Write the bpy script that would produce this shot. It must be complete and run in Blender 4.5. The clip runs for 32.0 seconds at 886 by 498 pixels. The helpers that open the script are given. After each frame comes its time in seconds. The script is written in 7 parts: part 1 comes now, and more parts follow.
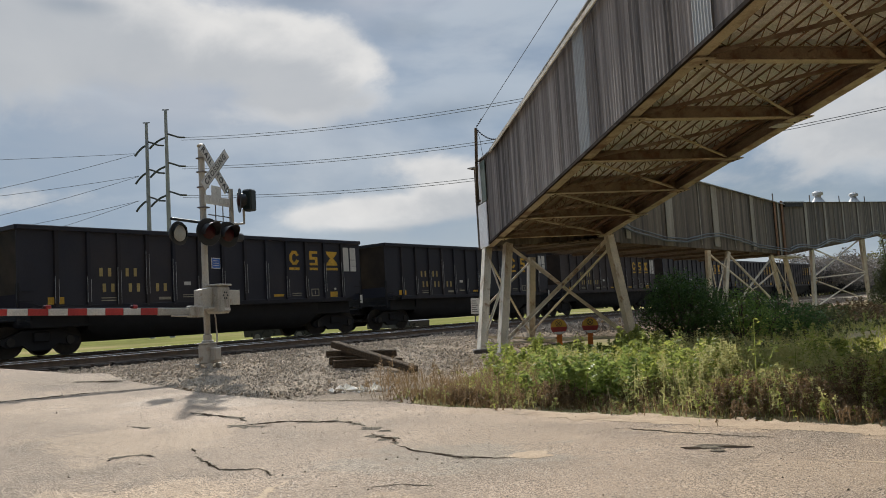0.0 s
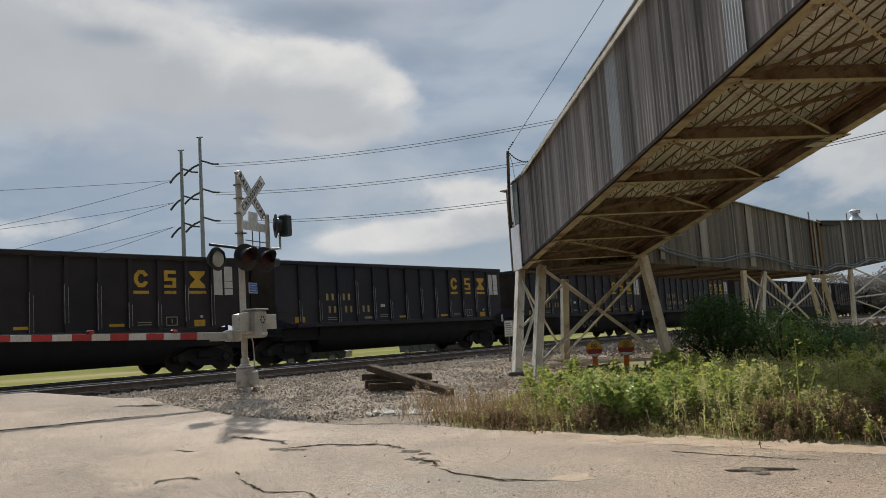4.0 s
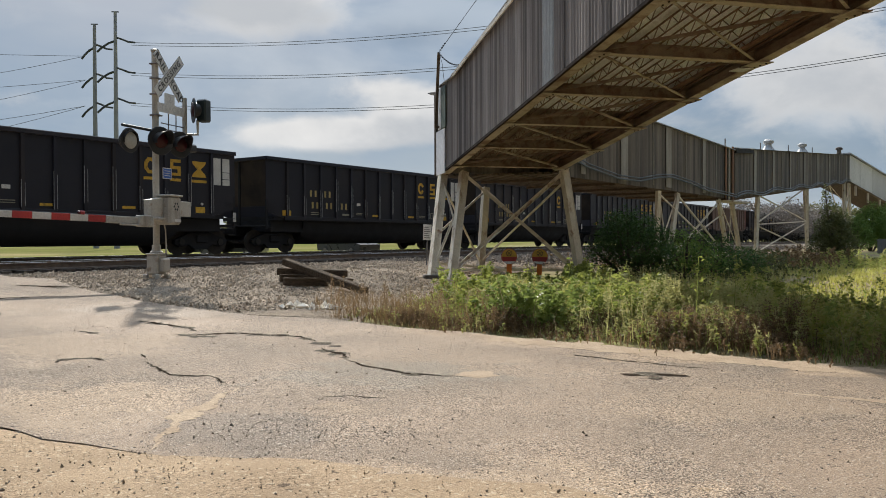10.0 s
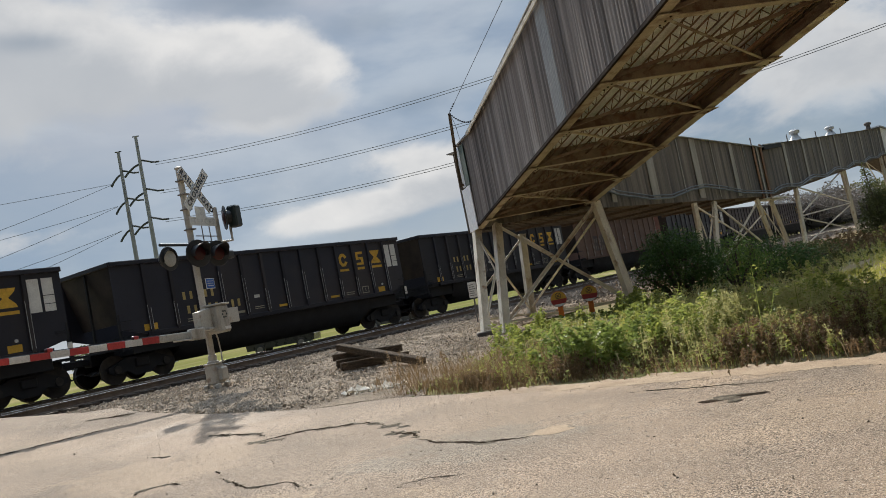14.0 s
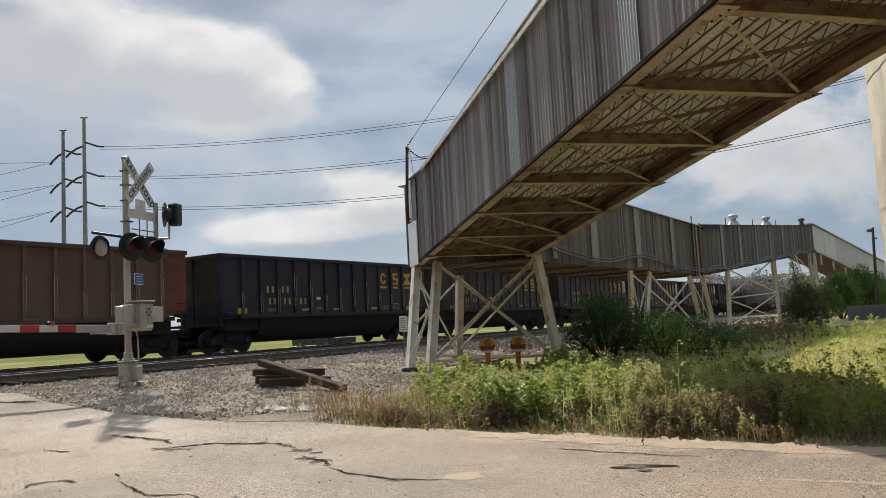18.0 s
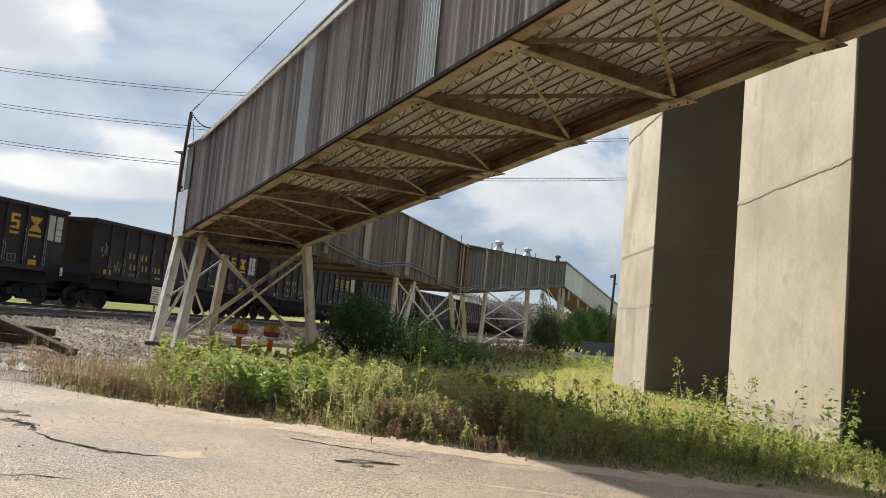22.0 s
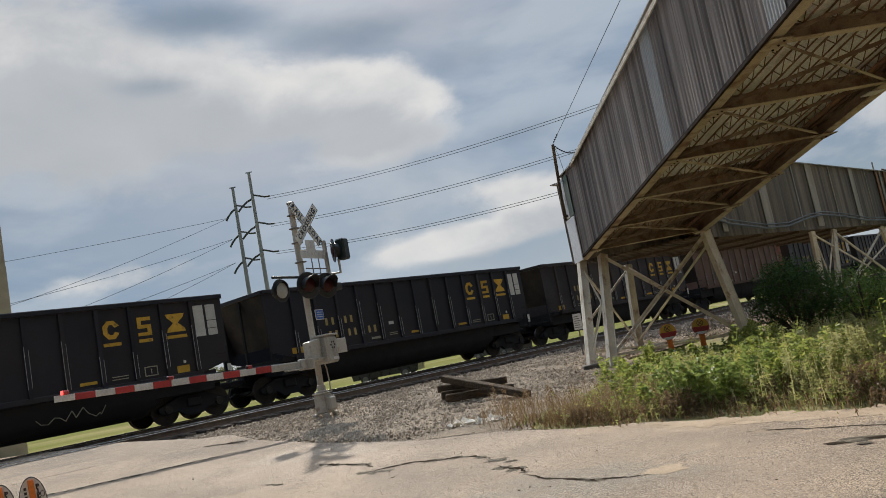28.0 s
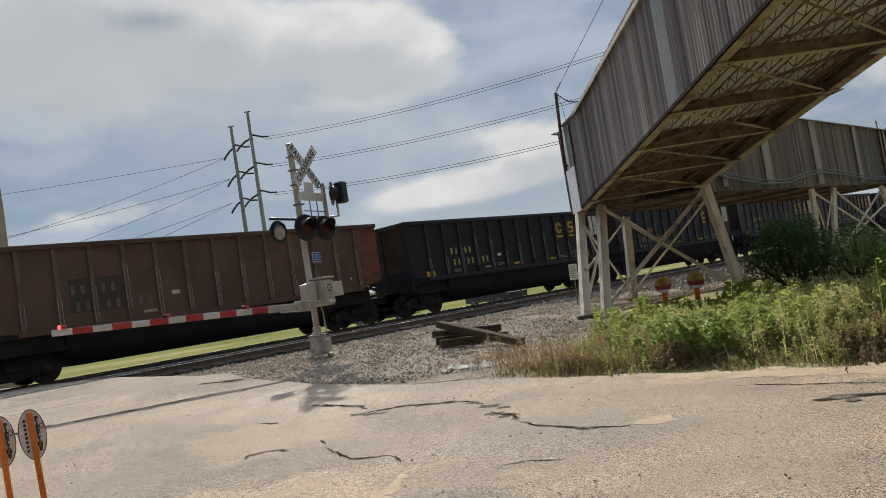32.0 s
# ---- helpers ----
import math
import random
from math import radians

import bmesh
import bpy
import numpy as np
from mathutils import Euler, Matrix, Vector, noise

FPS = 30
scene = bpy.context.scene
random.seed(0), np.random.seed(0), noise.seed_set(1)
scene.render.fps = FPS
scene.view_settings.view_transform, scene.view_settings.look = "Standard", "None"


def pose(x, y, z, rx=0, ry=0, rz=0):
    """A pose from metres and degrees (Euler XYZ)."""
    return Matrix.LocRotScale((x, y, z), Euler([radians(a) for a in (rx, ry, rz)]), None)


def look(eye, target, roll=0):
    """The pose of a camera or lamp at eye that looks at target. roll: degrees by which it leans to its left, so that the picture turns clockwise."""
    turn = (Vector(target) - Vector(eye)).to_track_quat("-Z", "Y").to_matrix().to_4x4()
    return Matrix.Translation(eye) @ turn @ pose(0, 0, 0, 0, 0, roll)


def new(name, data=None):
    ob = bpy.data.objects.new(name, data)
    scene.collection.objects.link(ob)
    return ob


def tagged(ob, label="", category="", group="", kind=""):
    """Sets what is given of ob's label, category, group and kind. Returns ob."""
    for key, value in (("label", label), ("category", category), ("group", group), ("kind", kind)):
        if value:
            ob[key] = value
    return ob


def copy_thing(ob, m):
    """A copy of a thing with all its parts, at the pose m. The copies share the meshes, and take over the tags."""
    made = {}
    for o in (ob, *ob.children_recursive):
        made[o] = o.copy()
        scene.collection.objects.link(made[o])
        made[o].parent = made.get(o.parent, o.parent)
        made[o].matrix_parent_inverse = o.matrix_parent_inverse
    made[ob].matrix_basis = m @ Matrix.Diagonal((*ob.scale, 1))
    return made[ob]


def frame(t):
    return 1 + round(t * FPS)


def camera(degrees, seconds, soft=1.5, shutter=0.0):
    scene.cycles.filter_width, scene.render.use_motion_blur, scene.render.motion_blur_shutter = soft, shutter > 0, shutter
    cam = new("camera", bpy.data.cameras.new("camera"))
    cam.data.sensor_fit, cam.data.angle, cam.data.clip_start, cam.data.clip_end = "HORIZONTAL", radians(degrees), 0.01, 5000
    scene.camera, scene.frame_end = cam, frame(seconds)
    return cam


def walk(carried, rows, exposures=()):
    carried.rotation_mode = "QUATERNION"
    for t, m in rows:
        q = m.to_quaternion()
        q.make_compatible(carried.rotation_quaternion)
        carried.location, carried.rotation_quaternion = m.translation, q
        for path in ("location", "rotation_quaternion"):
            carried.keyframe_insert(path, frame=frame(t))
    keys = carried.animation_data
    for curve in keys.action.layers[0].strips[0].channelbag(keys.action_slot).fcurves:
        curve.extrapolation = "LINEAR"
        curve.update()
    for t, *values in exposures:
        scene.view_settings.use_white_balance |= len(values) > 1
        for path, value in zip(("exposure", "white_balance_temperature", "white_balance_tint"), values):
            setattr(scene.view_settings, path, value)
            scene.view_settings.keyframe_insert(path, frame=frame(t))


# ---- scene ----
cam = camera(57.8, 32.0, soft=0.9)
PATH = [
    (0, (0.046, -0.037, 1.443), (0.1448, 1.9543, 1.6012), -3.35),
    (0.5, (-0.02, -0.093, 1.457), (0.0825, 1.8942, 1.6587), -4.68),
    (1, (-0.021, -0.075, 1.465), (0.0727, 1.9089, 1.7003), -5.75),
    (1.5, (-0.018, -0.075, 1.459), (0.054, 1.9072, 1.7152), -6.28),
    (2, (-0.042, -0.1, 1.459), (-0.0016, 1.8823, 1.7215), -6.34),
    (2.5, (-0.047, -0.09, 1.45), (-0.0214, 1.893, 1.7086), -6.19),
    (4.5, (-0.033, -0.125, 1.45), (-0.0092, 1.8661, 1.6367), -2.39),
    (5, (-0.035, -0.122, 1.451), (-0.0174, 1.873, 1.5915), -1.06),
    (5.5, (-0.045, -0.116, 1.432), (-0.0149, 1.8817, 1.5223), -0.23),
    (6, (-0.04, -0.116, 1.43), (0.0271, 1.8819, 1.4921), -0.03),
    (6.5, (-0.033, -0.123, 1.438), (0.0925, 1.8723, 1.4945), -0.34),
    (7, (-0.033, -0.144, 1.44), (0.1452, 1.8473, 1.4958), -0.83),
    (7.5, (-0.023, -0.11, 1.433), (0.1891, 1.8782, 1.4763), -1.06),
    (8, (-0.018, -0.088, 1.415), (0.206, 1.8993, 1.4361), -0.73),
    (8.5, (-0.022, -0.082, 1.407), (0.1939, 1.9063, 1.4013), -0.00),
    (9, (-0.017, -0.082, 1.4), (0.1939, 1.9066, 1.3672), 0.66),
    (9.5, (-0.021, -0.085, 1.394), (0.1886, 1.9036, 1.3529), 0.71),
    (10, (-0.014, -0.093, 1.388), (0.1992, 1.8954, 1.3627), -0.19),
    (10.5, (0.006, -0.079, 1.413), (0.217, 1.9098, 1.4255), -1.71),
    (11, (-0.001, -0.087, 1.436), (0.1901, 1.9031, 1.4889), -3.29),
    (11.5, (-0.009, -0.078, 1.438), (0.1589, 1.9131, 1.523), -4.51),
    (12, (-0.023, -0.087, 1.443), (0.1191, 1.9051, 1.5497), -5.68),
    (12.5, (-0.014, -0.049, 1.439), (0.1221, 1.9432, 1.5519), -7.27),
    (13, (-0.019, -0.03, 1.446), (0.1119, 1.9625, 1.559), -9.33),
    (13.5, (0.0, -0.035, 1.462), (0.1238, 1.958, 1.5748), -11.34),
    (15.5, (-0.035, -0.087, 1.497), (0.0992, 1.8994, 1.6869), -10.07),
    (16, (-0.031, -0.072, 1.496), (0.1538, 1.9091, 1.6989), -9.23),
    (16.5, (-0.027, -0.075, 1.51), (0.2159, 1.9002, 1.7091), -8.48),
    (17, (-0.029, -0.022, 1.488), (0.2508, 1.95, 1.6699), -7.38),
    (17.5, (-0.044, -0.045, 1.487), (0.247, 1.9256, 1.6658), -5.43),
    (18, (-0.042, -0.083, 1.499), (0.2407, 1.888, 1.6866), -3.06),
    (18.5, (-0.067, -0.134, 1.479), (0.2013, 1.8385, 1.6718), -0.95),
    (19, (-0.063, -0.115, 1.484), (0.24, 1.8527, 1.675), -0.08),
    (19.5, (-0.02, -0.149, 1.459), (0.3452, 1.8094, 1.6365), 0.47),
    (20, (-0.007, -0.119, 1.449), (0.4122, 1.8301, 1.6075), 1.30),
    (20.5, (-0.012, -0.141, 1.442), (0.475, 1.7933, 1.5881), 2.54),
    (21, (-0.004, -0.15, 1.443), (0.5714, 1.7598, 1.5905), 3.97),
    (21.5, (0.051, -0.112, 1.447), (0.7224, 1.7649, 1.61), 5.03),
    (22, (0.07, -0.154, 1.449), (0.8825, 1.6636, 1.6397), 5.20),
    (22.5, (0.095, -0.126, 1.47), (0.9024, 1.6949, 1.6499), 2.17),
    (23, (0.089, -0.124, 1.458), (0.7602, 1.7563, 1.5756), -1.32),
    (23.5, (0.083, -0.131, 1.468), (0.6486, 1.7859, 1.5424), -3.95),
    (24, (0.072, -0.122, 1.467), (0.557, 1.8173, 1.5291), -5.74),
    (24.5, (0.066, -0.103, 1.473), (0.4738, 1.8536, 1.5472), -6.72),
    (25, (0.055, -0.091, 1.487), (0.3867, 1.8788, 1.5856), -7.03),
    (25.5, (0.006, -0.111, 1.488), (0.2523, 1.8693, 1.6217), -6.72),
    (26, (-0.007, -0.063, 1.476), (0.1623, 1.924, 1.6284), -7.94),
    (26.5, (-0.022, -0.105, 1.458), (0.0604, 1.8862, 1.6259), -10.18),
    (28.5, (-0.046, -0.073, 1.527), (-0.1761, 1.906, 1.7849), -10.56),
    (29, (-0.051, -0.073, 1.54), (-0.1593, 1.9077, 1.795), -9.90),
    (29.5, (-0.053, -0.029, 1.547), (-0.1297, 1.9539, 1.7962), -9.70),
    (30, (-0.056, -0.036, 1.514), (-0.1148, 1.9484, 1.7561), -9.75),
    (30.5, (-0.056, -0.041, 1.492), (-0.1157, 1.9447, 1.7228), -9.88),
    (31, (-0.055, -0.036, 1.501), (-0.1366, 1.9516, 1.7077), -9.93),
    (31.5, (-0.035, -0.1, 1.514), (-0.1492, 1.89, 1.678), -9.92),
    (32, (-0.057, -0.068, 1.52), (-0.1871, 1.9245, 1.6334), -9.12),
]
LIGHT = [(t, e + 0.1) for t, e in ((0, 0.50), (1.5, 0.38), (5, 0.47), (9, 0.60), (13, 0.55), (16, 0.56), (18, 0.68), (19, 0.66), (21, 0.82), (22.3, 0.97), (23.5, 0.80), (25, 0.64), (26.5, 0.58), (28.5, 0.45), (32, 0.5))]
walk(cam, [(t, look(eye, target, roll)) for t, eye, target, roll in PATH], LIGHT)

# ---- world, sun and sky ----
SUN_YAW, SUN_UP = 11.0, 35.0
sun_way = Vector((-math.sin(radians(SUN_YAW)) * math.cos(radians(SUN_UP)), math.cos(radians(SUN_YAW)) * math.cos(radians(SUN_UP)), math.sin(radians(SUN_UP))))


CLOUDS = [  # bearing to the left, height, half width, half height in degrees, and weight
    (23, 20.0, 11, 4.0, 0.58), (9, 18.6, 7, 2.6, 0.44), (2.0, 17.0, 5, 1.9, 0.26), (31, 21, 8, 4.5, 0.45), (1.5, 7.3, 8, 1.15, 0.60), (-5.5, 8.8, 6, 1.2, 0.42), (-3.5, 10.5, 5, 1.1, 0.34),
    # the bank 58 degrees up is out of view, added as fill light
    (28, 8.6, 6, 1.1, 0.36), (6, 14.6, 8, 1.2, 0.28), (-33, 11, 15, 7.0, 0.40), (-50, 20, 14, 8.0, 0.4), (18, 29, 14, 3.5, 0.36), (-25, 24, 12, 5, 0.32), (60, 20, 25, 8, 0.3), (-75, 22, 18, 8, 0.3), (5, 58, 70, 16, 0.5), (150, 25, 40, 10, 0.3), (-140, 30, 40, 12, 0.3),
]
GREYS = [(6.5, 22.9, 6.5, 1.7, 1.0), (18.0, 24.9, 5.5, 1.3, 0.9), (21.5, 21.0, 3.5, 0.8, 0.55), (-4, 14.2, 5, 1.4, 0.5), (31, 14.2, 6, 1.0, 0.4), (-1, 20.0, 4, 1.2, 0.6)]


def make_world():
    """Nishita sky, paler towards the horizon, with banks of cloud that shine towards the sun; the unseen part overhead
    is raised to fill the shade.
    """
    w = bpy.data.worlds.new("sky")
    scene.world = w
    w.use_nodes = True
    n, l = w.node_tree.nodes, w.node_tree.links
    n.clear()

    def put(sock, v):
        if isinstance(v, (tuple, float, int)):
            sock.default_value = v
        else:
            l.new(v, sock)

    def calc(op, a, b=0.0):
        m = n.new("ShaderNodeMath")
        m.operation = op
        put(m.inputs[0], a), put(m.inputs[1], b)
        return m.outputs[0]

    def ranged(v, x0, x1, y0=0.0, y1=1.0, smooth=False):
        r = n.new("ShaderNodeMapRange")
        if smooth:
            r.interpolation_type = "SMOOTHSTEP"
        for k, x in zip(("From Min", "From Max", "To Min", "To Max"), (x0, x1, y0, y1)):
            r.inputs[k].default_value = x
        l.new(v, r.inputs["Value"])
        return r.outputs[0]

    def mix(fac, a, b, blend="MIX"):
        m = n.new("ShaderNodeMix")
        m.data_type, m.blend_type = "RGBA", blend
        put(m.inputs[0], fac), put(m.inputs[6], a), put(m.inputs[7], b)
        return m.outputs[2]

    sky = n.new("ShaderNodeTexSky")
    sky.sky_type = "NISHITA"
    sky.sun_disc = False
    sky.sun_elevation, sky.sun_rotation = radians(SUN_UP), radians(-SUN_YAW)
    sky.air_density, sky.dust_density = 1.0, 1.2
    tc, sep = n.new("ShaderNodeTexCoord"), n.new("ShaderNodeSeparateXYZ")
    way = tc.outputs["Generated"]
    l.new(way, sep.inputs[0])
    x, y, z = sep.outputs
    az = calc("MULTIPLY", calc("ARCTAN2", calc("MULTIPLY", x, -1.0), y), 57.2958)
    el = calc("MULTIPLY", calc("ARCSINE", z), 57.2958)

    def tex(scale, detail, rough, off, tall=2.2):
        mp, t = n.new("ShaderNodeMapping"), n.new("ShaderNodeTexNoise")
        mp.inputs["Scale"].default_value, mp.inputs["Location"].default_value = (1, 1, tall), off
        l.new(way, mp.inputs[0])
        for k, v in (("Scale", scale), ("Detail", detail), ("Roughness", rough), ("Distortion", 0.25)):
            t.inputs[k].default_value = v
        l.new(mp.outputs[0], t.inputs["Vector"])
        return t.outputs["Fac"]

    def banks(rows):
        total = 0.0
        for a, e, wa, we, k in rows:
            d = calc("ADD", calc("POWER", calc("ABSOLUTE", calc("MULTIPLY", calc("SUBTRACT", az, a), 1 / wa)), 2.0), calc("POWER", calc("ABSOLUTE", calc("MULTIPLY", calc("SUBTRACT", el, e), 1 / we)), 2.0))
            total = calc("ADD", total, calc("MULTIPLY", calc("EXPONENT", calc("MULTIPLY", d, -1.0)), k))
        return total

    billow, wisps, shade = tex(6.0, 9, 0.58, (0.3, 0.1, 0.4), 1.6), tex(3.0, 5, 0.5, (4.1, 2.0, 0.7), 2.2), tex(7.0, 6, 0.52, (1.7, 5.0, 0.2), 1.6)
    c = mix(1.0, sky.outputs[0], (SKY_GAIN, SKY_GAIN, SKY_GAIN, 1), "MULTIPLY")
    c = mix(ranged(wisps, 0.32, 0.62, 0.45, 0.85), c, (2.45, 3.5, 4.9, 1))
    veil = tex(4.2, 6, 0.5, (7.3, 1.1, 3.9), 3.0)
    c = mix(ranged(veil, 0.44, 0.68, 0.0, 0.5, smooth=True), c, (6.1, 6.6, 7.1, 1))
    heap = ranged(calc("ADD", calc("MULTIPLY", billow, 0.95), banks(CLOUDS)), 0.62, 0.88, smooth=True)
    above = calc("ADD", calc("MULTIPLY", billow, 0.95), banks([(a, e - 2.2, wa, we, k) for a, e, wa, we, k in CLOUDS]))
    rim = calc("MULTIPLY", ranged(shade, 0.34, 0.62, 0.45, 1.0), ranged(above, 0.66, 1.02, 1.0, 0.25, smooth=True))
    lit = mix(rim, (4.4, 4.7, 5.1, 1), (8.2, 8.1, 7.95, 1))
    c = mix(calc("MULTIPLY", heap, 0.94), c, lit)
    grey = ranged(calc("ADD", calc("MULTIPLY", wisps, 0.7), calc("MULTIPLY", banks(GREYS), 0.45)), 0.42, 0.85, smooth=True)
    c = mix(calc("MULTIPLY", grey, 0.8), c, (2.3, 2.95, 3.8, 1))
    c = mix(ranged(z, 0.0, 0.13, 0.5, 0.0), c, (5.6, 6.4, 7.1, 1))
    dot = n.new("ShaderNodeVectorMath")
    dot.operation = "DOT_PRODUCT"
    l.new(way, dot.inputs[0])
    dot.inputs[1].default_value = sun_way
    fall = ranged(dot.outputs["Value"], -0.35, 0.70, 0.22, 1.0)
    # sky above the view brightened to lift the shade below
    fall = calc("MULTIPLY", fall, ranged(el, 27.0, 55.0, 1.0, 3.7, smooth=True))
    both = n.new("ShaderNodeCombineColor")
    for k in range(3):
        l.new(fall, both.inputs[k])
    c = mix(1.0, c, both.outputs[0], "MULTIPLY")
    bg, out = n.new("ShaderNodeBackground"), n.new("ShaderNodeOutputWorld")
    bg.inputs["Strength"].default_value = 0.063
    l.new(c, bg.inputs[0]), l.new(bg.outputs[0], out.inputs[0])


SKY_GAIN = 0.5
make_world()
sun = new("sun", bpy.data.lights.new("sun", "SUN"))
sun.data.energy, sun.data.angle, sun.data.color = 3.4, radians(1.2), (1.0, 0.95, 0.86)
sun.matrix_world = look((0, 0, 60), Vector((0, 0, 60)) - sun_way)

# ---- materials ----


def surface(name, a, b, scale=3.0, rough=0.7, bump=0.1, metal=0.0, stretch=(1, 1, 1), c=None, fine=40.0, spread=0.12, rust=None, spec=0.5, island=False, glow=None, lo=0.35, hi=0.65, grain=0.17, speck=None, dots=None, streak=None, spots=None):
    """Two colours mixed by noise, a fine grain, a difference from piece to piece, and rust or dirt in patches."""
    m = bpy.data.materials.new(name)
    m.use_nodes = True
    n, l = m.node_tree.nodes, m.node_tree.links
    p = n["Principled BSDF"]
    tc, mp = n.new("ShaderNodeTexCoord"), n.new("ShaderNodeMapping")
    mp.inputs["Scale"].default_value = stretch
    l.new(tc.outputs["Object"], mp.inputs[0])
    info = n.new("ShaderNodeObjectInfo")
    shift = n.new("ShaderNodeVectorMath")
    shift.operation = "MULTIPLY_ADD"
    rnd = n.new("ShaderNodeCombineXYZ")
    for i in range(3):
        l.new(info.outputs["Random"], rnd.inputs[i])
    l.new(rnd.outputs[0], shift.inputs[0])
    shift.inputs[1].default_value = (37, 53, 71)
    l.new(mp.outputs[0], shift.inputs[2])

    def tex(s, d):
        t = n.new("ShaderNodeTexNoise")
        t.inputs["Scale"].default_value, t.inputs["Detail"].default_value, t.inputs["Roughness"].default_value = s, d, 0.6
        l.new(shift.outputs[0], t.inputs["Vector"])
        return t.outputs["Fac"]

    def ranged(v, x0, x1, y0=0.0, y1=1.0):
        r = n.new("ShaderNodeMapRange")
        for k, x in zip(("From Min", "From Max", "To Min", "To Max"), (x0, x1, y0, y1)):
            r.inputs[k].default_value = x
        l.new(v, r.inputs["Value"])
        return r.outputs[0]

    def mix(fac, x, y, blend="MIX"):
        q = n.new("ShaderNodeMix")
        q.data_type, q.blend_type = "RGBA", blend
        for s, v in ((q.inputs[0], fac), (q.inputs[6], x), (q.inputs[7], y)):
            if isinstance(v, (tuple, float, int)):
                s.default_value = v
            else:
                l.new(v, s)
        return q.outputs[2]

    big, small = tex(scale, 5), tex(fine, 3 if not dots else 8)
    col = mix(ranged(big, lo, hi), (*a, 1), (*b, 1))
    if c:
        col = mix(ranged(tex(scale * 0.23, 4), 0.5, 0.68), col, (*c, 1))
    if rust:
        col = mix(ranged(tex(scale * 1.7, 6), 0.58, 0.70), col, (*rust, 1))
    if streak:
        down = n.new("ShaderNodeMapping")
        down.inputs["Scale"].default_value = streak[1]
        l.new(shift.outputs[0], down.inputs[0])
        t = n.new("ShaderNodeTexNoise")
        t.inputs["Scale"].default_value, t.inputs["Detail"].default_value, t.inputs["Roughness"].default_value = 1.0, 6, 0.65
        l.new(down.outputs[0], t.inputs["Vector"])
        col = mix(ranged(t.outputs["Fac"], streak[2], streak[3], 0.0, streak[4]), col, (*streak[0], 1))
    for sx, sy, rx, ry, tone, k in spots or ():
        away = n.new("ShaderNodeVectorMath")
        away.operation = "MULTIPLY_ADD"
        l.new(tc.outputs["Object"], away.inputs[0])
        away.inputs[1].default_value, away.inputs[2].default_value = (1 / rx, 1 / ry, 0), (-sx / rx, -sy / ry, 0)
        far = n.new("ShaderNodeVectorMath")
        far.operation = "LENGTH"
        l.new(away.outputs[0], far.inputs[0])
        uneven = n.new("ShaderNodeMath")
        uneven.operation = "MULTIPLY_ADD"
        l.new(tex(1.7, 8), uneven.inputs[0])
        uneven.inputs[1].default_value = 2.6
        l.new(far.outputs["Value"], uneven.inputs[2])
        col = mix(ranged(uneven.outputs[0], 1.85, 2.2, k, 0.0), col, (*tone, 1))
    g = ranged(small, 0.3, 0.7, 1 - grain, 1 + grain)
    gc = n.new("ShaderNodeCombineColor")
    for i in range(3):
        l.new(g, gc.inputs[i])
    col = mix(1.0, col, gc.outputs[0], "MULTIPLY")
    rough_in = small
    if speck:
        vo = n.new("ShaderNodeTexVoronoi")
        vo.inputs["Scale"].default_value = speck[0]
        l.new(shift.outputs[0], vo.inputs["Vector"])
        sc = n.new("ShaderNodeSeparateColor")
        l.new(vo.outputs["Color"], sc.inputs[0])
        sv = n.new("ShaderNodeCombineColor")
        for i in range(3):
            l.new(ranged(sc.outputs[0], 0, 1, 1 - speck[1], 1 + speck[1]), sv.inputs[i])
        col = mix(ranged(tex(scale * 2.3, 3), 0.35, 0.6), col, mix(1.0, col, sv.outputs[0], "MULTIPLY"))
        add = n.new("ShaderNodeMath")
        add.operation = "MULTIPLY_ADD"
        l.new(vo.outputs["Distance"], add.inputs[0])
        add.inputs[1].default_value = -0.9
        l.new(small, add.inputs[2])
        rough_in = add.outputs[0]
    if dots:
        col = mix(ranged(tex(dots[0], 2), dots[1], dots[1] + 0.04), col, (*dots[2], 1))
        col = mix(ranged(tex(dots[0] * 0.37, 3), dots[1] + 0.03, dots[1] + 0.06), col, (*dots[3], 1))
    if spread:
        if island:
            geo = n.new("ShaderNodeNewGeometry")
            src = geo.outputs["Random Per Island"]
        else:
            src = info.outputs["Random"]
        v = ranged(src, 0, 1, 1 - spread, 1 + spread)
        vc = n.new("ShaderNodeCombineColor")
        for i in range(3):
            l.new(v, vc.inputs[i])
        col = mix(1.0, col, vc.outputs[0], "MULTIPLY")
    l.new(col, p.inputs["Base Color"])
    p.inputs["Metallic"].default_value = metal
    p.inputs["Specular IOR Level"].default_value = spec
    l.new(ranged(big, 0.3, 0.7, max(0.05, rough - 0.1), min(1, rough + 0.1)), p.inputs["Roughness"])
    if bump:
        bn = n.new("ShaderNodeBump")
        bn.inputs["Strength"].default_value, bn.inputs["Distance"].default_value = min(1, bump * 3), 0.02
        l.new(rough_in, bn.inputs["Height"])
        l.new(bn.outputs[0], p.inputs["Normal"])
    if glow:
        p.inputs["Emission Color"].default_value = (*glow[:3], 1)
        p.inputs["Emission Strength"].default_value = glow[3]
    return m


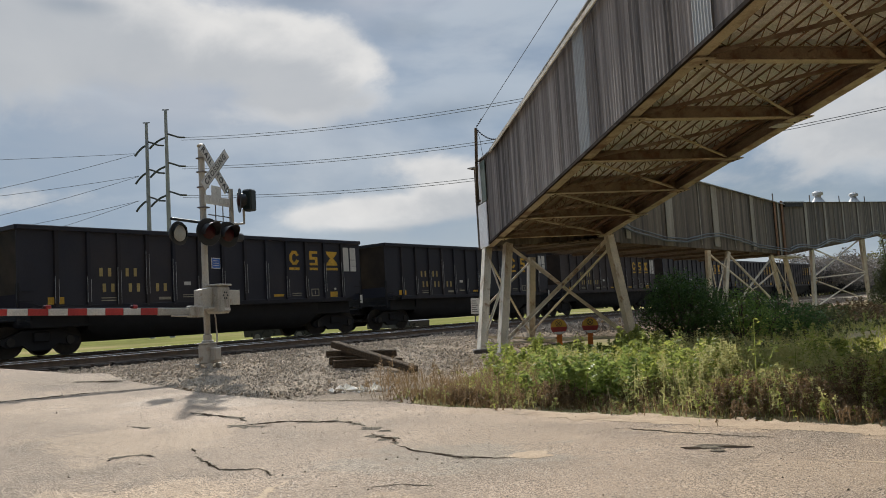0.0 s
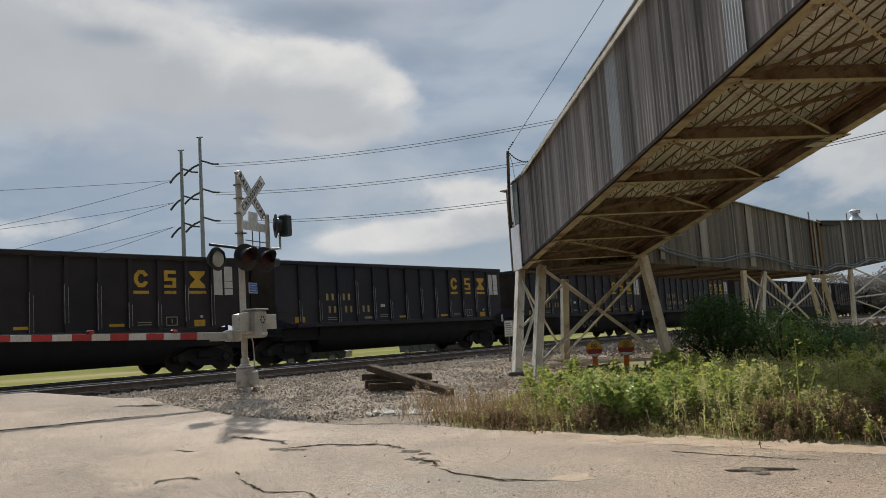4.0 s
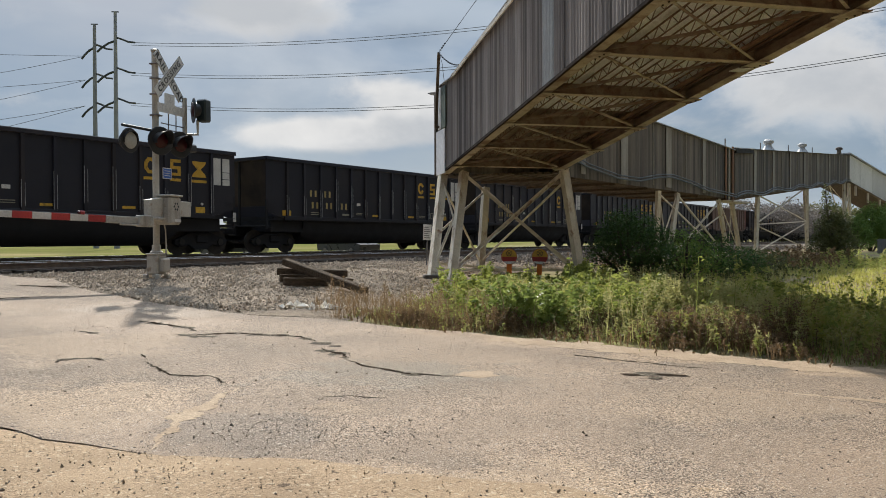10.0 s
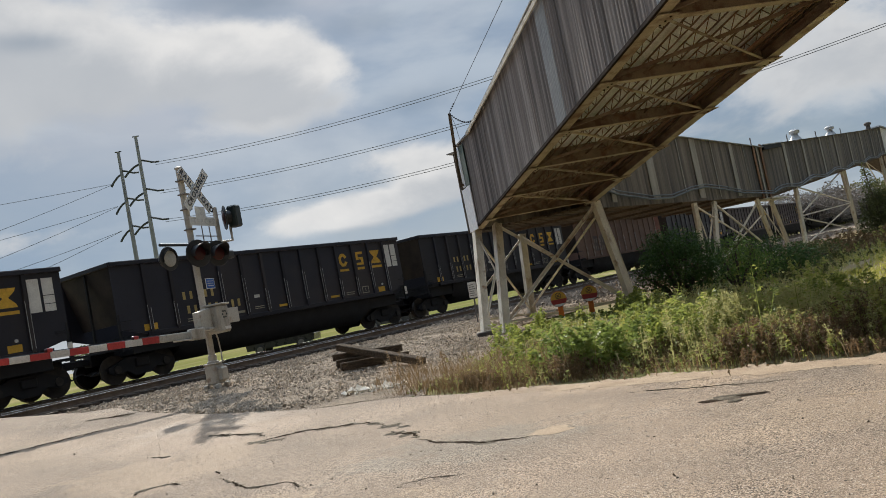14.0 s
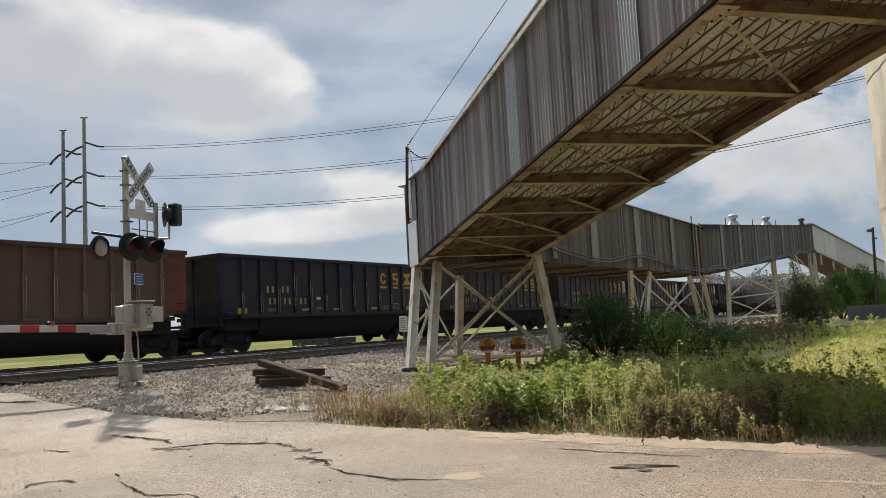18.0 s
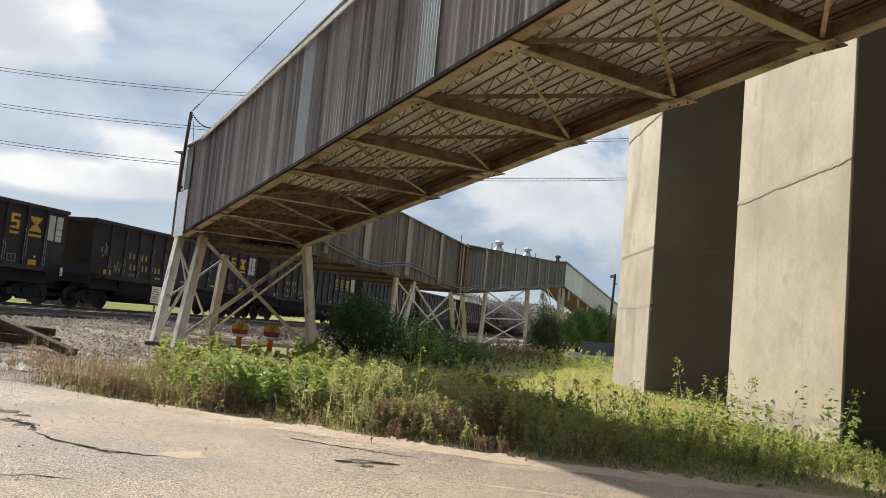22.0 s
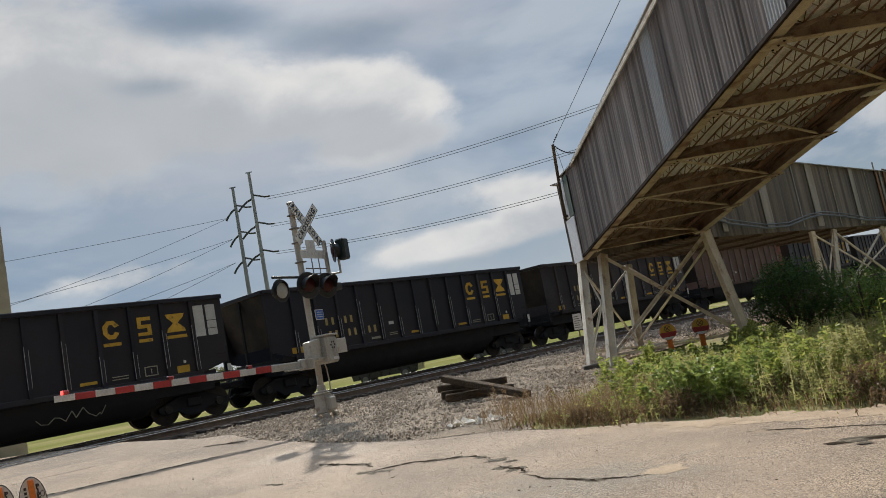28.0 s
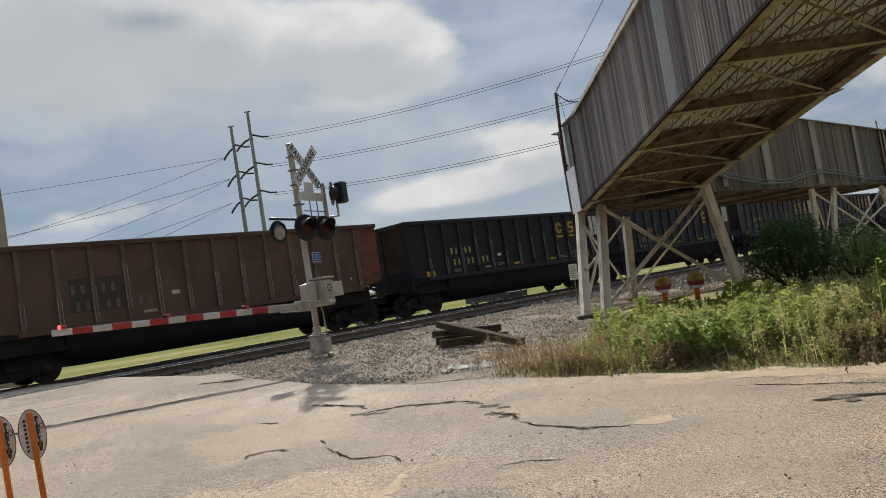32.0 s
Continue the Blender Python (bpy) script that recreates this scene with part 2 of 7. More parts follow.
def leafy(name, a, b, through_light=0.4, rough=0.55):
    """Leaf: a front that varies from blade to blade, and light that comes through."""
    m = bpy.data.materials.new(name)
    m.use_nodes = True
    n, l = m.node_tree.nodes, m.node_tree.links
    p = n["Principled BSDF"]
    geo = n.new("ShaderNodeNewGeometry")
    q = n.new("ShaderNodeMix")
    q.data_type = "RGBA"
    l.new(geo.outputs["Random Per Island"], q.inputs[0])
    q.inputs[6].default_value, q.inputs[7].default_value = (*a, 1), (*b, 1)
    l.new(q.outputs[2], p.inputs["Base Color"])
    p.inputs["Roughness"].default_value, p.inputs["Specular IOR Level"].default_value = rough, 0.35
    t, mx = n.new("ShaderNodeBsdfTranslucent"), n.new("ShaderNodeMixShader")
    l.new(q.outputs[2], t.inputs[0])
    mx.inputs[0].default_value = through_light
    l.new(p.outputs[0], mx.inputs[1]), l.new(t.outputs[0], mx.inputs[2])
    l.new(mx.outputs[0], n["Material Output"].inputs[0])
    return m


PALE, GREY = (0.405, 0.30, 0.205), (0.19, 0.153, 0.12)
ROAD_SPOTS = [  # place, half sizes, tone and strength of sandy and bare stretches of the road
    (-0.75, 5.05, 0.62, 0.75, GREY, 0.65), (-1.9, 5.9, 0.8, 1.0, PALE, 0.7), (-0.14, 5.7, 0.38, 0.36, PALE, 0.7), (0.5, 3.8, 1.6, 0.5, PALE, 0.85), (0.3, 6.95, 1.4, 0.85, (0.25, 0.212, 0.165), 0.7),
    (-3.0, 8.7, 1.4, 1.3, PALE, 0.45), (2.9, 5.6, 1.4, 0.6, PALE, 0.4), (-2.2, 12.2, 2.6, 1.2, (0.36, 0.288, 0.22), 0.6), (3.2, 7.75, 1.6, 0.45, PALE, 0.7), (1.0, 6.9, 0.25, 0.14, PALE, 0.9), (0.8, 9.85, 1.0, 0.45, PALE, 0.7), (2.0, 8.85, 1.0, 0.45, PALE, 0.7), (4.7, 6.85, 1.2, 0.4, PALE, 0.7),
]
M = dict(
    soil=surface("soil", (0.27, 0.225, 0.125), (0.20, 0.165, 0.10), 0.7, 0.95, 0.25, fine=18, c=(0.27, 0.27, 0.09), spec=0.05),
    field=surface("field_grass", (0.18, 0.175, 0.06), (0.13, 0.135, 0.045), 0.12, 0.95, 0.3, fine=9, c=(0.27, 0.225, 0.115), spec=0.0),
    asphalt=surface("worn_asphalt", (0.335, 0.247, 0.174), (0.225, 0.178, 0.135), 0.42, 0.85, 0.13, fine=110, c=(0.385, 0.285, 0.195), spec=0.15, spread=0, lo=0.36, hi=0.64, grain=0.55, speck=(120, 0.85), dots=(75, 0.62, (0.56, 0.48, 0.39), (0.07, 0.057, 0.047)), spots=ROAD_SPOTS),
    sand=surface("sandy_dirt", (0.40, 0.288, 0.182), (0.31, 0.222, 0.142), 1.3, 0.95, 0.10, fine=90, spread=0, grain=0.24, speck=(90, 0.35), spec=0.1, c=(0.28, 0.205, 0.142), dots=(34, 0.615, (0.50, 0.40, 0.28), (0.13, 0.093, 0.064))),
    pale_grit=surface("pale_grit", (0.46, 0.355, 0.25), (0.38, 0.285, 0.20), 3, 0.95, 0.08, fine=80, spread=0, grain=0.35, spec=0.05),
    crack=surface("crack_dirt", (0.022, 0.017, 0.013), (0.06, 0.046, 0.034), 6, 0.95, 0.0, spread=0, spec=0.0),
    patch=surface("loose_asphalt", (0.11, 0.092, 0.07), (0.19, 0.16, 0.12), 4, 0.95, 0.33, fine=70, spread=0, grain=0.4, speck=(60, 0.6), spec=0.1),
    gravel_bed=surface("gravel_bed", (0.30, 0.24, 0.18), (0.20, 0.162, 0.125), 2, 1.0, 0.3, fine=60, c=(0.34, 0.272, 0.205), spread=0, grain=0.6, speck=(48, 0.75), spec=0.03, dots=(46, 0.62, (0.50, 0.42, 0.33), (0.14, 0.115, 0.09))),
    stone=surface("ballast_stone", (0.47, 0.375, 0.275), (0.31, 0.25, 0.19), 4, 0.95, 0.0, spread=0.5, island=True, spec=0.03),
    white_stone=surface("white_stone", (0.88, 0.80, 0.68), (0.76, 0.69, 0.58), 4, 0.95, 0.0, spread=0.1, island=True, spec=0.05),
    tie=surface("creosote_timber", (0.10, 0.075, 0.055), (0.055, 0.042, 0.033), 3, 0.9, 0.4, stretch=(1, 8, 8), c=(0.16, 0.13, 0.10)),
    rail_side=surface("rusty_rail", (0.19, 0.14, 0.105), (0.12, 0.09, 0.07), 5, 0.8, 0.2),
    rail_top=surface("worn_rail_head", (0.55, 0.54, 0.52), (0.42, 0.41, 0.40), 3, 0.28, 0.03, metal=1.0),
    car_black=surface("car_black_paint", (0.0155, 0.0165, 0.0245), (0.0235, 0.0235, 0.031), 0.7, 0.5, 0.05, c=(0.036, 0.030, 0.031), spread=0.3, spec=0.3),
    car_dusty=surface("dusty_black_paint", (0.036, 0.029, 0.028), (0.025, 0.0215, 0.0235), 0.7, 0.65, 0.05, c=(0.05, 0.039, 0.034), spread=0.15, spec=0.3),
    car_brown=surface("car_brown_paint", (0.118, 0.063, 0.041), (0.084, 0.047, 0.032), 0.7, 0.75, 0.06, c=(0.14, 0.083, 0.057)),
    car_orange=surface("car_orange_end", (0.19, 0.055, 0.03), (0.12, 0.042, 0.026), 1.5, 0.75, 0.05),
    car_under=surface("car_underframe", (0.0068, 0.0068, 0.0092), (0.011, 0.0105, 0.012), 2, 0.75, 0.1),
    car_end=surface("car_end_sheet", (0.05, 0.034, 0.026), (0.028, 0.022, 0.02), 1.2, 0.7, 0.06),
    wheel=surface("wheel_steel", (0.05, 0.042, 0.036), (0.03, 0.027, 0.025), 4, 0.6, 0.1, metal=0.4),
    tread=surface("wheel_tread", (0.4, 0.4, 0.4), (0.3, 0.3, 0.3), 4, 0.3, 0.02, metal=1.0),
    yellow=surface("yellow_marking", (0.62, 0.36, 0.035), (0.50, 0.29, 0.03), 3, 0.7, 0.03, rust=(0.2, 0.13, 0.03)),
    pale_mark=surface("pale_marking", (0.36, 0.33, 0.24), (0.26, 0.24, 0.18), 4, 0.7, 0.02),
    panel_white=surface("reflective_white", (0.62, 0.60, 0.55), (0.52, 0.50, 0.45), 3, 0.6, 0.02),
    # pale tone of the glints drawn on the cars' side posts
    strip=surface("pale_rib_glint", (0.46, 0.455, 0.45), (0.20, 0.197, 0.193), 5, 0.6, 0.02, stretch=(1, 1, 2.2)),
    cladding=surface("grey_cladding", (0.37, 0.328, 0.30), (0.205, 0.18, 0.167), 1.5, 0.9, 0.04, stretch=(3.2, 3.2, 0.07), spec=0.15, spread=0.13, c=(0.155, 0.135, 0.125), rust=(0.30, 0.245, 0.205), fine=22, lo=0.34, hi=0.66, streak=((0.035, 0.032, 0.03), (1.3, 1.3, 0.14), 0.47, 0.62, 0.65)),
    cladding_light=surface("newer_cladding", (0.42, 0.42, 0.41), (0.33, 0.33, 0.325), 1.6, 0.55, 0.04, stretch=(3, 3, 0.2), metal=0.3, spread=0.05),
    cladding_dark=surface("weathered_dark_cladding", (0.205, 0.175, 0.145), (0.125, 0.106, 0.09), 0.8, 0.8, 0.03, stretch=(2, 2, 0.3), spread=0.08, c=(0.165, 0.138, 0.108), fine=16, streak=((0.045, 0.04, 0.038), (1.2, 1.2, 0.2), 0.44, 0.60, 0.85)),
    batten=surface("grey_batten", (0.35, 0.325, 0.285), (0.25, 0.23, 0.2), 1.5, 0.7, 0.04, stretch=(2, 2, 0.3)),
    white_wall=surface("white_cladding", (0.86, 0.86, 0.87), (0.78, 0.78, 0.79), 1.0, 0.6, 0.03, stretch=(1, 1, 0.2)),
    white_paint=surface("dull_white_paint", (0.70, 0.64, 0.53), (0.57, 0.51, 0.41), 1.8, 0.65, 0.05, rust=(0.28, 0.16, 0.085), streak=((0.30, 0.21, 0.13), (3, 3, 0.8), 0.54, 0.68, 0.7)),
    cream_steel=surface("cream_steel", (0.27, 0.195, 0.128), (0.17, 0.118, 0.076), 1.5, 0.75, 0.06, rust=(0.17, 0.078, 0.037), c=(0.19, 0.11, 0.06), streak=((0.12, 0.057, 0.03), (1.2, 5, 5), 0.47, 0.62, 0.8)),
    rust_steel=surface("rusty_steel", (0.22, 0.115, 0.06), (0.12, 0.066, 0.04), 2, 0.85, 0.12),
    deck=surface("grey_floor_deck", (0.88, 0.86, 0.82), (0.80, 0.775, 0.73), 1.2, 0.8, 0.03, c=(0.72, 0.67, 0.60), spread=0.08, streak=((0.36, 0.25, 0.16), (0.8, 3.0, 1.0), 0.56, 0.72, 0.6)),
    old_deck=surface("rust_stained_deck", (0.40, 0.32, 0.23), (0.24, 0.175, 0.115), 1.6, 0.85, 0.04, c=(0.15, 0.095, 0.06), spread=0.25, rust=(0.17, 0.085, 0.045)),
    flange=surface("cream_flange", (0.60, 0.50, 0.34), (0.46, 0.37, 0.24), 1.4, 0.7, 0.05, rust=(0.22, 0.10, 0.045), streak=((0.19, 0.088, 0.04), (1.4, 1.4, 3.0), 0.50, 0.64, 0.85)),
    dark_rust=surface("dark_rust", (0.035, 0.022, 0.016), (0.02, 0.014, 0.011), 3, 0.9, 0.1, spec=0.1),
    plank=surface("weathered_brown_board", (0.115, 0.075, 0.046), (0.07, 0.047, 0.031), 2, 0.85, 0.15, stretch=(1, 6, 6), spread=0.35),
    roof=surface("grey_roof_sheet", (0.45, 0.45, 0.45), (0.36, 0.36, 0.36), 1.2, 0.5, 0.04, metal=0.3),
    pipe=surface("blue_grey_pipe", (0.16, 0.19, 0.225), (0.11, 0.13, 0.155), 2, 0.55, 0.03),
    concrete=surface("stained_concrete", (0.45, 0.385, 0.28), (0.36, 0.303, 0.218), 0.8, 0.9, 0.02, c=(0.32, 0.272, 0.198), rust=(0.33, 0.28, 0.21), spread=0.04, fine=14, streak=((0.19, 0.163, 0.124), (0.9, 0.9, 0.2), 0.53, 0.72, 0.7), grain=0.06),
    joint=surface("concrete_joint", (0.30, 0.255, 0.19), (0.38, 0.325, 0.24), 1.5, 0.9, 0.05, spread=0.03),
    # joint band darkened to go with the piers' shaded end faces
    joint_shaded=surface("shaded_joint", (0.10, 0.088, 0.068), (0.13, 0.115, 0.09), 1.5, 0.9, 0.05, spread=0.03),
    foot=surface("dark_footing", (0.13, 0.11, 0.095), (0.09, 0.08, 0.07), 3, 0.9, 0.15),
    mast_paint=surface("pale_grey_paint", (0.49, 0.46, 0.40), (0.38, 0.355, 0.31), 2.5, 0.6, 0.04, rust=(0.27, 0.2, 0.14), streak=((0.22, 0.18, 0.14), (4, 4, 0.7), 0.54, 0.7, 0.7)),
    sign_white=surface("sign_white", (0.70, 0.69, 0.66), (0.62, 0.61, 0.58), 3, 0.5, 0.02, spread=0),
    black=surface("black_paint", (0.016, 0.016, 0.017), (0.024, 0.024, 0.025), 3, 0.5, 0.02),
    green_black=surface("dark_green_enamel", (0.012, 0.022, 0.022), (0.02, 0.03, 0.03), 3, 0.45, 0.02),
    lens_red=surface("red_lens", (0.055, 0.004, 0.008), (0.035, 0.003, 0.006), 5, 0.35, 0.02),
    lens_pale=surface("pale_lens_back", (0.42, 0.41, 0.37), (0.35, 0.34, 0.30), 5, 0.5, 0.02),
    lamp_lit=surface("lit_red_lamp", (0.5, 0.03, 0.03), (0.5, 0.03, 0.03), 5, 0.3, 0.0, glow=(1.0, 0.06, 0.05, 2.5)),
    stripe_red=surface("stripe_red", (0.46, 0.045, 0.04), (0.36, 0.035, 0.035), 4, 0.5, 0.02),
    stripe_white=surface("stripe_white", (0.60, 0.58, 0.54), (0.52, 0.50, 0.46), 4, 0.5, 0.02),
    blue=surface("blue_sign", (0.03, 0.12, 0.42), (0.025, 0.10, 0.36), 4, 0.45, 0.02),
    orange=surface("orange_plastic", (0.74, 0.20, 0.025), (0.64, 0.16, 0.02), 3, 0.5, 0.03),
    disc_red=surface("faded_red_disc", (0.34, 0.035, 0.03), (0.26, 0.03, 0.03), 5, 0.6, 0.02),
    disc_gold=surface("gold_disc", (0.60, 0.36, 0.05), (0.50, 0.28, 0.04), 5, 0.6, 0.02),
    grey_pole=surface("grey_steel_pole", (0.20, 0.185, 0.175), (0.155, 0.145, 0.14), 1, 0.8, 0.03, spec=0.2),
    steel_pole=surface("pale_steel_pole", (0.33, 0.34, 0.37), (0.27, 0.28, 0.31), 1, 0.8, 0.02, spec=0.2),
    wire=surface("dark_wire", (0.13, 0.135, 0.145), (0.1, 0.105, 0.115), 2, 1.0, 0.0, spec=0.0),
    insulator=surface("dark_insulator", (0.10, 0.11, 0.125), (0.07, 0.078, 0.09), 2, 0.8, 0.0, spec=0.1),
    old_timber=surface("weathered_timber", (0.15, 0.108, 0.072), (0.075, 0.055, 0.038), 3, 0.95, 0.33, stretch=(1, 9, 9), spec=0.1),
    bark=surface("bark", (0.10, 0.08, 0.06), (0.06, 0.05, 0.04), 8, 0.95, 0.4),
    fence=surface("grey_fence", (0.17, 0.175, 0.18), (0.12, 0.125, 0.13), 2, 0.8, 0.03),
    car_paint=surface("dark_car_paint", (0.02, 0.022, 0.028), (0.03, 0.03, 0.035), 2, 0.3, 0.0),
    glass=surface("dark_glass", (0.02, 0.025, 0.03), (0.02, 0.025, 0.03), 2, 0.1, 0.0),
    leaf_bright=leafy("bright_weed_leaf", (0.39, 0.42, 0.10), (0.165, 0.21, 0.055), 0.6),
    leaf_green=leafy("green_grass_blade", (0.23, 0.28, 0.08), (0.43, 0.37, 0.17), 0.52),
    leaf_dry=leafy("dry_grass_blade", (0.30, 0.195, 0.095), (0.15, 0.10, 0.05), 0.42),
    # blade colour lightened for grass in the sun; yellowing weeds share it
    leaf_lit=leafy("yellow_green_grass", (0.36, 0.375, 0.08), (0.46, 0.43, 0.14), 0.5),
    leaf_dark=leafy("dark_shrub_leaf", (0.032, 0.075, 0.024), (0.085, 0.155, 0.042), 0.4),
    # base colour raised so that weeds standing in shade come out lighter
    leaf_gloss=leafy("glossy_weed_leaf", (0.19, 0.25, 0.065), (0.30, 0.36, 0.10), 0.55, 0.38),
    # blade colour darkened for grass in the gallery's shade
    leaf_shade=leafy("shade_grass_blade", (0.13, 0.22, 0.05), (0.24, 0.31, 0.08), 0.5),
    leaf_feather=leafy("feathery_weed", (0.38, 0.40, 0.15), (0.50, 0.45, 0.20), 0.55),
    leaf_deep=leafy("vine_leaf", (0.08, 0.095, 0.04), (0.165, 0.175, 0.07), 0.45),
    leaf_vine=leafy("tree_leaf", (0.10, 0.11, 0.045), (0.18, 0.175, 0.075), 0.45),
    leaf_brown=leafy("brown_weed", (0.29, 0.185, 0.10), (0.15, 0.11, 0.06), 0.42),
    dark_stone=surface("dark_ballast_stone", (0.27, 0.225, 0.18), (0.17, 0.145, 0.12), 4, 0.95, 0.0, spread=0.35, island=True, spec=0.05),
    rust_bright=surface("orange_rust", (0.25, 0.13, 0.072), (0.15, 0.082, 0.05), 2, 0.85, 0.1, stretch=(2, 2, 0.4)),
    leaf_fresh=leafy("fresh_green_weed", (0.30, 0.39, 0.09), (0.45, 0.39, 0.15), 0.62),
    # shade of the piers' end faces put into a darker, streaked concrete
    end_face_shade=surface("shaded_end_concrete", (0.128, 0.110, 0.086), (0.165, 0.143, 0.112), 0.5, 0.9, 0.02, c=(0.098, 0.085, 0.067), spread=0.05, fine=14, grain=0.06, streak=((0.11, 0.098, 0.078), (0.8, 0.8, 0.14), 0.52, 0.72, 0.6)),
    leaf_young=leafy("young_tree_leaf", (0.11, 0.20, 0.045), (0.19, 0.27, 0.07), 0.5),
    twig=leafy("bare_twig", (0.27, 0.235, 0.205), (0.36, 0.32, 0.28), 0.0, 0.9),
    seed=leafy("seed_head", (0.33, 0.25, 0.15), (0.44, 0.36, 0.22), 0.4, 0.9),
)

# ---- building helpers ----


class Geo:
    """Collects faces of one mesh."""

    def __init__(self):
        self.v, self.f = [], []

    def add(self, verts, faces):
        k = len(self.v)
        self.v += [tuple(p) for p in verts]
        self.f += [tuple(i + k for i in q) for q in faces]
        return self

    def box(self, lo, hi, c=0.0, m=None):
        """A box from corner to corner, its edges taken off by c."""
        lo, hi = Vector(lo), Vector(hi)
        mid, h = (lo + hi) / 2, (hi - lo) / 2
        c = min(c, min(h) * 0.6)
        if c <= 0:
            vs = [Vector((x, y, z)) for x in (lo.x, hi.x) for y in (lo.y, hi.y) for z in (lo.z, hi.z)]
            fs = [(0, 1, 3, 2), (4, 6, 7, 5), (0, 4, 5, 1), (2, 3, 7, 6), (0, 2, 6, 4), (1, 5, 7, 3)]
        else:
            key, vs, fs = {}, [], []
            for sx in (-1, 1):
                for sy in (-1, 1):
                    for sz in (-1, 1):
                        for a in range(3):
                            p = [sx * (h.x - c), sy * (h.y - c), sz * (h.z - c)]
                            p[a] = (sx, sy, sz)[a] * h[a]
                            key[a, sx, sy, sz] = len(vs)
                            vs.append(mid + Vector(p))

            def face(ids):
                ps = [vs[i] for i in ids]
                nrm = (ps[1] - ps[0]).cross(ps[2] - ps[0])
                fs.append(tuple(ids) if nrm.dot(sum(ps, Vector()) / len(ps) - mid) > 0 else tuple(reversed(ids)))

            for a in range(3):
                b, d = [i for i in range(3) if i != a]
                for s in (-1, 1):
                    ring = []
                    for sb, sd in ((-1, -1), (1, -1), (1, 1), (-1, 1)):
                        sg = [0, 0, 0]
                        sg[a], sg[b], sg[d] = s, sb, sd
                        ring.append(key[(a, *sg)])
                    face(ring)
                for sb in (-1, 1):
                    for sd in (-1, 1):
                        ids = []
                        for face_axis, s in ((b, -1), (b, 1), (d, 1), (d, -1)):
                            sg = [0, 0, 0]
                            sg[a], sg[b], sg[d] = s, sb, sd
                            ids.append(key[(face_axis, *sg)])
                        face(ids)
            for sx in (-1, 1):
                for sy in (-1, 1):
                    for sz in (-1, 1):
                        face([key[a, sx, sy, sz] for a in range(3)])
        if m is not None:
            vs = [m @ p for p in vs]
        return self.add(vs, fs)

    def beam(self, p, q, w, h, up=(0, 0, 1), c=0.0):
        """A bar of width w and height h from p to q."""
        p, q = Vector(p), Vector(q)
        x = (q - p).normalized()
        y = Vector(up).cross(x)
        if y.length < 1e-4:
            y = Vector((1, 0, 0)).cross(x)
        y.normalize()
        z = x.cross(y)
        m = Matrix((x, y, z)).transposed().to_4x4()
        m.translation = p
        return self.box((0, -w / 2, -h / 2), ((q - p).length, w / 2, h / 2), c, m)

    def angle(self, p, q, w, t, up=(0, 0, 1)):
        """An L-profile."""
        p, q = Vector(p), Vector(q)
        x = (q - p).normalized()
        y = Vector(up).cross(x)
        if y.length < 1e-4:
            y = Vector((1, 0, 0)).cross(x)
        y.normalize()
        z = x.cross(y)
        m = Matrix((x, y, z)).transposed().to_4x4()
        m.translation = p
        n = (q - p).length
        self.box((0, -w / 2, 0), (n, w / 2, t), 0, m)
        return self.box((0, -w / 2, t * 0.999), (n, -w / 2 + t, w), 0, m)

    def tube(self, p, q, r, n=10, r2=None, cap=True):
        p, q = Vector(p), Vector(q)
        x = (q - p).normalized()
        y = Vector((0, 0, 1)).cross(x)
        if y.length < 1e-4:
            y = Vector((1, 0, 0))
        y.normalize()
        z = x.cross(y)
        r2 = r if r2 is None else r2
        vs, fs = [], []
        for c, rr in ((p, r), (q, r2)):
            for i in range(n):
                a = 2 * math.pi * i / n
                vs.append(c + (y * math.cos(a) + z * math.sin(a)) * rr)
        for i in range(n):
            j = (i + 1) % n
            fs.append((i, j, n + j, n + i))
        if cap:
            fs += [tuple(reversed(range(n))), tuple(range(n, 2 * n))]
        return self.add(vs, fs)

    def line(self, pts, r, n=6):
        """A bent tube through the points."""
        pts = [Vector(p) for p in pts]
        vs, fs = [], []
        for i, p in enumerate(pts):
            d = (pts[min(i + 1, len(pts) - 1)] - pts[max(i - 1, 0)]).normalized()
            y = Vector((0, 0, 1)).cross(d)
            if y.length < 1e-3:
                y = Vector((1, 0, 0))
            y.normalize()
            z = d.cross(y)
            vs += [p + (y * math.cos(2 * math.pi * a / n) + z * math.sin(2 * math.pi * a / n)) * r for a in range(n)]
        for i in range(len(pts) - 1):
            fs += [(i * n + a, i * n + (a + 1) % n, (i + 1) * n + (a + 1) % n, (i + 1) * n + a) for a in range(n)]
        fs += [tuple(reversed(range(n))), tuple(range((len(pts) - 1) * n, len(pts) * n))]
        return self.add(vs, fs)

    def prism(self, pts, a, b, axis="y"):
        """A flat outline drawn in the other two axes, from a to b along axis."""
        def at(p, s):
            return {"x": (s, p[0], p[1]), "y": (p[0], s, p[1]), "z": (p[0], p[1], s)}[axis]
        n = len(pts)
        vs = [at(p, a) for p in pts] + [at(p, b) for p in pts]
        fs = [tuple(range(n)), tuple(reversed(range(n, 2 * n)))] + [((i + 1) % n, i, n + i, n + (i + 1) % n) for i in range(n)]
        return self.add(vs, fs)

    def lathe(self, prof, n=16, m=None):
        """A profile of (radius, height) turned about z."""
        vs, fs = [], []
        for r, z in prof:
            vs += [Vector((r * math.cos(2 * math.pi * i / n), r * math.sin(2 * math.pi * i / n), z)) for i in range(n)]
        for k in range(len(prof) - 1):
            for i in range(n):
                j = (i + 1) % n
                fs.append((k * n + i, k * n + j, (k + 1) * n + j, (k + 1) * n + i))
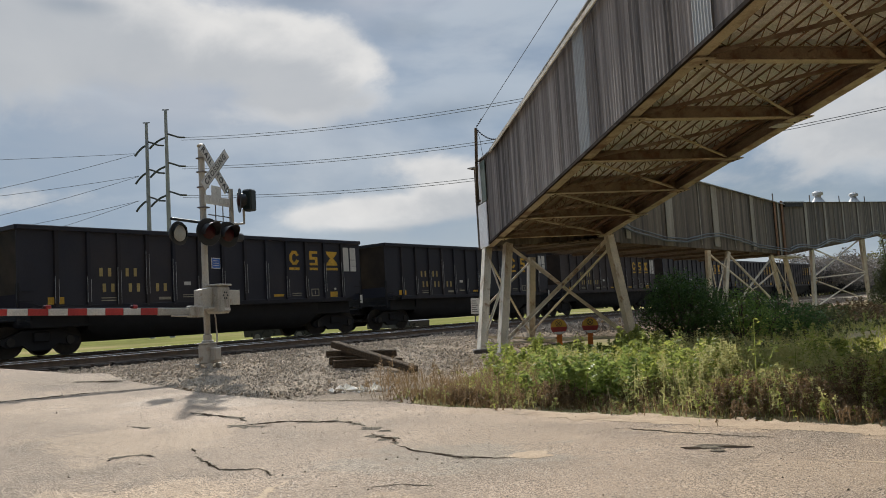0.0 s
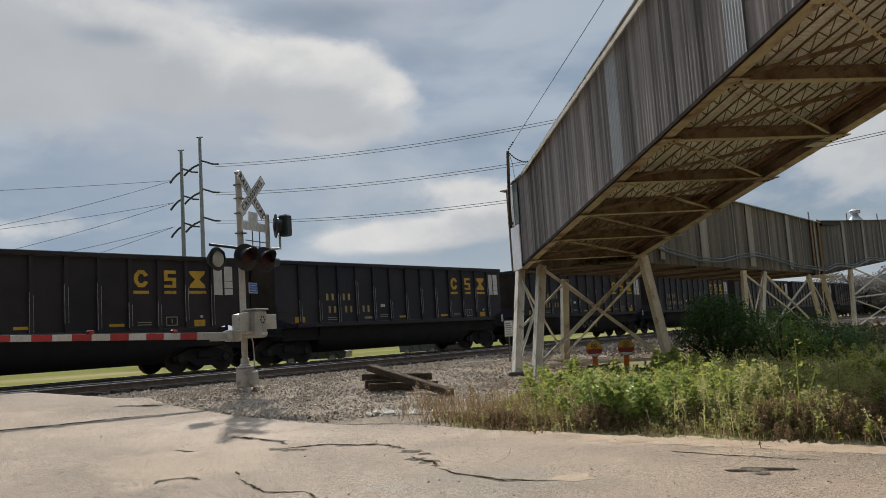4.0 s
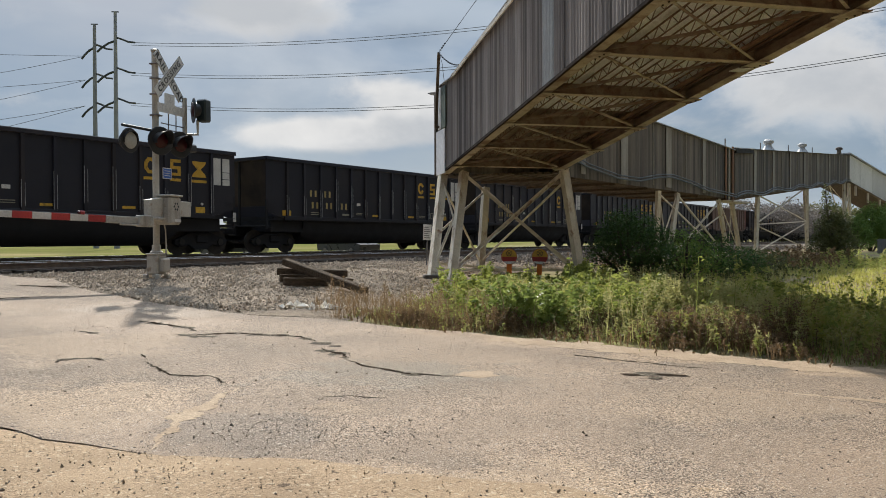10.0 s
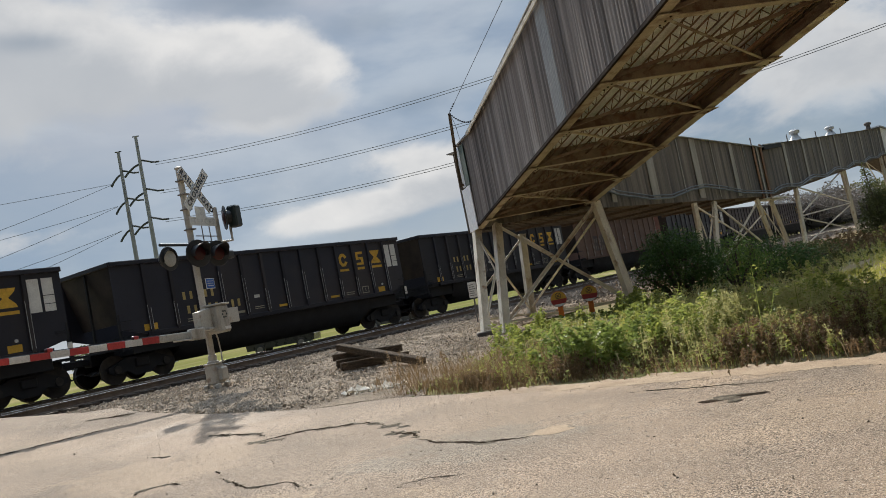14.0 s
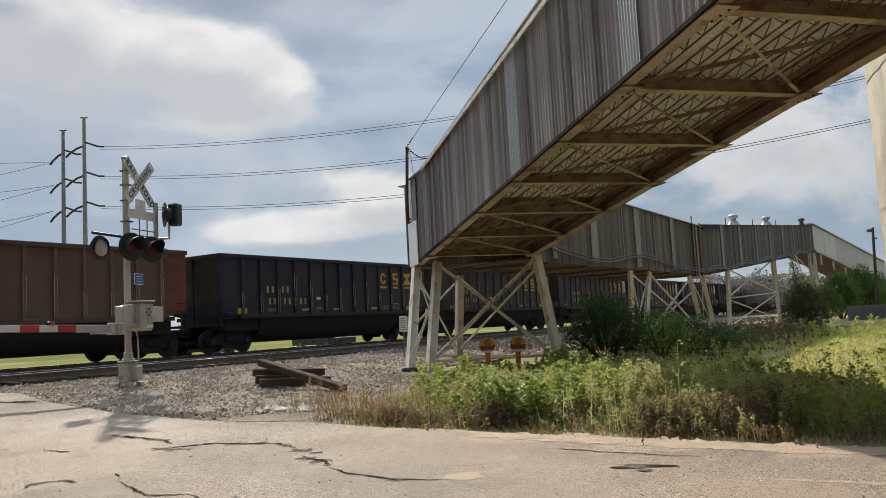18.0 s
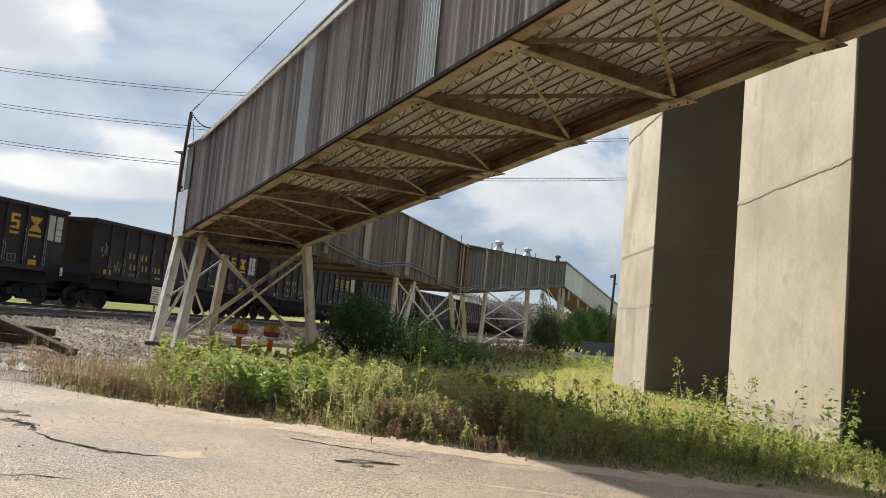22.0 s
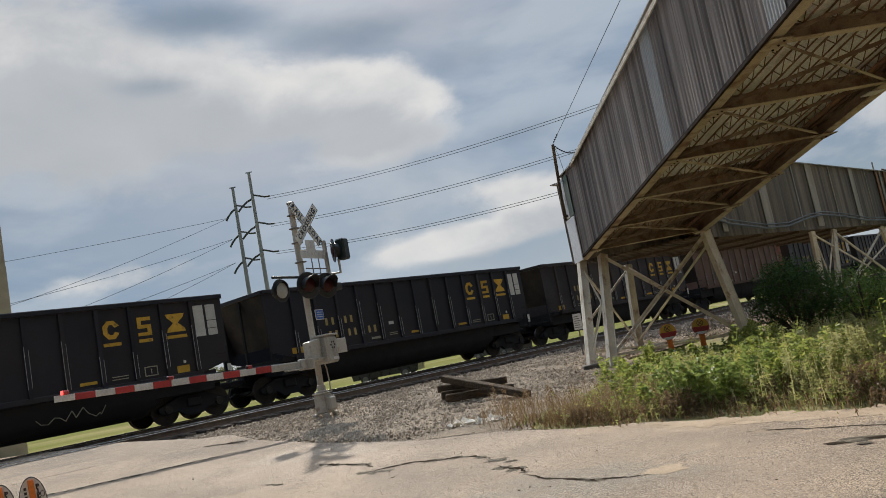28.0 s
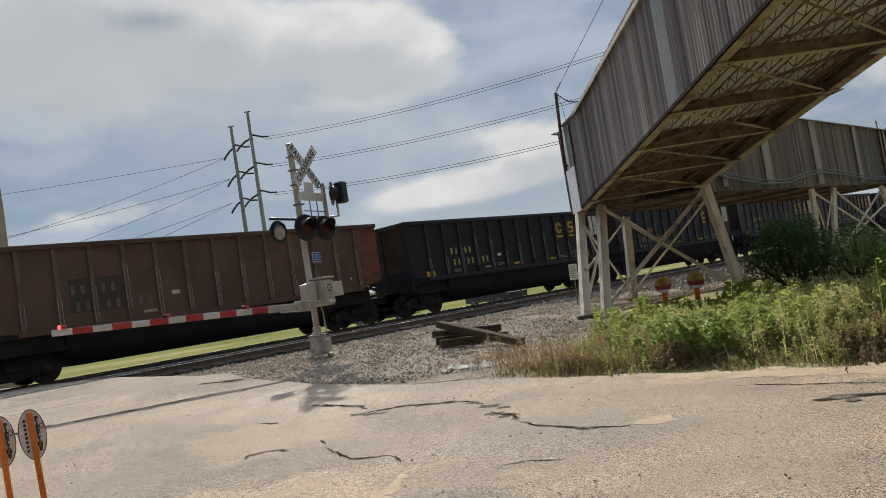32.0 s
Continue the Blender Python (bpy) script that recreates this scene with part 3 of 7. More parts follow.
        fs += [tuple(reversed(range(n))), tuple(range((len(prof) - 1) * n, len(prof) * n))]
        if m is not None:
            vs = [m @ p for p in vs]
        return self.add(vs, fs)

    def ibeam(self, p, q, w, h, t=0.016):
        """An I-profile whose lower flange runs from p to q."""
        p, q = Vector(p), Vector(q)
        x = (q - p).normalized()
        y = Vector((0, 0, 1)).cross(x).normalized()
        z = x.cross(y)
        a, b = w / 2, t / 2
        prof = [(-a, 0), (a, 0), (a, t), (b, t), (b, h - t), (a, h - t), (a, h), (-a, h), (-a, h - t), (-b, h - t), (-b, t), (-a, t)]
        k = len(prof)
        vs = [c + y * u + z * v for c in (p, q) for u, v in prof]
        return self.add(vs, [tuple(range(k)), tuple(reversed(range(k, 2 * k)))] + [((i + 1) % k, i, k + i, k + (i + 1) % k) for i in range(k)])

    def mesh(self, name, material, smooth=False, fix=True):
        me = bpy.data.meshes.new(name)
        me.from_pydata(self.v, [], self.f)
        if fix and len(self.f) < 20000:
            bm = bmesh.new()
            bm.from_mesh(me)
            bmesh.ops.recalc_face_normals(bm, faces=bm.faces)
            bm.to_mesh(me)
            bm.free()
        me.materials.append(material)
        if smooth:
            me.shade_smooth()
            me.set_sharp_from_angle(angle=radians(40))
        me.update()
        return me


def part(name, geo, material, parent, label="", smooth=False):
    ob = new(name, geo if isinstance(geo, bpy.types.Mesh) else geo.mesh(name, material, smooth))
    if parent is not None:
        ob.parent = parent
    return tagged(ob, label)


def thing(name, m, label, category, group="", kind=""):
    """An Empty at the base of a thing."""
    ob = new(name)
    ob.matrix_basis = m
    ob.empty_display_size = 0.3
    return tagged(ob, label, category, group, kind)


def solid(name, geo, material, label, category="", group="", kind="", smooth=False):
    ob = new(name, geo.mesh(name, material, smooth))
    return tagged(ob, label, category, group, kind)


def lettering(text, size, m, material, parent, name="lettering", spread=1.0, bold=0.0):
    cu = bpy.data.curves.new(name, "FONT")
    cu.body, cu.size, cu.align_x, cu.align_y, cu.extrude, cu.space_character = text, size, "CENTER", "CENTER", 0.002, spread
    cu.offset = bold
    tmp = bpy.data.objects.new(name, cu)
    scene.collection.objects.link(tmp)
    me = bpy.data.meshes.new_from_object(tmp.evaluated_get(bpy.context.evaluated_depsgraph_get()))
    bpy.data.objects.remove(tmp)
    me.materials.clear()
    me.materials.append(material)
    ob = new(name, me)
    ob.parent = parent
    ob.matrix_basis = m
    return ob


# Plan: TU runs along the tracks, TQ across them, away from the camera.
TU, TQ = Vector((math.sin(radians(40)), math.cos(radians(40)), 0)), Vector((-math.cos(radians(40)), math.sin(radians(40)), 0))
RAIL_Z = 0.82


def at(s, q, z=0.0):
    """A place by metres along and across the tracks."""
    p = TU * s + TQ * q
    return Vector((p.x, p.y, z))


GQ = [-400, -30, 0, 4, 8, 11.5, 14.3, 17.5, 29, 31.5, 60, 2500]
GZ = [-0.3, -0.1, 0.12, 0.19, 0.28, 0.38, 0.58, 0.545, 0.545, 0.30, 0.15, 0.1]


def ground_z(x, y):
    q = x * TQ.x + y * TQ.y
    return float(np.interp(q, GQ, GZ)) + 0.03 * noise.noise(Vector((x * 0.35, y * 0.35, 0))) * min(1.0, max(0.0, (x - 4.5) / 4))


# road's far edge, from the crossing to the right
EDGE = [(-9.0, 17.6), (-7.0, 16.5), (-5.8, 15.85), (-5.0, 14.7), (-4.15, 14.1), (-2.6, 12.5), (-1.55, 11.6), (-0.6, 11.3), (0.1, 10.7), (0.5, 10.2), (1.2, 9.85), (1.8, 9.25), (2.4, 8.8), (2.9, 8.5), (3.6, 7.95), (4.3, 7.4), (5.4, 6.75), (6.4, 6.15), (9, 4.9), (14, 3.2), (26, 0.5), (60, -6)]


def edge_y(x):
    return float(np.interp(x, [p[0] for p in EDGE], [p[1] for p in EDGE]))

# ---- ground, road, tracks ----


def sheet(name, xs, ys, zfun, material, label, kind="structure", keep=None):
    n, m = len(xs), len(ys)
    idx, vs, fs = {}, [], []
    for i, x in enumerate(xs):
        for j, y in enumerate(ys):
            idx[i, j] = len(vs)
            vs.append((x, y, zfun(x, y)))
    for i in range(n - 1):
        for j in range(m - 1):
            if keep is None or keep((xs[i] + xs[i + 1]) / 2, (ys[j] + ys[j + 1]) / 2):
                fs.append((idx[i, j], idx[i + 1, j], idx[i + 1, j + 1], idx[i, j + 1]))
    g = Geo()
    g.v, g.f = vs, fs
    me = g.mesh(name, material, fix=False)
    me.shade_smooth()
    return tagged(new(name, me), label, kind=kind)


def steps(far, near, fine):
    out = sorted({round(s * v, 3) for v in (near, near * 1.6, near * 2.6, near * 4.5, near * 8, near * 16, far) for s in (-1, 1)} | {round(v, 3) for v in np.arange(-near, near + 0.01, fine)})
    return out


ground = sheet("ground", steps(2400, 40, 0.8), steps(2400, 40, 0.8), lambda x, y: ground_z(x, y) - 0.03 - (0.0 if y > edge_y(x) or x > 60 else 0.03), M["soil"], "brown soil with thin grass, one sheet to the horizon")


def strip_mesh(name, rows, zfun, material, label, parent=None, kind="structure", across=24):
    """A surface between two lines, each a list of the same length of places."""
    vs, fs = [], []
    for a, b in rows:
        for i in range(across + 1):
            f = i / across
            x, y = a[0] + (b[0] - a[0]) * f, a[1] + (b[1] - a[1]) * f
            vs.append((x, y, zfun(x, y)))
    w = across + 1
    for r in range(len(rows) - 1):
        for i in range(across):
            k = r * w + i
            fs.append((k, k + 1, k + w + 1, k + w))
    g = Geo()
    g.v, g.f = vs, fs
    me = g.mesh(name, material, fix=True)
    me.shade_smooth()
    ob = new(name, me)
    if parent is not None:
        ob.parent = parent
    return tagged(ob, label, kind=kind)


def road_z(x, y):
    q = x * TQ.x + y * TQ.y
    s = x * TU.x + y * TU.y
    rise = np.interp(q, [12.5, 19.5, 30, 38], [0, 1, 1, 0])
    base = ground_z(x, y)
    z = base + (RAIL_Z - 0.02 - base) * rise if s < 11.5 else base
    return float(z) + 0.012 * noise.noise(Vector((x * 0.5, y * 0.5, 3)))


def fray(p, k, amount):
    return (p[0] + amount * noise.noise(Vector((p[0] * k, p[1] * k, 1.7))), p[1] + amount * noise.noise(Vector((p[0] * k, p[1] * k, 9.1))))


def refine(pts, step):
    out = []
    for a, b in zip(pts[:-1], pts[1:]):
        n = max(1, int(math.dist(a, b) / step))
        out += [(a[0] + (b[0] - a[0]) * i / n, a[1] + (b[1] - a[1]) * i / n) for i in range(n)]
    return out + [pts[-1]]


# the road: from its far edge back past the camera, with a broken edge on the near left
far_edge = [fray(p, 1.6, 0.10) for p in refine([p for p in EDGE if p[0] > -8.9], 0.25)]
near_edge = [(-16, 9), (-9, 7.0), (-4.5, 5.6), (-2.6, 5.35), (-2.24, 5.2), (-1.76, 4.8), (-1.37, 4.58), (-1.1, 4.5), (-0.53, 4.09), (0.0, 3.95), (0.7, 3.75), (1.6, 3.3), (3, 2.3), (6, -0.5), (60, -14)]
near_line = [fray(p, 2.2, 0.08) for p in refine(near_edge, 0.2)]


def along(line, f):
    d = [0.0]
    for a, b in zip(line[:-1], line[1:]):
        d.append(d[-1] + math.dist(a, b))
    t = f * d[-1]
    return (float(np.interp(t, d, [p[0] for p in line])), float(np.interp(t, d, [p[1] for p in line])))


N_ROAD = 260
road = strip_mesh("road", [(along(near_line, i / N_ROAD), along(far_edge, (i / N_ROAD))) for i in range(N_ROAD + 1)], lambda x, y: road_z(x, y) + 0.012, M["asphalt"], "worn pale asphalt road dusted with sand, cracked and patched", across=40)
# the crossing: the road goes on over the tracks
cross_rows = []
for i in range(60):
    q = 8 + i * 0.6
    a, b = at(-22, q), at(8.3 + (0.0 if q > 16 else -3.5 * (16 - q) / 8), q)
    cross_rows.append(((a.x, a.y), (b.x, b.y)))
crossing = strip_mesh("road_crossing", cross_rows, lambda x, y: road_z(x, y) + 0.008, M["asphalt"], "asphalt of the level crossing, rising to the rails")
def sand_z(x, y):
    """Sand that runs out thinly over the asphalt, but lies lower where the road's edge has broken off."""
    d = float(np.interp(x, [p[0] for p in near_edge], [p[1] for p in near_edge])) - y
    spill = min(1.0, max(0.0, (x + 1.45) / 0.5))
    over = 0.012 + 0.030 * max(-0.6, min(0.4, d + 0.1)) + 0.016 * noise.noise(Vector((x * 2.1, y * 2.1, 3.3))) + 0.007 * noise.noise(Vector((x * 7, y * 7, 1.3)))
    return road_z(x, y) + over * spill + (0.002 + 0.004 * noise.noise(Vector((x * 5, y * 5, 8))) - (0.03 if d < -0.12 else 0)) * (1 - spill) + 0.003 * (1 - spill)


dirt_rows = [(along([(-34, -16), (0, -20), (44, -42)], i / 240), along(refine([(-16, 10.1), (-9, 8.0), (-4.5, 6.6), (-2.4, 6.3), (-1.1, 5.6), (0.0, 4.95), (0.7, 4.7), (1.6, 4.2), (3.2, 3.1), (6, 0.3), (60, -13)], 0.3), (i / 240) ** 1.0)) for i in range(241)]
dirt = strip_mesh("dirt_lot", dirt_rows, sand_z, M["sand"], "sandy gravel lot beside the broken road edge", across=150)


def ribbon(name, pts, width, material, parent, lift=0.0155, label="", seed=1, zf=road_z):
    rnd = random.Random(seed)
    pts = [fray(fray(p, 6, 0.045), 21, 0.026) for p in refine(pts, 0.022)]
    vs, fs = [], []
    for i, p in enumerate(pts):
        a, b = pts[max(0, i - 1)], pts[min(len(pts) - 1, i + 1)]
        d = Vector((b[0] - a[0], b[1] - a[1]))
        d = d.normalized() if d.length else Vector((1, 0))
        wide = 0.75 + 1.5 * noise.noise(Vector((i * 0.16, seed * 3.1, 0.5))) + 0.9 * noise.noise(Vector((i * 0.55, seed * 1.7, 4.5)))
        w = width * max(0.55 if material is M["pale_grit"] else 0.05, wide) * (0.55 + 0.7 * rnd.random()) * min(1, 4 * i / len(pts), 4 * (len(pts) - 1 - i) / len(pts)) + 0.002
        for s in (-0.5, 0.5):
            x, y = p[0] - d.y * w * s, p[1] + d.x * w * s
            vs.append((x, y, zf(x, y) + lift))
    for i in range(len(pts) - 1):
        fs.append((2 * i, 2 * i + 2, 2 * i + 3, 2 * i + 1))
    return part(name, Geo().add(vs, fs), material, parent, label)


def blotch(name, cx, cy, rx, ry, turn, material, parent, lift=0.016, seed=0, label=""):
    vs, fs = [], []
    n = 40
    for i in range(n):
        a = 2 * math.pi * i / n
        k = 1 + 0.35 * noise.noise(Vector((math.cos(a) * 1.7 + seed, math.sin(a) * 1.7, seed * 2.3)))
        x0, y0 = rx * k * math.cos(a), ry * k * math.sin(a)
        c, s = math.cos(turn), math.sin(turn)
        x, y = cx + x0 * c - y0 * s, cy + x0 * s + y0 * c
        vs.append((x, y, road_z(x, y) + lift))
    vs.append((cx, cy, road_z(cx, cy) + lift))
    fs = [(i, (i + 1) % n, n) for i in range(n)]
    return part(name, Geo().add(vs, fs), material, parent, label)


CRACKS = [
    ([(-2.87, 10.78), (-2.5, 10.45), (-2.11, 10.1), (-1.95, 9.75)], 0.07),
    ([(-1.95, 9.45), (-1.43, 9.66), (-1.1, 9.5), (-0.68, 9.35), (-0.46, 8.92)], 0.085),
    ([(-0.4, 8.4), (-0.16, 7.97), (-0.12, 7.75)], 0.09),
    ([(-0.12, 7.72), (0.08, 7.34), (0.47, 6.95), (0.91, 6.83)], 0.04),
    ([(-2.78, 7.52), (-2.74, 7.72), (-2.67, 7.79), (-2.5, 7.8), (-2.38, 7.68)], 0.06),
    ([(-1.98, 7.59), (-1.6, 6.95), (-1.23, 6.84), (-1.05, 6.5)], 0.028),
    ([(2.04, 8.04), (2.4, 7.74), (2.8, 7.41), (3.26, 7.04)], 0.04),
    ([(-3.27, 9.74), (-2.98, 9.54)], 0.04),
    ([(-5.9, 14.5), (-5.32, 14.62), (-5.03, 14.76)], 0.12),
    ([(-9.0, 9.3), (-7.1, 11.64), (-5.94, 12.66), (-5.0, 13.6), (-4.14, 14.04)], 0.05),
    ([(-11.0, 9.6), (-8.6, 13.0), (-6.6, 15.0)], 0.03),
    ([(-0.3, 5.98), (-0.03, 5.99), (0.2, 5.94)], 0.014),
    ([(-2.1, 8.05), (-1.98, 7.72)], 0.03),
]
for i, (pts, w) in enumerate(CRACKS):
    ribbon("crack", pts, w * 1.0, M["crack"], road, seed=i)
    ribbon("crumbled_edge", pts, w * 1.7, M["patch"], road, lift=0.0136, seed=i + 40, label="crumbled asphalt along the crack")
for i, (pts, w) in enumerate((([(-2.12, 9.5), (-1.95, 9.36), (-1.8, 9.33), (-1.55, 9.36)], 0.22), ([(-0.5, 8.9), (-0.36, 8.7), (-0.2, 8.5)], 0.16))):
    ribbon("loose_patch", pts, w, M["patch"], road, lift=0.0142, seed=60 + i, label="loose dark aggregate beside the crack")
for i, off in enumerate((0.16, 0.30, 0.46)):
    ribbon("edge_sand", [(x, edge_y(x) - off) for x in np.arange(0.6, 9.0, 0.4)], 0.30 - 0.05 * i, M["pale_grit"], road, lift=0.0138 + 0.0004 * i, seed=80 + i, label="pale sand drifted along the road's edge")
ribbon("seam", [(-0.96, 6.40), (-1.10, 5.61), (-1.18, 5.37), (-1.17, 4.95), (-1.19, 4.55)], 0.11, M["pale_grit"], road, lift=0.0146, seed=70, label="sandy seam where the upper asphalt layer ends")
blotch("patch", 1.05, 6.92, 0.17, 0.16, -0.5, M["pale_grit"], road, 0.0146, 5, "pale sandy hollow in the asphalt")
for i, (x, y, a, b) in enumerate(((2.44, 6.78, 0.13, 0.06), (2.60, 6.80, 0.17, 0.10), (2.76, 6.73, 0.13, 0.05), (2.55, 6.60, 0.06, 0.05))):
    blotch("pothole", x, y, a, b, -0.35, M["patch" if i % 2 else "crack"], road, 0.0150 + 0.0012 * i, 8 + i, "shallow dark pothole with loose stones")
ribbon("road_line", [(2.9, 6.2), (3.9, 5.6), (5.5, 4.8), (9, 3.3)], 0.10, M["pale_grit"], road, lift=0.0145, seed=30, label="worn pale painted line")

# ballast bank under both tracks and the gravel in front of it
bank_rows = []
for i in range(170):
    s = 3.0 + i * 0.45 if i < 40 else 21.0 + (i - 40) * 0.9
    inner = float(np.interp(s, [3, 6.5, 7.5, 13, 17, 18], [12.6, 12.0, 6.5, 8.6, 10.2, 11.4])) + 0.7 * noise.noise(Vector((s * 0.5, 0, 4)))
    a, b = at(s, inner), at(s, 31)
    bank_rows.append(((a.x, a.y), (b.x, b.y)))
gravel = strip_mesh("gravel_bank", bank_rows, lambda x, y: ground_z(x, y) + (0.012 + 0.022 * noise.noise(Vector((x * 1.3, y * 1.3, 5))) if y > edge_y(x) + 0.05 else -0.02), M["gravel_bed"], "grey ballast gravel sloping down from the tracks", across=60)


def on_asphalt(x, y):
    return road_z(x, y) + 0.012


def stones(name, count, where, size, material, label, seed, zf=ground_z):
    """Loose stones, eight faces each, in one mesh."""
    rng = np.random.default_rng(seed)
    P = []
    while len(P) < count:
        x, y, k = where(rng)
        if x is not None:
            P.append((x, y, k))
    P = np.array(P)
    base = np.array([(1, 0, 0), (-1, 0, 0), (0, 1, 0), (0, -1, 0), (0, 0, 1), (0, 0, -1)], float)
    faces = np.array([(0, 2, 4), (2, 1, 4), (1, 3, 4), (3, 0, 4), (2, 0, 5), (1, 2, 5), (3, 1, 5), (0, 3, 5)])
    n = len(P)
    r = size * rng.lognormal(0, 0.35, n) * P[:, 2]
    v = base[None] * rng.uniform(0.6, 1.25, (n, 6, 1)) * r[:, None, None]
    v += rng.normal(0, 0.22, (n, 6, 3)) * r[:, None, None]
    z = np.array([zf(x, y) for x, y in P[:, :2]]) + r * 0.35
    v += np.stack([P[:, 0], P[:, 1], z], 1)[:, None]
    f = (faces[None] + (np.arange(n) * 6)[:, None, None]).reshape(-1, 3)
    me = bpy.data.meshes.new(name)
    me.from_pydata(v.reshape(-1, 3).tolist(), [], f.tolist())
    me.materials.append(material)
    return tagged(new(name, me), label, kind="stuff")


def on_bank(rng):
    s, q = 5.5 + 27 * rng.random() ** 1.3, rng.uniform(8.8, 19.3)
    p = at(s, q)
    if p.y < edge_y(p.x) + 0.05 + 0.5 * rng.random() ** 3 or (s > 17 and q < 11.5):
        return None, None, None
    return p.x, p.y, 1.0


stones("ballast_stones", 70000, on_bank, 0.0165, M["stone"], "loose grey ballast stones on the bank", 4)


def on_shoulder(rng):
    p = at(rng.uniform(6.5, 75), rng.uniform(17.5, 20.0) if rng.random() < 0.7 else rng.uniform(21.6, 24.4))
    return p.x, p.y, 1.1


stones("ballast_stones", 18000, on_shoulder, 0.022, M["stone"], "dark ballast stones between and beside the rails", 5)


def on_lot(rng):
    x, y = rng.uniform(-7, 8), rng.uniform(1.5, 9)
    ny = np.interp(x, [p[0] for p in near_edge], [p[1] for p in near_edge])
    if y > ny + 0.5 * abs(rng.normal()) - 0.1:
        return None, None, None
    return x, y, 0.45 + 0.5 * rng.random() ** 4


stones("lot_pebbles", 16000, on_lot, 0.006, M["stone"], "small pebbles on the sandy lot", 6, sand_z)


def on_road(rng):
    x = rng.uniform(-6, 7)
    y = rng.uniform(3, 13)
    if y > edge_y(x) or y < np.interp(x, [p[0] for p in near_edge], [p[1] for p in near_edge]):
        return None, None, None
    return x, y, 0.3 + 0.5 * rng.random() ** 6


stones("road_grit", 14000, on_road, 0.0065, M["stone"], "scattered pale grit on the asphalt", 7, on_asphalt)
stones("dark_road_grit", 7000, on_road, 0.0065, M["dark_stone"], "scattered dark pebbles on the asphalt", 17, on_asphalt)


def on_worn(rng):
    x, y = rng.normal(-0.2, 0.75), rng.normal(4.9, 0.42)
    if y < np.interp(x, [p[0] for p in near_edge], [p[1] for p in near_edge]) - 0.15 or x < -1.3 or y > 6.2 or rng.random() > 0.5 + 1.2 * noise.noise(Vector((x * 2, y * 2, 7))):
        return None, None, None
    return x, y, 0.4 + 0.5 * rng.random() ** 3


stones("loose_aggregate", 2600, on_worn, 0.0048, M["dark_stone"], "loose dark aggregate worn out of the asphalt", 18, on_asphalt)
stones("dark_lot_pebbles", 2500, on_lot, 0.0052, M["dark_stone"], "dark pebbles on the sandy lot", 19, sand_z)


def on_spill(rng):
    x = rng.uniform(-6.5, 0.6)
    d = 0.1 - 1.3 * rng.random() ** 2.2
    return x, edge_y(x) + d, 0.6 + 0.5 * rng.random()


stones("spilt_gravel", 12000, on_spill, 0.0062, M["stone"], "gravel spilt thinly over the edge of the asphalt", 28)


def on_bare(rng):
    return -0.7 + rng.normal(0, 0.42), 5.0 + rng.normal(0, 0.42), 0.4 + 0.5 * rng.random() ** 3


stones("bare_aggregate", 6500, on_bare, 0.0075, M["dark_stone"], "exposed dark aggregate on the bare stretch of road", 27)
stones("lot_clods", 7000, on_lot, 0.0105, M["dark_stone"], "dark clods and stones on the sandy lot", 18)


def on_far_bank(rng):
    p = at(rng.uniform(24, 80), rng.uniform(12.5, 20.0))
    return p.x, p.y, 1.0


stones("far_ballast", 24000, on_far_bank, 0.045, M["dark_stone"], "brown ballast stones along the far tracks", 19)


def on_heap(rng):
    t = rng.random()
    return -1.15 + 0.95 * t + rng.normal(0, 0.06), 12.62 + 0.1 * math.sin(t * 9) + rng.normal(0, 0.10), 0.35 + 1.3 * rng.random() ** 2


stones("white_rubble", 150, on_heap, 0.038, M["white_stone"], "small heap of broken white rubble on the gravel", 8)


def rail_mesh(name, length):
    """A flat-bottomed rail, its worn head a piece of its own."""
    prof = [(-0.07, 0), (0.07, 0), (0.07, 0.012), (0.012, 0.03), (0.010, 0.13), (0.036, 0.142), (0.036, 0.165), (-0.036, 0.165), (-0.036, 0.142), (-0.010, 0.13), (-0.012, 0.03), (-0.07, 0.012)]
    return Geo().prism(prof, 0, length, "x")


def track(q_centre, s0, s1, near):
    m = Matrix((TU, TQ, Vector((0, 0, 1)))).transposed().to_4x4()
    m.translation = at(s0, q_centre, 0)
    t = thing("railway_track", m, "ballasted railway track of rusty rails on dark wooden ties", "track", "tracks at the crossing")
    n = s1 - s0
    for w in (-0.7525, 0.7525):
        r = part("rail", rail_mesh("rail", n), M["rail_side"], t, "rusty rail with a bright worn head")
        r.matrix_basis = pose(0, w, RAIL_Z - 0.175)
        h = part("rail_head", Geo().box((0, -0.034, 0.1655), (n, 0.034, 0.176), 0.004), M["rail_top"], r, "bright worn steel running surface")
    if near:
        tie = Geo().box((-0.115, -1.3, -0.1), (0.115, 1.3, 0.0), 0.012).mesh("tie", M["tie"])
        i, s = 0, 8.6 - s0
        while s < min(n, 130) and i < 240:
            o = new("tie", tie)
            o.parent = t
            o.matrix_basis = pose(s + 0.03 * math.sin(i * 7.7), 0.04 * math.sin(i * 3.1), RAIL_Z - 0.178, 0, 0, 0.8 * math.sin(i * 5.3))
            s += 0.53
            i += 1
    return t


track(24.78 + 0.7525 - 4.7, -60, 320, True)
track(24.78 + 0.7525, -60, 320, True)
TRAIN_Q = 24.78 + 0.7525

# field beyond the tracks
beyond = strip_mesh("field", [((at(s, 31.0).x, at(s, 31.0).y), (at(s, 300).x, at(s, 300).y)) for s in np.linspace(-260, 420, 90)], lambda x, y: ground_z(x, y) + 0.02, M["field"], "mown green field beyond the railway", across=30)

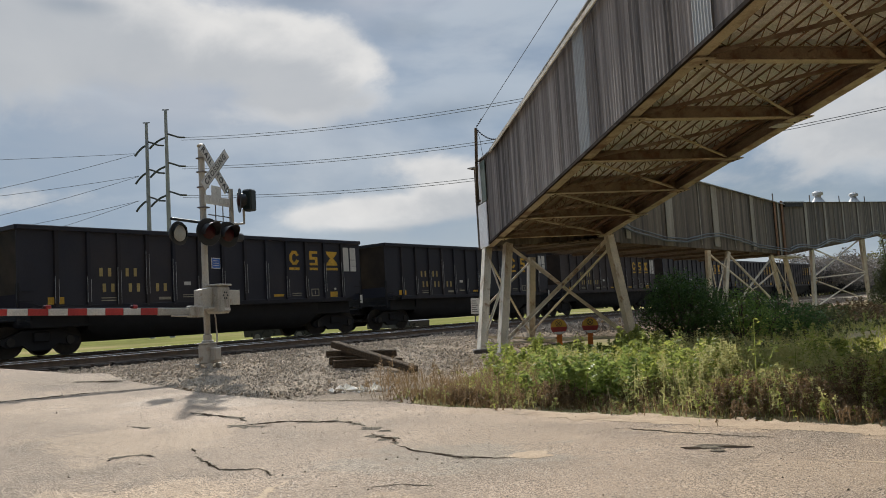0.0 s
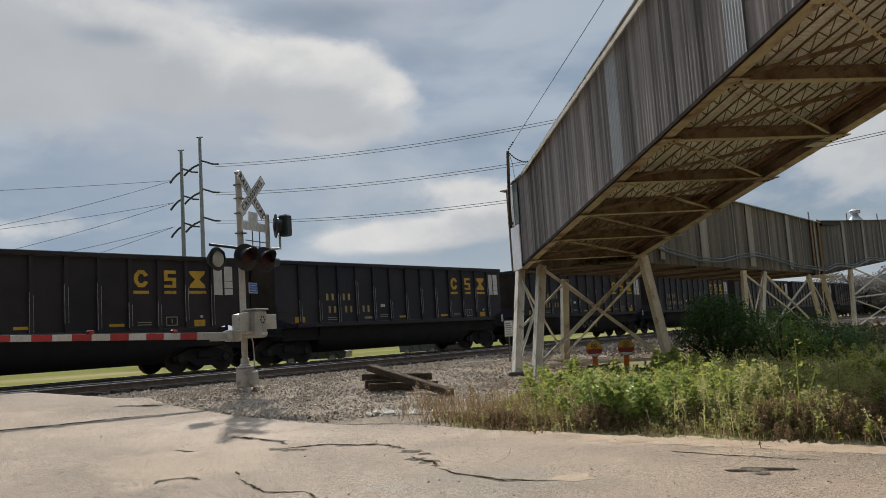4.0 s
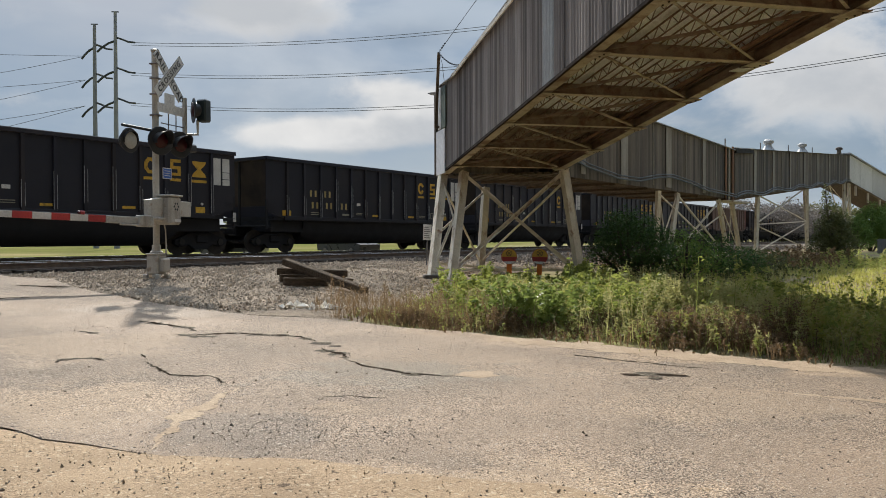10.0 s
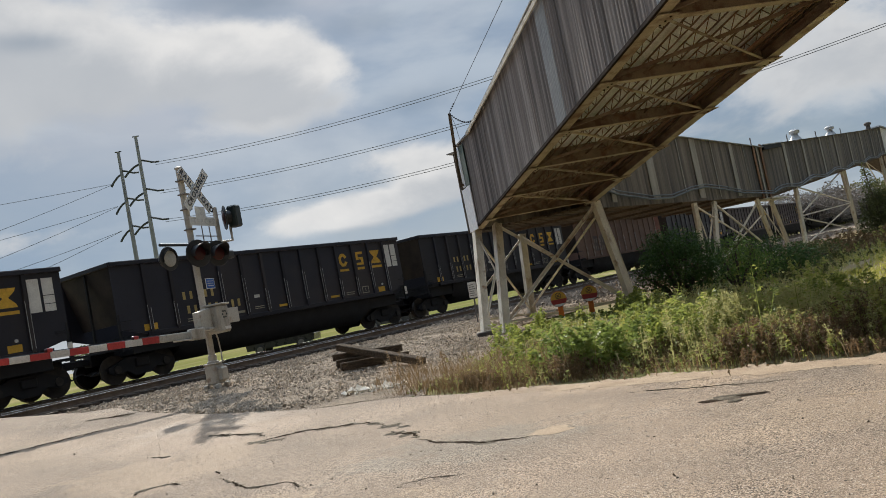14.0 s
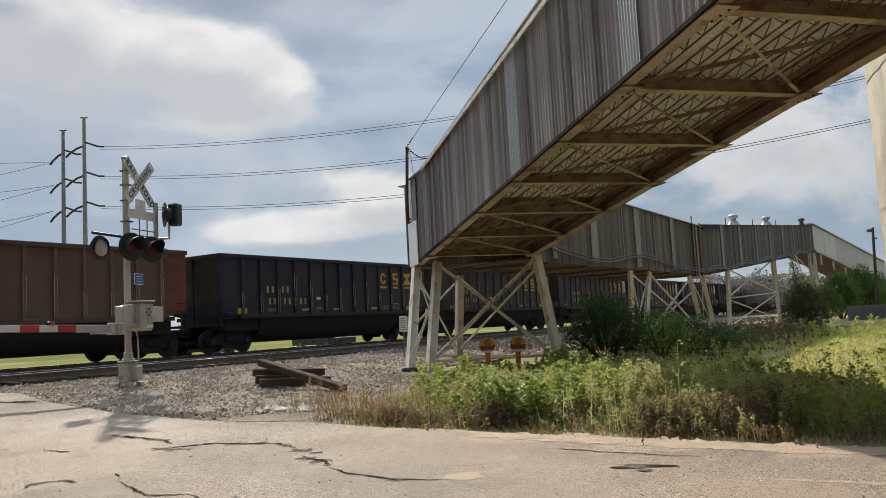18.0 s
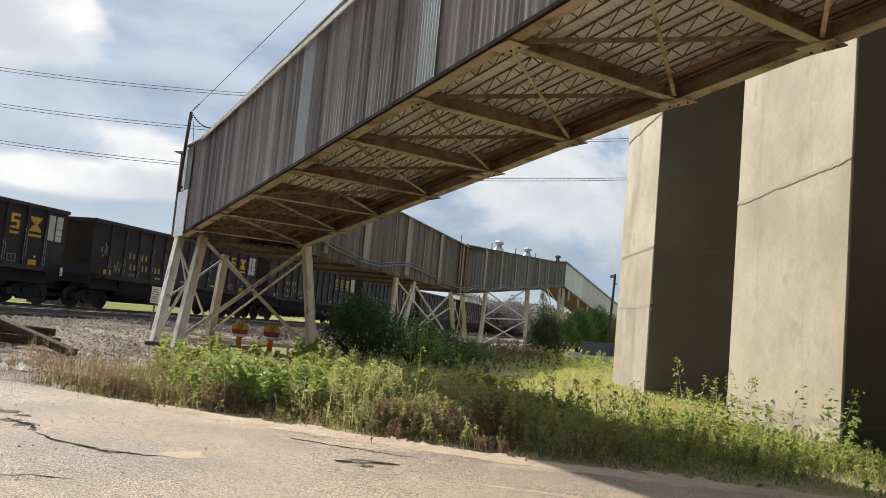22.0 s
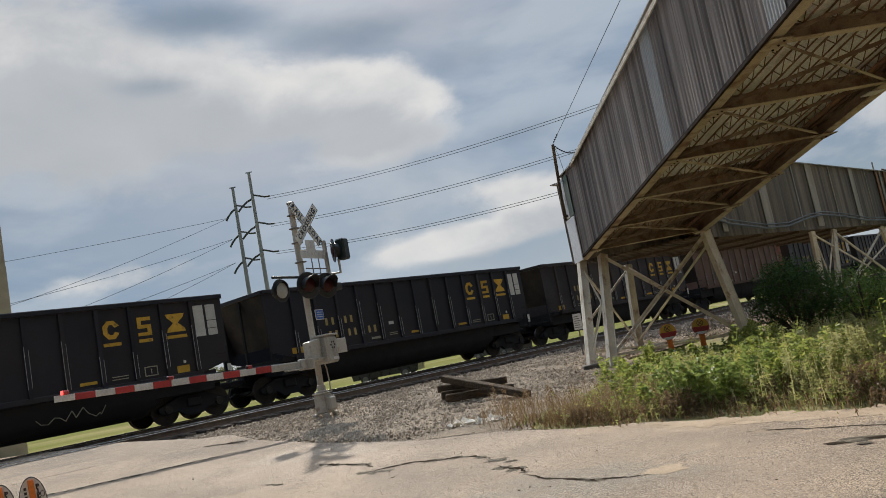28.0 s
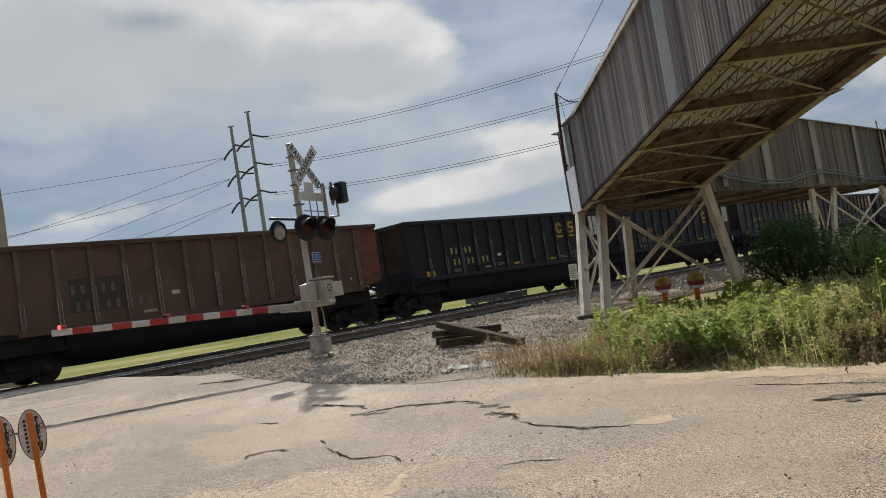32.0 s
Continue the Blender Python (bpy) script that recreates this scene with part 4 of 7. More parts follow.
# ---- conveyor galleries ----
GAL_YAW = 7.8
GX = Vector((math.sin(radians(GAL_YAW)), -math.cos(radians(GAL_YAW)), 0))
GY = Vector((math.cos(radians(GAL_YAW)), math.sin(radians(GAL_YAW)), 0))
gal_m = Matrix((GX, GY, Vector((0, 0, 1)))).transposed().to_4x4()
gal_m.translation = Vector((2.29, 21.77, 0))
GAL_W, GAL_L = 3.25, 34.0


def low(k):
    return 3.17 + 0.119 * k


def high(k):
    return 5.53 if k < 1.5 else 5.53 + 0.142 * (k - 1.5) if k < 9.5 else 6.666 + 0.119 * (k - 9.5)


def ribbed(k0, k1, w, zlo, zhi, pitch=0.09, deep=0.022, side=-1):
    """A corrugated sheet that stands along k, thick enough to have edges."""
    n = max(4, int((k1 - k0) / pitch * 4))
    g = Geo()
    vs, fs = [], []
    for i in range(n + 1):
        k = k0 + (k1 - k0) * i / n
        d = deep * (0, 1, 1, 0)[i % 4] * side
        vs += [(k, w + d, zlo(k)), (k, w + d, zhi(k)), (k, w + d - 0.004 * side, zlo(k)), (k, w + d - 0.004 * side, zhi(k))]
    for i in range(n):
        a, b = 4 * i, 4 * i + 4
        fs += [(a, b, b + 1, a + 1), (a + 2, a + 3, b + 3, b + 2), (a, a + 2, b + 2, b), (a + 1, b + 1, b + 3, a + 3)]
    return g.add(vs, fs)


gallery = thing("conveyor_gallery", gal_m, "inclined conveyor gallery clad in stained grey corrugated sheets", "gallery", "conveyor galleries")
rnd = random.Random(3)
k, i = 0.0, 0
while k < GAL_L - 0.1:
    w = rnd.choice((0.72, 0.8, 0.86, 0.66))
    k1 = min(GAL_L, k + w)
    drop = rnd.uniform(-0.02, 0.01)
    part("wall_panel", ribbed(k - 0.02, k1 + 0.02, -0.01 - 0.008 * (i % 2), lambda a: low(a) - 0.02 + drop, lambda a: high(a), 0.12, 0.010), M["cladding"], gallery)
    k, i = k1, i + 1
k = 0.0
while k < GAL_L - 0.1:
    part("wall_panel", ribbed(k, min(GAL_L, k + 2.0) - 0.01, GAL_W + 0.012, lambda a: low(a) + 0.1, lambda a: high(a), 0.12, 0.016, 1), M["cladding"], gallery)
    k += 2.0
for a, b in ((7.79, 8.30), (12.08, 12.56), (18.4, 18.9)):
    part("patch_sheet", ribbed(a, b, -0.034, lambda t: low(t) - 0.02, lambda t: high(t) - 0.02, 0.072, 0.014), M["cladding_light"], gallery, "pale newer corrugated sheet")
part("end_wall", Geo().prism([(0.0, 3.2), (GAL_W, 3.2), (GAL_W, 5.5), (GAL_W / 2, 5.62), (0.0, 5.5)], -0.06, -0.02, "x"), M["cladding_dark"], gallery)
part("corner_panel", Geo().box((-0.28, -0.075, 3.14), (0.66, -0.046, 4.33), 0.004), M["white_wall"], gallery, "white sheet patch on the corner")
part("corner_panel", Geo().box((-0.06, -0.07, 4.36), (0.22, -0.046, 5.47), 0.004), M["white_wall"], gallery)
part("corner_panel", Geo().box((0.23, -0.066, 4.36), (0.72, -0.046, 5.46), 0.004), surface("faded_green_sheet", (0.13, 0.17, 0.14), (0.10, 0.13, 0.11), 2, 0.7, 0.03), gallery, "faded green sheet")
roof = Geo()
ks = [-0.12, 1.5] + [1.5 + 2 * j for j in range(1, 17)]
prof = [(-0.09, 0.0), (GAL_W / 2, 0.13), (GAL_W + 0.09, 0.0), (GAL_W + 0.09, 0.025), (GAL_W / 2, 0.155), (-0.09, 0.025)]
roof.add([(a, w, high(a) + z) for a in ks for w, z in prof], [(6 * i + j, 6 * i + (j + 1) % 6, 6 * i + 6 + (j + 1) % 6, 6 * i + 6 + j) for i in range(len(ks) - 1) for j in range(6)])
part("roof", roof, M["roof"], gallery, "pale grey roof sheets")
part("eave_trim", Geo().beam((1.5, -0.1, high(1.5) - 0.02), (33.4, -0.1, high(33.4) - 0.05), 0.03, 0.09), M["white_paint"], gallery)
part("bottom_trim", Geo().beam((0.66, -0.035, low(0.66) - 0.03), (GAL_L, -0.035, low(GAL_L) - 0.03), 0.05, 0.055), M["dark_rust"], gallery, "dark rusted edge under the wall sheets")
for w in (0.13, GAL_W - 0.13):
    part("chord_flange", Geo().beam((0.02, w, low(0.02) - 0.009), (GAL_L, w, low(GAL_L) - 0.009), 0.19, 0.012), M["flange"], gallery, "cream lower flange stained with rust")
    part("bottom_chord", Geo().ibeam((0, w, low(0)), (GAL_L, w, low(GAL_L)), 0.17, 0.21), M["cream_steel"], gallery, "cream steel chord blotched with rust")
CROSS = [1.0 + 2.14 * j for j in range(16)]
for j, c in enumerate(CROSS):
    z = low(c)
    part("crossbeam", Geo().ibeam((c, 0.22, z + 0.012), (c, GAL_W - 0.22, z + 0.012), 0.11, 0.19), M["cream_steel"], gallery, "rust-streaked brown crossbeam")
    part("beam_flange", Geo().box((c - 0.075, 0.22, z - 0.004), (c + 0.075, GAL_W - 0.22, z + 0.0105), 0.003), M["flange"], gallery, "cream lower flange of a crossbeam")
    for w in (0.18, GAL_W - 0.16):
        part("gusset", Geo().box((c - 0.24, w - 0.15, z - 0.034), (c + 0.24, w + 0.15, z - 0.018), 0.003), M["flange"], gallery)
        for a in (-0.16, 0.0, 0.16):
            part("bolt", Geo().lathe([(0.016, 0.0), (0.016, -0.012), (0.008, -0.018)], 6, Matrix.Translation((c + a, w + 0.06, z - 0.034))), M["dark_rust"], gallery)
    if j < len(CROSS) - 1:
        c1 = CROSS[j + 1]
        part("diagonal_brace", Geo().angle((c + 0.1, GAL_W - 0.3, z + 0.02), (c1 - 0.1, 0.3, low(c1) + 0.02), 0.05, 0.008), M["flange"], gallery)
        part("diagonal_brace", Geo().angle((c + 0.1, 0.3, z + 0.045), (c1 - 0.1, GAL_W - 0.3, low(c1) + 0.045), 0.05, 0.008), M["cream_steel"], gallery)
for w in (0.55, 1.0, 1.42, 1.85, 2.28, 2.72):
    g = Geo()
    g.beam((0.2, w, low(0.2) + 0.13), (GAL_L, w, low(GAL_L) + 0.13), 0.026, 0.012)
    g.beam((0.2, w, low(0.2) + 0.305), (GAL_L, w, low(GAL_L) + 0.305), 0.03, 0.014)
    a, s = 0.25, 0
    while a < 26:
        b = a + 0.2
        g.beam((a, w, low(a) + (0.13, 0.305)[s]), (b, w, low(b) + (0.305, 0.13)[s]), 0.011, 0.011)
        a, s = b, 1 - s
    part("bar_joist", g, M["rust_steel"], gallery, "rusty open-web joist")
k = 0.0
while k < GAL_L - 0.2:
    z0, z1 = low(k) + 0.335, low(k + 0.535) + 0.335
    n = 28
    vs = [(k + 0.533 * i / n, w, z0 + (z1 - z0) * i / n + h + 0.016 * (0, 1, 1, 0)[i % 4]) for i in range(n + 1) for w, h in ((0.15, 0), (GAL_W - 0.15, 0), (0.15, 0.02), (GAL_W - 0.15, 0.02))]
    fs = [q for i in range(n) for q in ((4 * i, 4 * i + 1, 4 * i + 5, 4 * i + 4), (4 * i + 2, 4 * i + 6, 4 * i + 7, 4 * i + 3))]
    fs += [(4 * i + a, 4 * i + 4 + a, 4 * i + 6 + a, 4 * i + 2 + a) for i in range(n) for a in (0, 1)]
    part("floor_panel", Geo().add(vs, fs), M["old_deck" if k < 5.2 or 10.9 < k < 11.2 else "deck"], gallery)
    k += 0.535
for w, rr in ((GAL_W - 0.55, 0.032), (GAL_W - 0.38, 0.022)):
    part("conduit", Geo().tube((0.5, w, low(0.5) + 0.16), (GAL_L, w, low(GAL_L) + 0.16), rr, 8), M["rust_steel"], gallery)
part("torn_sheet", Geo().box((9.15, GAL_W - 0.42, low(9.2) - 0.03), (9.42, GAL_W - 0.16, low(9.2) - 0.015), 0, None), M["panel_white"], gallery, "bent pale scrap of sheet")
# mast and cable on the gallery's lower end
mast = thing("cable_mast", gal_m @ pose(0, -0.16, 0), "slim dark mast bracketed to the gallery with a stay cable", "mast")
part("pole", Geo().beam((0.02, 0, 4.40), (0.42, 0, 6.38), 0.075, 0.075, c=0.01), M["old_timber"], mast)
part("bracket", Geo().box((0.0, -0.04, 4.40), (0.14, 0.08, 4.46), 0.005), M["old_timber"], mast)
part("stay_cable", Geo().line([(0.42 + 0.9 * j, 0.01 * j, 6.38 + 0.104 * j) for j in range(0, 21, 2)], 0.0075, 5), M["wire"], mast)
string = [(0.44 + 2.0 * f, 0.10 * f, 6.36 - 0.72 * f - 0.5 * f * (1 - f)) for f in [j / 12 for j in range(13)]]
part("insulator_string", Geo().line(string, 0.010, 5), M["insulator"], mast)
for p in string[1:] + [(0.6 + 0.16 * j, 0, 6.40 + 0.0185 * j) for j in range(4)]:
    part("bead", Geo().lathe([(0.005, -0.02), (0.026, -0.01), (0.026, 0.01), (0.005, 0.02)], 8, Matrix.Translation(p)), M["insulator"], mast)
part("drop_wire", Geo().line([(0.5, 0.0, 6.33), (0.62, 0.05, 6.0), (0.70, 0.05, 5.75), (0.62, 0.1, 5.55)], 0.007, 4), M["wire"], mast)

# galleries along the tracks
GF = Vector((17.154, 35.338, 0))
gal2_m = Matrix((TU, TQ, Vector((0, 0, 1)))).transposed().to_4x4()
gal2_m.translation = GF
gallery2 = thing("conveyor_gallery", gal2_m, "level conveyor gallery of dark weathered sheets with pale battens", "gallery", "conveyor galleries")


def low2(k):
    return 3.19 + 0.004 * k


k = -18.2
while k < 0.55:
    k1 = min(0.6, k + 1.05)
    part("wall_panel", ribbed(k + 0.005, k1 - 0.005, 0, lambda a: low2(a), lambda a: 5.5, 0.26, 0.004), M["cladding_dark"], gallery2)
    k = k1
for k, w in ((-13.38, 0.6), (-8.97, 0.6), (-4.4, 0.48), (-10.6, 0.06), (-6.9, 0.06), (-2.6, 0.06), (-16.6, 0.3)):
    part("batten", Geo().box((k - w / 2, -0.045, 3.25), (k + w / 2, -0.026, 5.48), 0.003), M["batten"], gallery2, "pale grey batten")
part("corner_post", Geo().box((-1.15, -0.06, 3.1), (-0.9, -0.03, 5.5), 0.005), M["rust_bright"], gallery2, "rust-stained strip")
part("corner_post", Geo().box((0.0, -0.07, 3.05), (0.32, -0.03, 5.6), 0.005), M["rust_bright"], gallery2, "rust-brown corner post")
part("corner_post", Geo().box((-0.62, -0.06, 3.1), (-0.42, -0.03, 5.5), 0.005), M["batten"], gallery2)
part("far_wall", Geo().box((-19.4, 3.22, 3.22), (0.6, 3.27, 5.5)), M["cladding_dark"], gallery2)
part("roof", Geo().add([(-18.3, -0.1, 5.5), (0.7, -0.1, 5.5), (0.7, 1.62, 5.66), (0.7, 3.35, 5.5), (-19.6, 3.35, 5.5), (-19.0, 1.62, 5.66), (-18.3, -0.1, 5.47), (0.7, -0.1, 5.47), (0.7, 3.35, 5.47), (-19.6, 3.35, 5.47)], [(0, 1, 2, 5), (5, 2, 3, 4), (6, 9, 8, 7), (0, 6, 7, 1), (3, 8, 9, 4), (1, 7, 8, 3, 2), (0, 5, 4, 9, 6)]), M["roof"], gallery2, "pale grey roof")
for j in range(17):
    w = 0.02 + j * 0.192
    part("floor_board", Geo().box((-18.2 - 0.4 * w, w, 3.17 - 0.012 * (j % 3)), (0.55, w + 0.165, 3.22), 0.006), M["plank"], gallery2)
for k in (-17, -14, -11, -8, -5, -2):
    part("floor_joist", Geo().box((k, 0.05, 3.08), (k + 0.1, 3.2, 3.155), 0.006), M["plank"], gallery2)
for off, r in ((0.0, 0.032), (0.10, 0.022)):
    pts = [(-18.0, 3.72), (-16.4, 3.46), (-14, 3.28), (-12.2, 3.30), (-10.2, 3.55), (-8.7, 3.64), (-6.6, 3.55), (-4, 3.36), (-1.6, 3.34), (0.6, 3.30)]
    part("service_pipe", Geo().line([(a, -0.10 - off * 0.2, z + off) for a, z in pts], r, 8), M["pipe"], gallery2, "sagging blue-grey pipe")
part("roof_vent", Geo().lathe([(0.3, 0), (0.3, 0.06), (0.2, 0.12), (0.24, 0.16), (0.05, 0.22)], 12, Matrix.Translation((-3.6, 0.8, 5.57))), M["roof"], gallery2, "low round roof vent", True)
part("ledge", Geo().box((-0.9, -0.35, 3.02), (1.9, 0.4, 3.1), 0.01), M["white_paint"], gallery2)

gallery3 = thing("conveyor_gallery", gal2_m @ pose(0.7, 0, 0), "rising conveyor gallery of dark sheets with pale battens and roof vents", "gallery", "conveyor galleries")


def low3(k):
    return 3.25 + 0.0765 * k


k = 0.0
while k < 39.2:
    k1 = min(39.3, k + 1.5)
    part("wall_panel", ribbed(k + 0.005, k1 - 0.005, 0, lambda a: low3(a), lambda a: low3(a) + 2.33, 0.3, 0.004), M["cladding_dark"], gallery3)
    k = k1
for k, w in ((3.9, 0.5), (8.2, 0.45), (12.96, 0.42), (17.6, 0.42), (22.6, 0.42), (27.7, 0.42), (32.6, 0.2), (37.0, 0.4), (6.0, 0.08), (10.6, 0.08), (15.3, 0.08), (20.1, 0.08), (25.1, 0.1), (30.2, 0.1), (34.8, 0.1)):
    part("batten", Geo().beam((k, -0.04, low3(k) + 0.05), (k, -0.04, low3(k) + 2.3), w, 0.02 if w > 0.1 else 0.016, up=(0, 1, 0)), M["batten"], gallery3, "pale grey batten")
part("far_wall", Geo().prism([(0, low3(0)), (39.3, low3(39.3)), (39.3, low3(39.3) + 2.33), (0, low3(0) + 2.33)], 3.2, 3.25, "y"), M["cladding_dark"], gallery3)
part("end_wall", Geo().box((39.25, 0, low3(39.3)), (39.32, 3.2, low3(39.3) + 2.3)), M["cladding_dark"], gallery3)
g = Geo()
a, b = low3(3.2) + 2.34, low3(39.4) + 2.34
g.add([(3.2, -0.12, a), (39.5, -0.12, b), (39.5, 1.62, b + 0.15), (3.2, 1.62, a + 0.15), (39.5, 3.35, b), (3.2, 3.35, a)], [(0, 1, 2, 3), (3, 2, 4, 5), (1, 0, 5, 4)])
part("roof", g, M["roof"], gallery3, "pale grey roof")
# solid black prism stands in for the shade inside the slot
part("roof_gap", Geo().prism([(-0.1, 5.36), (3.3, 5.62), (3.3, 5.83), (-0.1, 5.57)], -0.11, 3.0, "y"), M["car_under"], gallery3, "black block for the shaded slot under the roof at the joint")
part("roof_hood", Geo().prism([(-0.2, 5.56), (3.4, 5.83), (3.4, 5.87), (-0.2, 5.60)], -0.14, 3.2, "y"), M["roof"], gallery3)
part("floor", Geo().prism([(0, low3(0) - 0.1), (39.3, low3(39.3) - 0.1), (39.3, low3(39.3)), (0, low3(0))], 0.02, 3.2, "y"), M["plank"], gallery3, "weathered brown underside")
for off, r in ((0.0, 0.034), (0.12, 0.026)):
    part("service_pipe", Geo().line([(a, -0.12, low3(a) + 0.08 + off + 0.10 * math.sin(a * 0.9)) for a in np.arange(0, 39.4, 0.8)], r, 7), M["pipe"], gallery3, "wavy blue-grey pipe")
for k, kind in ((9.5, 1), (19.9, 1), (36.7, 0)):
    z = low3(k) + 2.42
    vent = part("roof_vent", Geo().lathe([(0.42 if kind else 0.2, 0), (0.36 if kind else 0.2, 0.1), (0.17, 0.36), (0.17, 0.45), (0.27, 0.48), (0.29, 0.62), (0.16, 0.72), (0.04, 0.74)], 14, Matrix.Translation((k, 0.5, z - 0.12))), M["roof" if kind else "cladding_dark"], gallery3, "round metal roof ventilator", True)
for k in (-0.55, 6.6, 14.1, 22.5):
    part("roof_post", Geo().tube((k, 0.3, low3(max(k, 0)) + 2.3), (k, 0.3, low3(max(k, 0)) + 2.75), 0.03, 6), M["grey_pole"], gallery3)

E4 = GF + TU * 40.0
X4, Y4 = Vector((math.sin(radians(60)), math.cos(radians(60)), 0)), Vector((-math.cos(radians(60)), math.sin(radians(60)), 0))
gal4_m = Matrix((X4, Y4, Vector((0, 0, 1)))).transposed().to_4x4()
gal4_m.translation = Vector((E4.x, E4.y, 0))
gallery4 = thing("conveyor_gallery", gal4_m, "white-clad conveyor gallery sloping down to the yard", "gallery", "conveyor galleries")
for j in range(12):
    a, b = j * 2.0, j * 2.0 + 1.98
    part("wall_panel", ribbed(a, b, 0, lambda t: 6.35 - 0.245 * t, lambda t: 8.62 - 0.245 * t, 0.2, 0.012), M["white_wall"], gallery4)
part("roof", Geo().prism([(-0.2, 8.7), (24, 2.76), (24, 2.84), (-0.2, 8.8)], -0.15, 3.2, "y"), M["roof"], gallery4)
part("floor", Geo().prism([(0, 6.2), (24, 0.32), (24, 0.42), (0, 6.3)], 0.0, 3.1, "y"), M["plank"], gallery4, "dark rusty underside frame")
part("far_wall", Geo().prism([(0, 6.3), (24, 0.42), (24, 2.7), (0, 8.6)], 3.05, 3.1, "y"), M["white_wall"], gallery4)
for j in range(9):
    a = 1 + 2.2 * j
    part("hanger_post", Geo().beam((a, -0.02, 6.3 - 0.245 * a), (a, -0.02, 5.3 - 0.245 * a), 0.14, 0.14), M["white_paint"], gallery4)
    part("bottom_rail", Geo().beam((a, -0.05, 6.2 - 0.245 * a), (a + 2.2, -0.05, 6.2 - 0.245 * (a + 2.2)), 0.1, 0.12), M["cream_steel"], gallery4)

# ---- trestles ----


def trestle(name, origin, legs, braces, label, size=0.205, pads=()):
    t = thing("trestle_tower", Matrix.Translation(origin), label, "trestle", "conveyor trestles")
    o = Vector(origin)
    for top, foot in legs:
        g = Geo()
        d = (Vector(top) - Vector(foot)).normalized()
        side = d.cross(Vector((0.3, -1, 0))).normalized()
        a, b = Vector(foot) - o, Vector(top) - o
        s = size / 2
        g.beam(a + side * s * 0.9, b + side * s * 0.9, 0.02, size, up=side.cross(d), c=0.004)
        g.beam(a - side * s * 0.9, b - side * s * 0.9, 0.02, size, up=side.cross(d), c=0.004)
        g.beam(a, b, size * 0.86, 0.022, up=side.cross(d))
        g.beam(a + side.cross(d) * s * 0.75, b + side.cross(d) * s * 0.75, size * 0.86, 0.02, up=side.cross(d))
        part("leg", g, M["white_paint"], t, "battered steel leg in chalky off-white paint")
    for a, b, w in braces:
        part("brace", Geo().angle(Vector(a) - o, Vector(b) - o, w * 0.66, 0.012), M["white_paint"], t)
    for p, s, h in pads:
        part("footing", Geo().box(Vector(p) - o - Vector((s, s, 0.25)), Vector(p) - o + Vector((s, s, h)), 0.02), M["foot"], t, "dark concrete footing")
    return t


def lerp(a, b, f):
    return tuple(Vector(a).lerp(Vector(b), f))


FLt, FLf = (2.84, 21.2, 3.16), (2.32, 19.75, 0.30)
FRt, FRf = (5.57, 21.2, 3.24), (5.80, 20.3, 0.22)
RLt, RLf = (2.33, 21.75, 3.12), (1.86, 20.0, 0.36)
RRt, RRf = (3.98, 24.6, 2.98), (3.74, 24.2, 0.42)
trestle("t1", (3.8, 21.3, 0.3), [(FLt, FLf), (FRt, FRf), (RLt, RLf), (RRt, RRf)], [
    (lerp(FLt, FLf, 0.03), lerp(FRt, FRf, 0.93), 0.13), (lerp(FRt, FRf, 0.03), lerp(FLt, FLf, 0.93), 0.13),
    (lerp(RRt, RRf, 0.03), lerp(FRt, FRf, 0.95), 0.10), (lerp(FRt, FRf, 0.10), lerp(RRt, RRf, 0.9), 0.10),
    (lerp(RLt, RLf, 0.04), lerp(FLt, FLf, 0.55), 0.07), (lerp(FLt, FLf, 0.30), lerp(RLt, RLf, 0.93), 0.08), (lerp(RLt, RLf, 0.08), lerp(RRt, RRf, 0.93), 0.07), (lerp(RRt, RRf, 0.05), lerp(RLt, RLf, 0.6), 0.07),
    (lerp(FLt, FLf, 0.90), lerp(FRt, FRf, 0.90), 0.08), (lerp(RLt, RLf, 0.86), lerp(RRt, RRf, 0.97), 0.08), (lerp(RRt, RRf, 0.97), lerp(FRt, FRf, 0.9), 0.08),
], "four-legged steel trestle in chalky off-white paint under the gallery", pads=((RLf, 0.22, 0.13), ((2.32, 19.75, 0.3), 0.22, 0.08), ((5.8, 20.3, 0.22), 0.2, 0.08), ((3.74, 24.2, 0.42), 0.22, 0.12)))


def on2(k, w, z):
    p = GF + TU * k + TQ * w
    return (p.x, p.y, z)


L1t, L1f, L2t, L2f = on2(-9.7, 0.1, 3.1), on2(-9.95, 0.1, 0.3), on2(-7.5, 0.1, 3.1), on2(-9.0, 0.0, 0.3)
L3t, L3f, L4t, L4f = on2(-1.75, 0.1, 3.1), on2(-0.35, 0.0, 0.22), on2(0.5, 0.1, 3.1), on2(1.95, 0.0, 0.25)
trestle("t2", on2(-4.5, 0, 0.3), [(L1t, L1f), (L2t, L2f), (L3t, L3f), (L4t, L4f)], [
    (lerp(L2t, L2f, 0.03), lerp(L3t, L3f, 0.92), 0.095), (lerp(L3t, L3f, 0.05), lerp(L2t, L2f, 0.92), 0.095),
    (lerp(L1t, L1f, 0.04), lerp(L3t, L3f, 0.97), 0.075), (lerp(L3t, L3f, 0.25), lerp(L1t, L1f, 0.95), 0.075),
    (L1t, lerp(L2t, L2f, 0.95), 0.061), (L2t, lerp(L1t, L1f, 0.9), 0.061), (L3t, lerp(L4t, L4f, 0.9), 0.061), (L4t, lerp(L3t, L3f, 0.95), 0.061)],
    "steel trestle in off-white paint under the level gallery", 0.15)
L5t, L5f, L6t, L6f = on2(5.8, 0.1, 3.6), on2(4.9, 0, 0.5), on2(19.15, 0.1, 4.6), on2(19.6, 0, 0.5)
L8t, L8f = on2(21.1, 0.3, 4.8), on2(21.3, 0.3, 0.5)
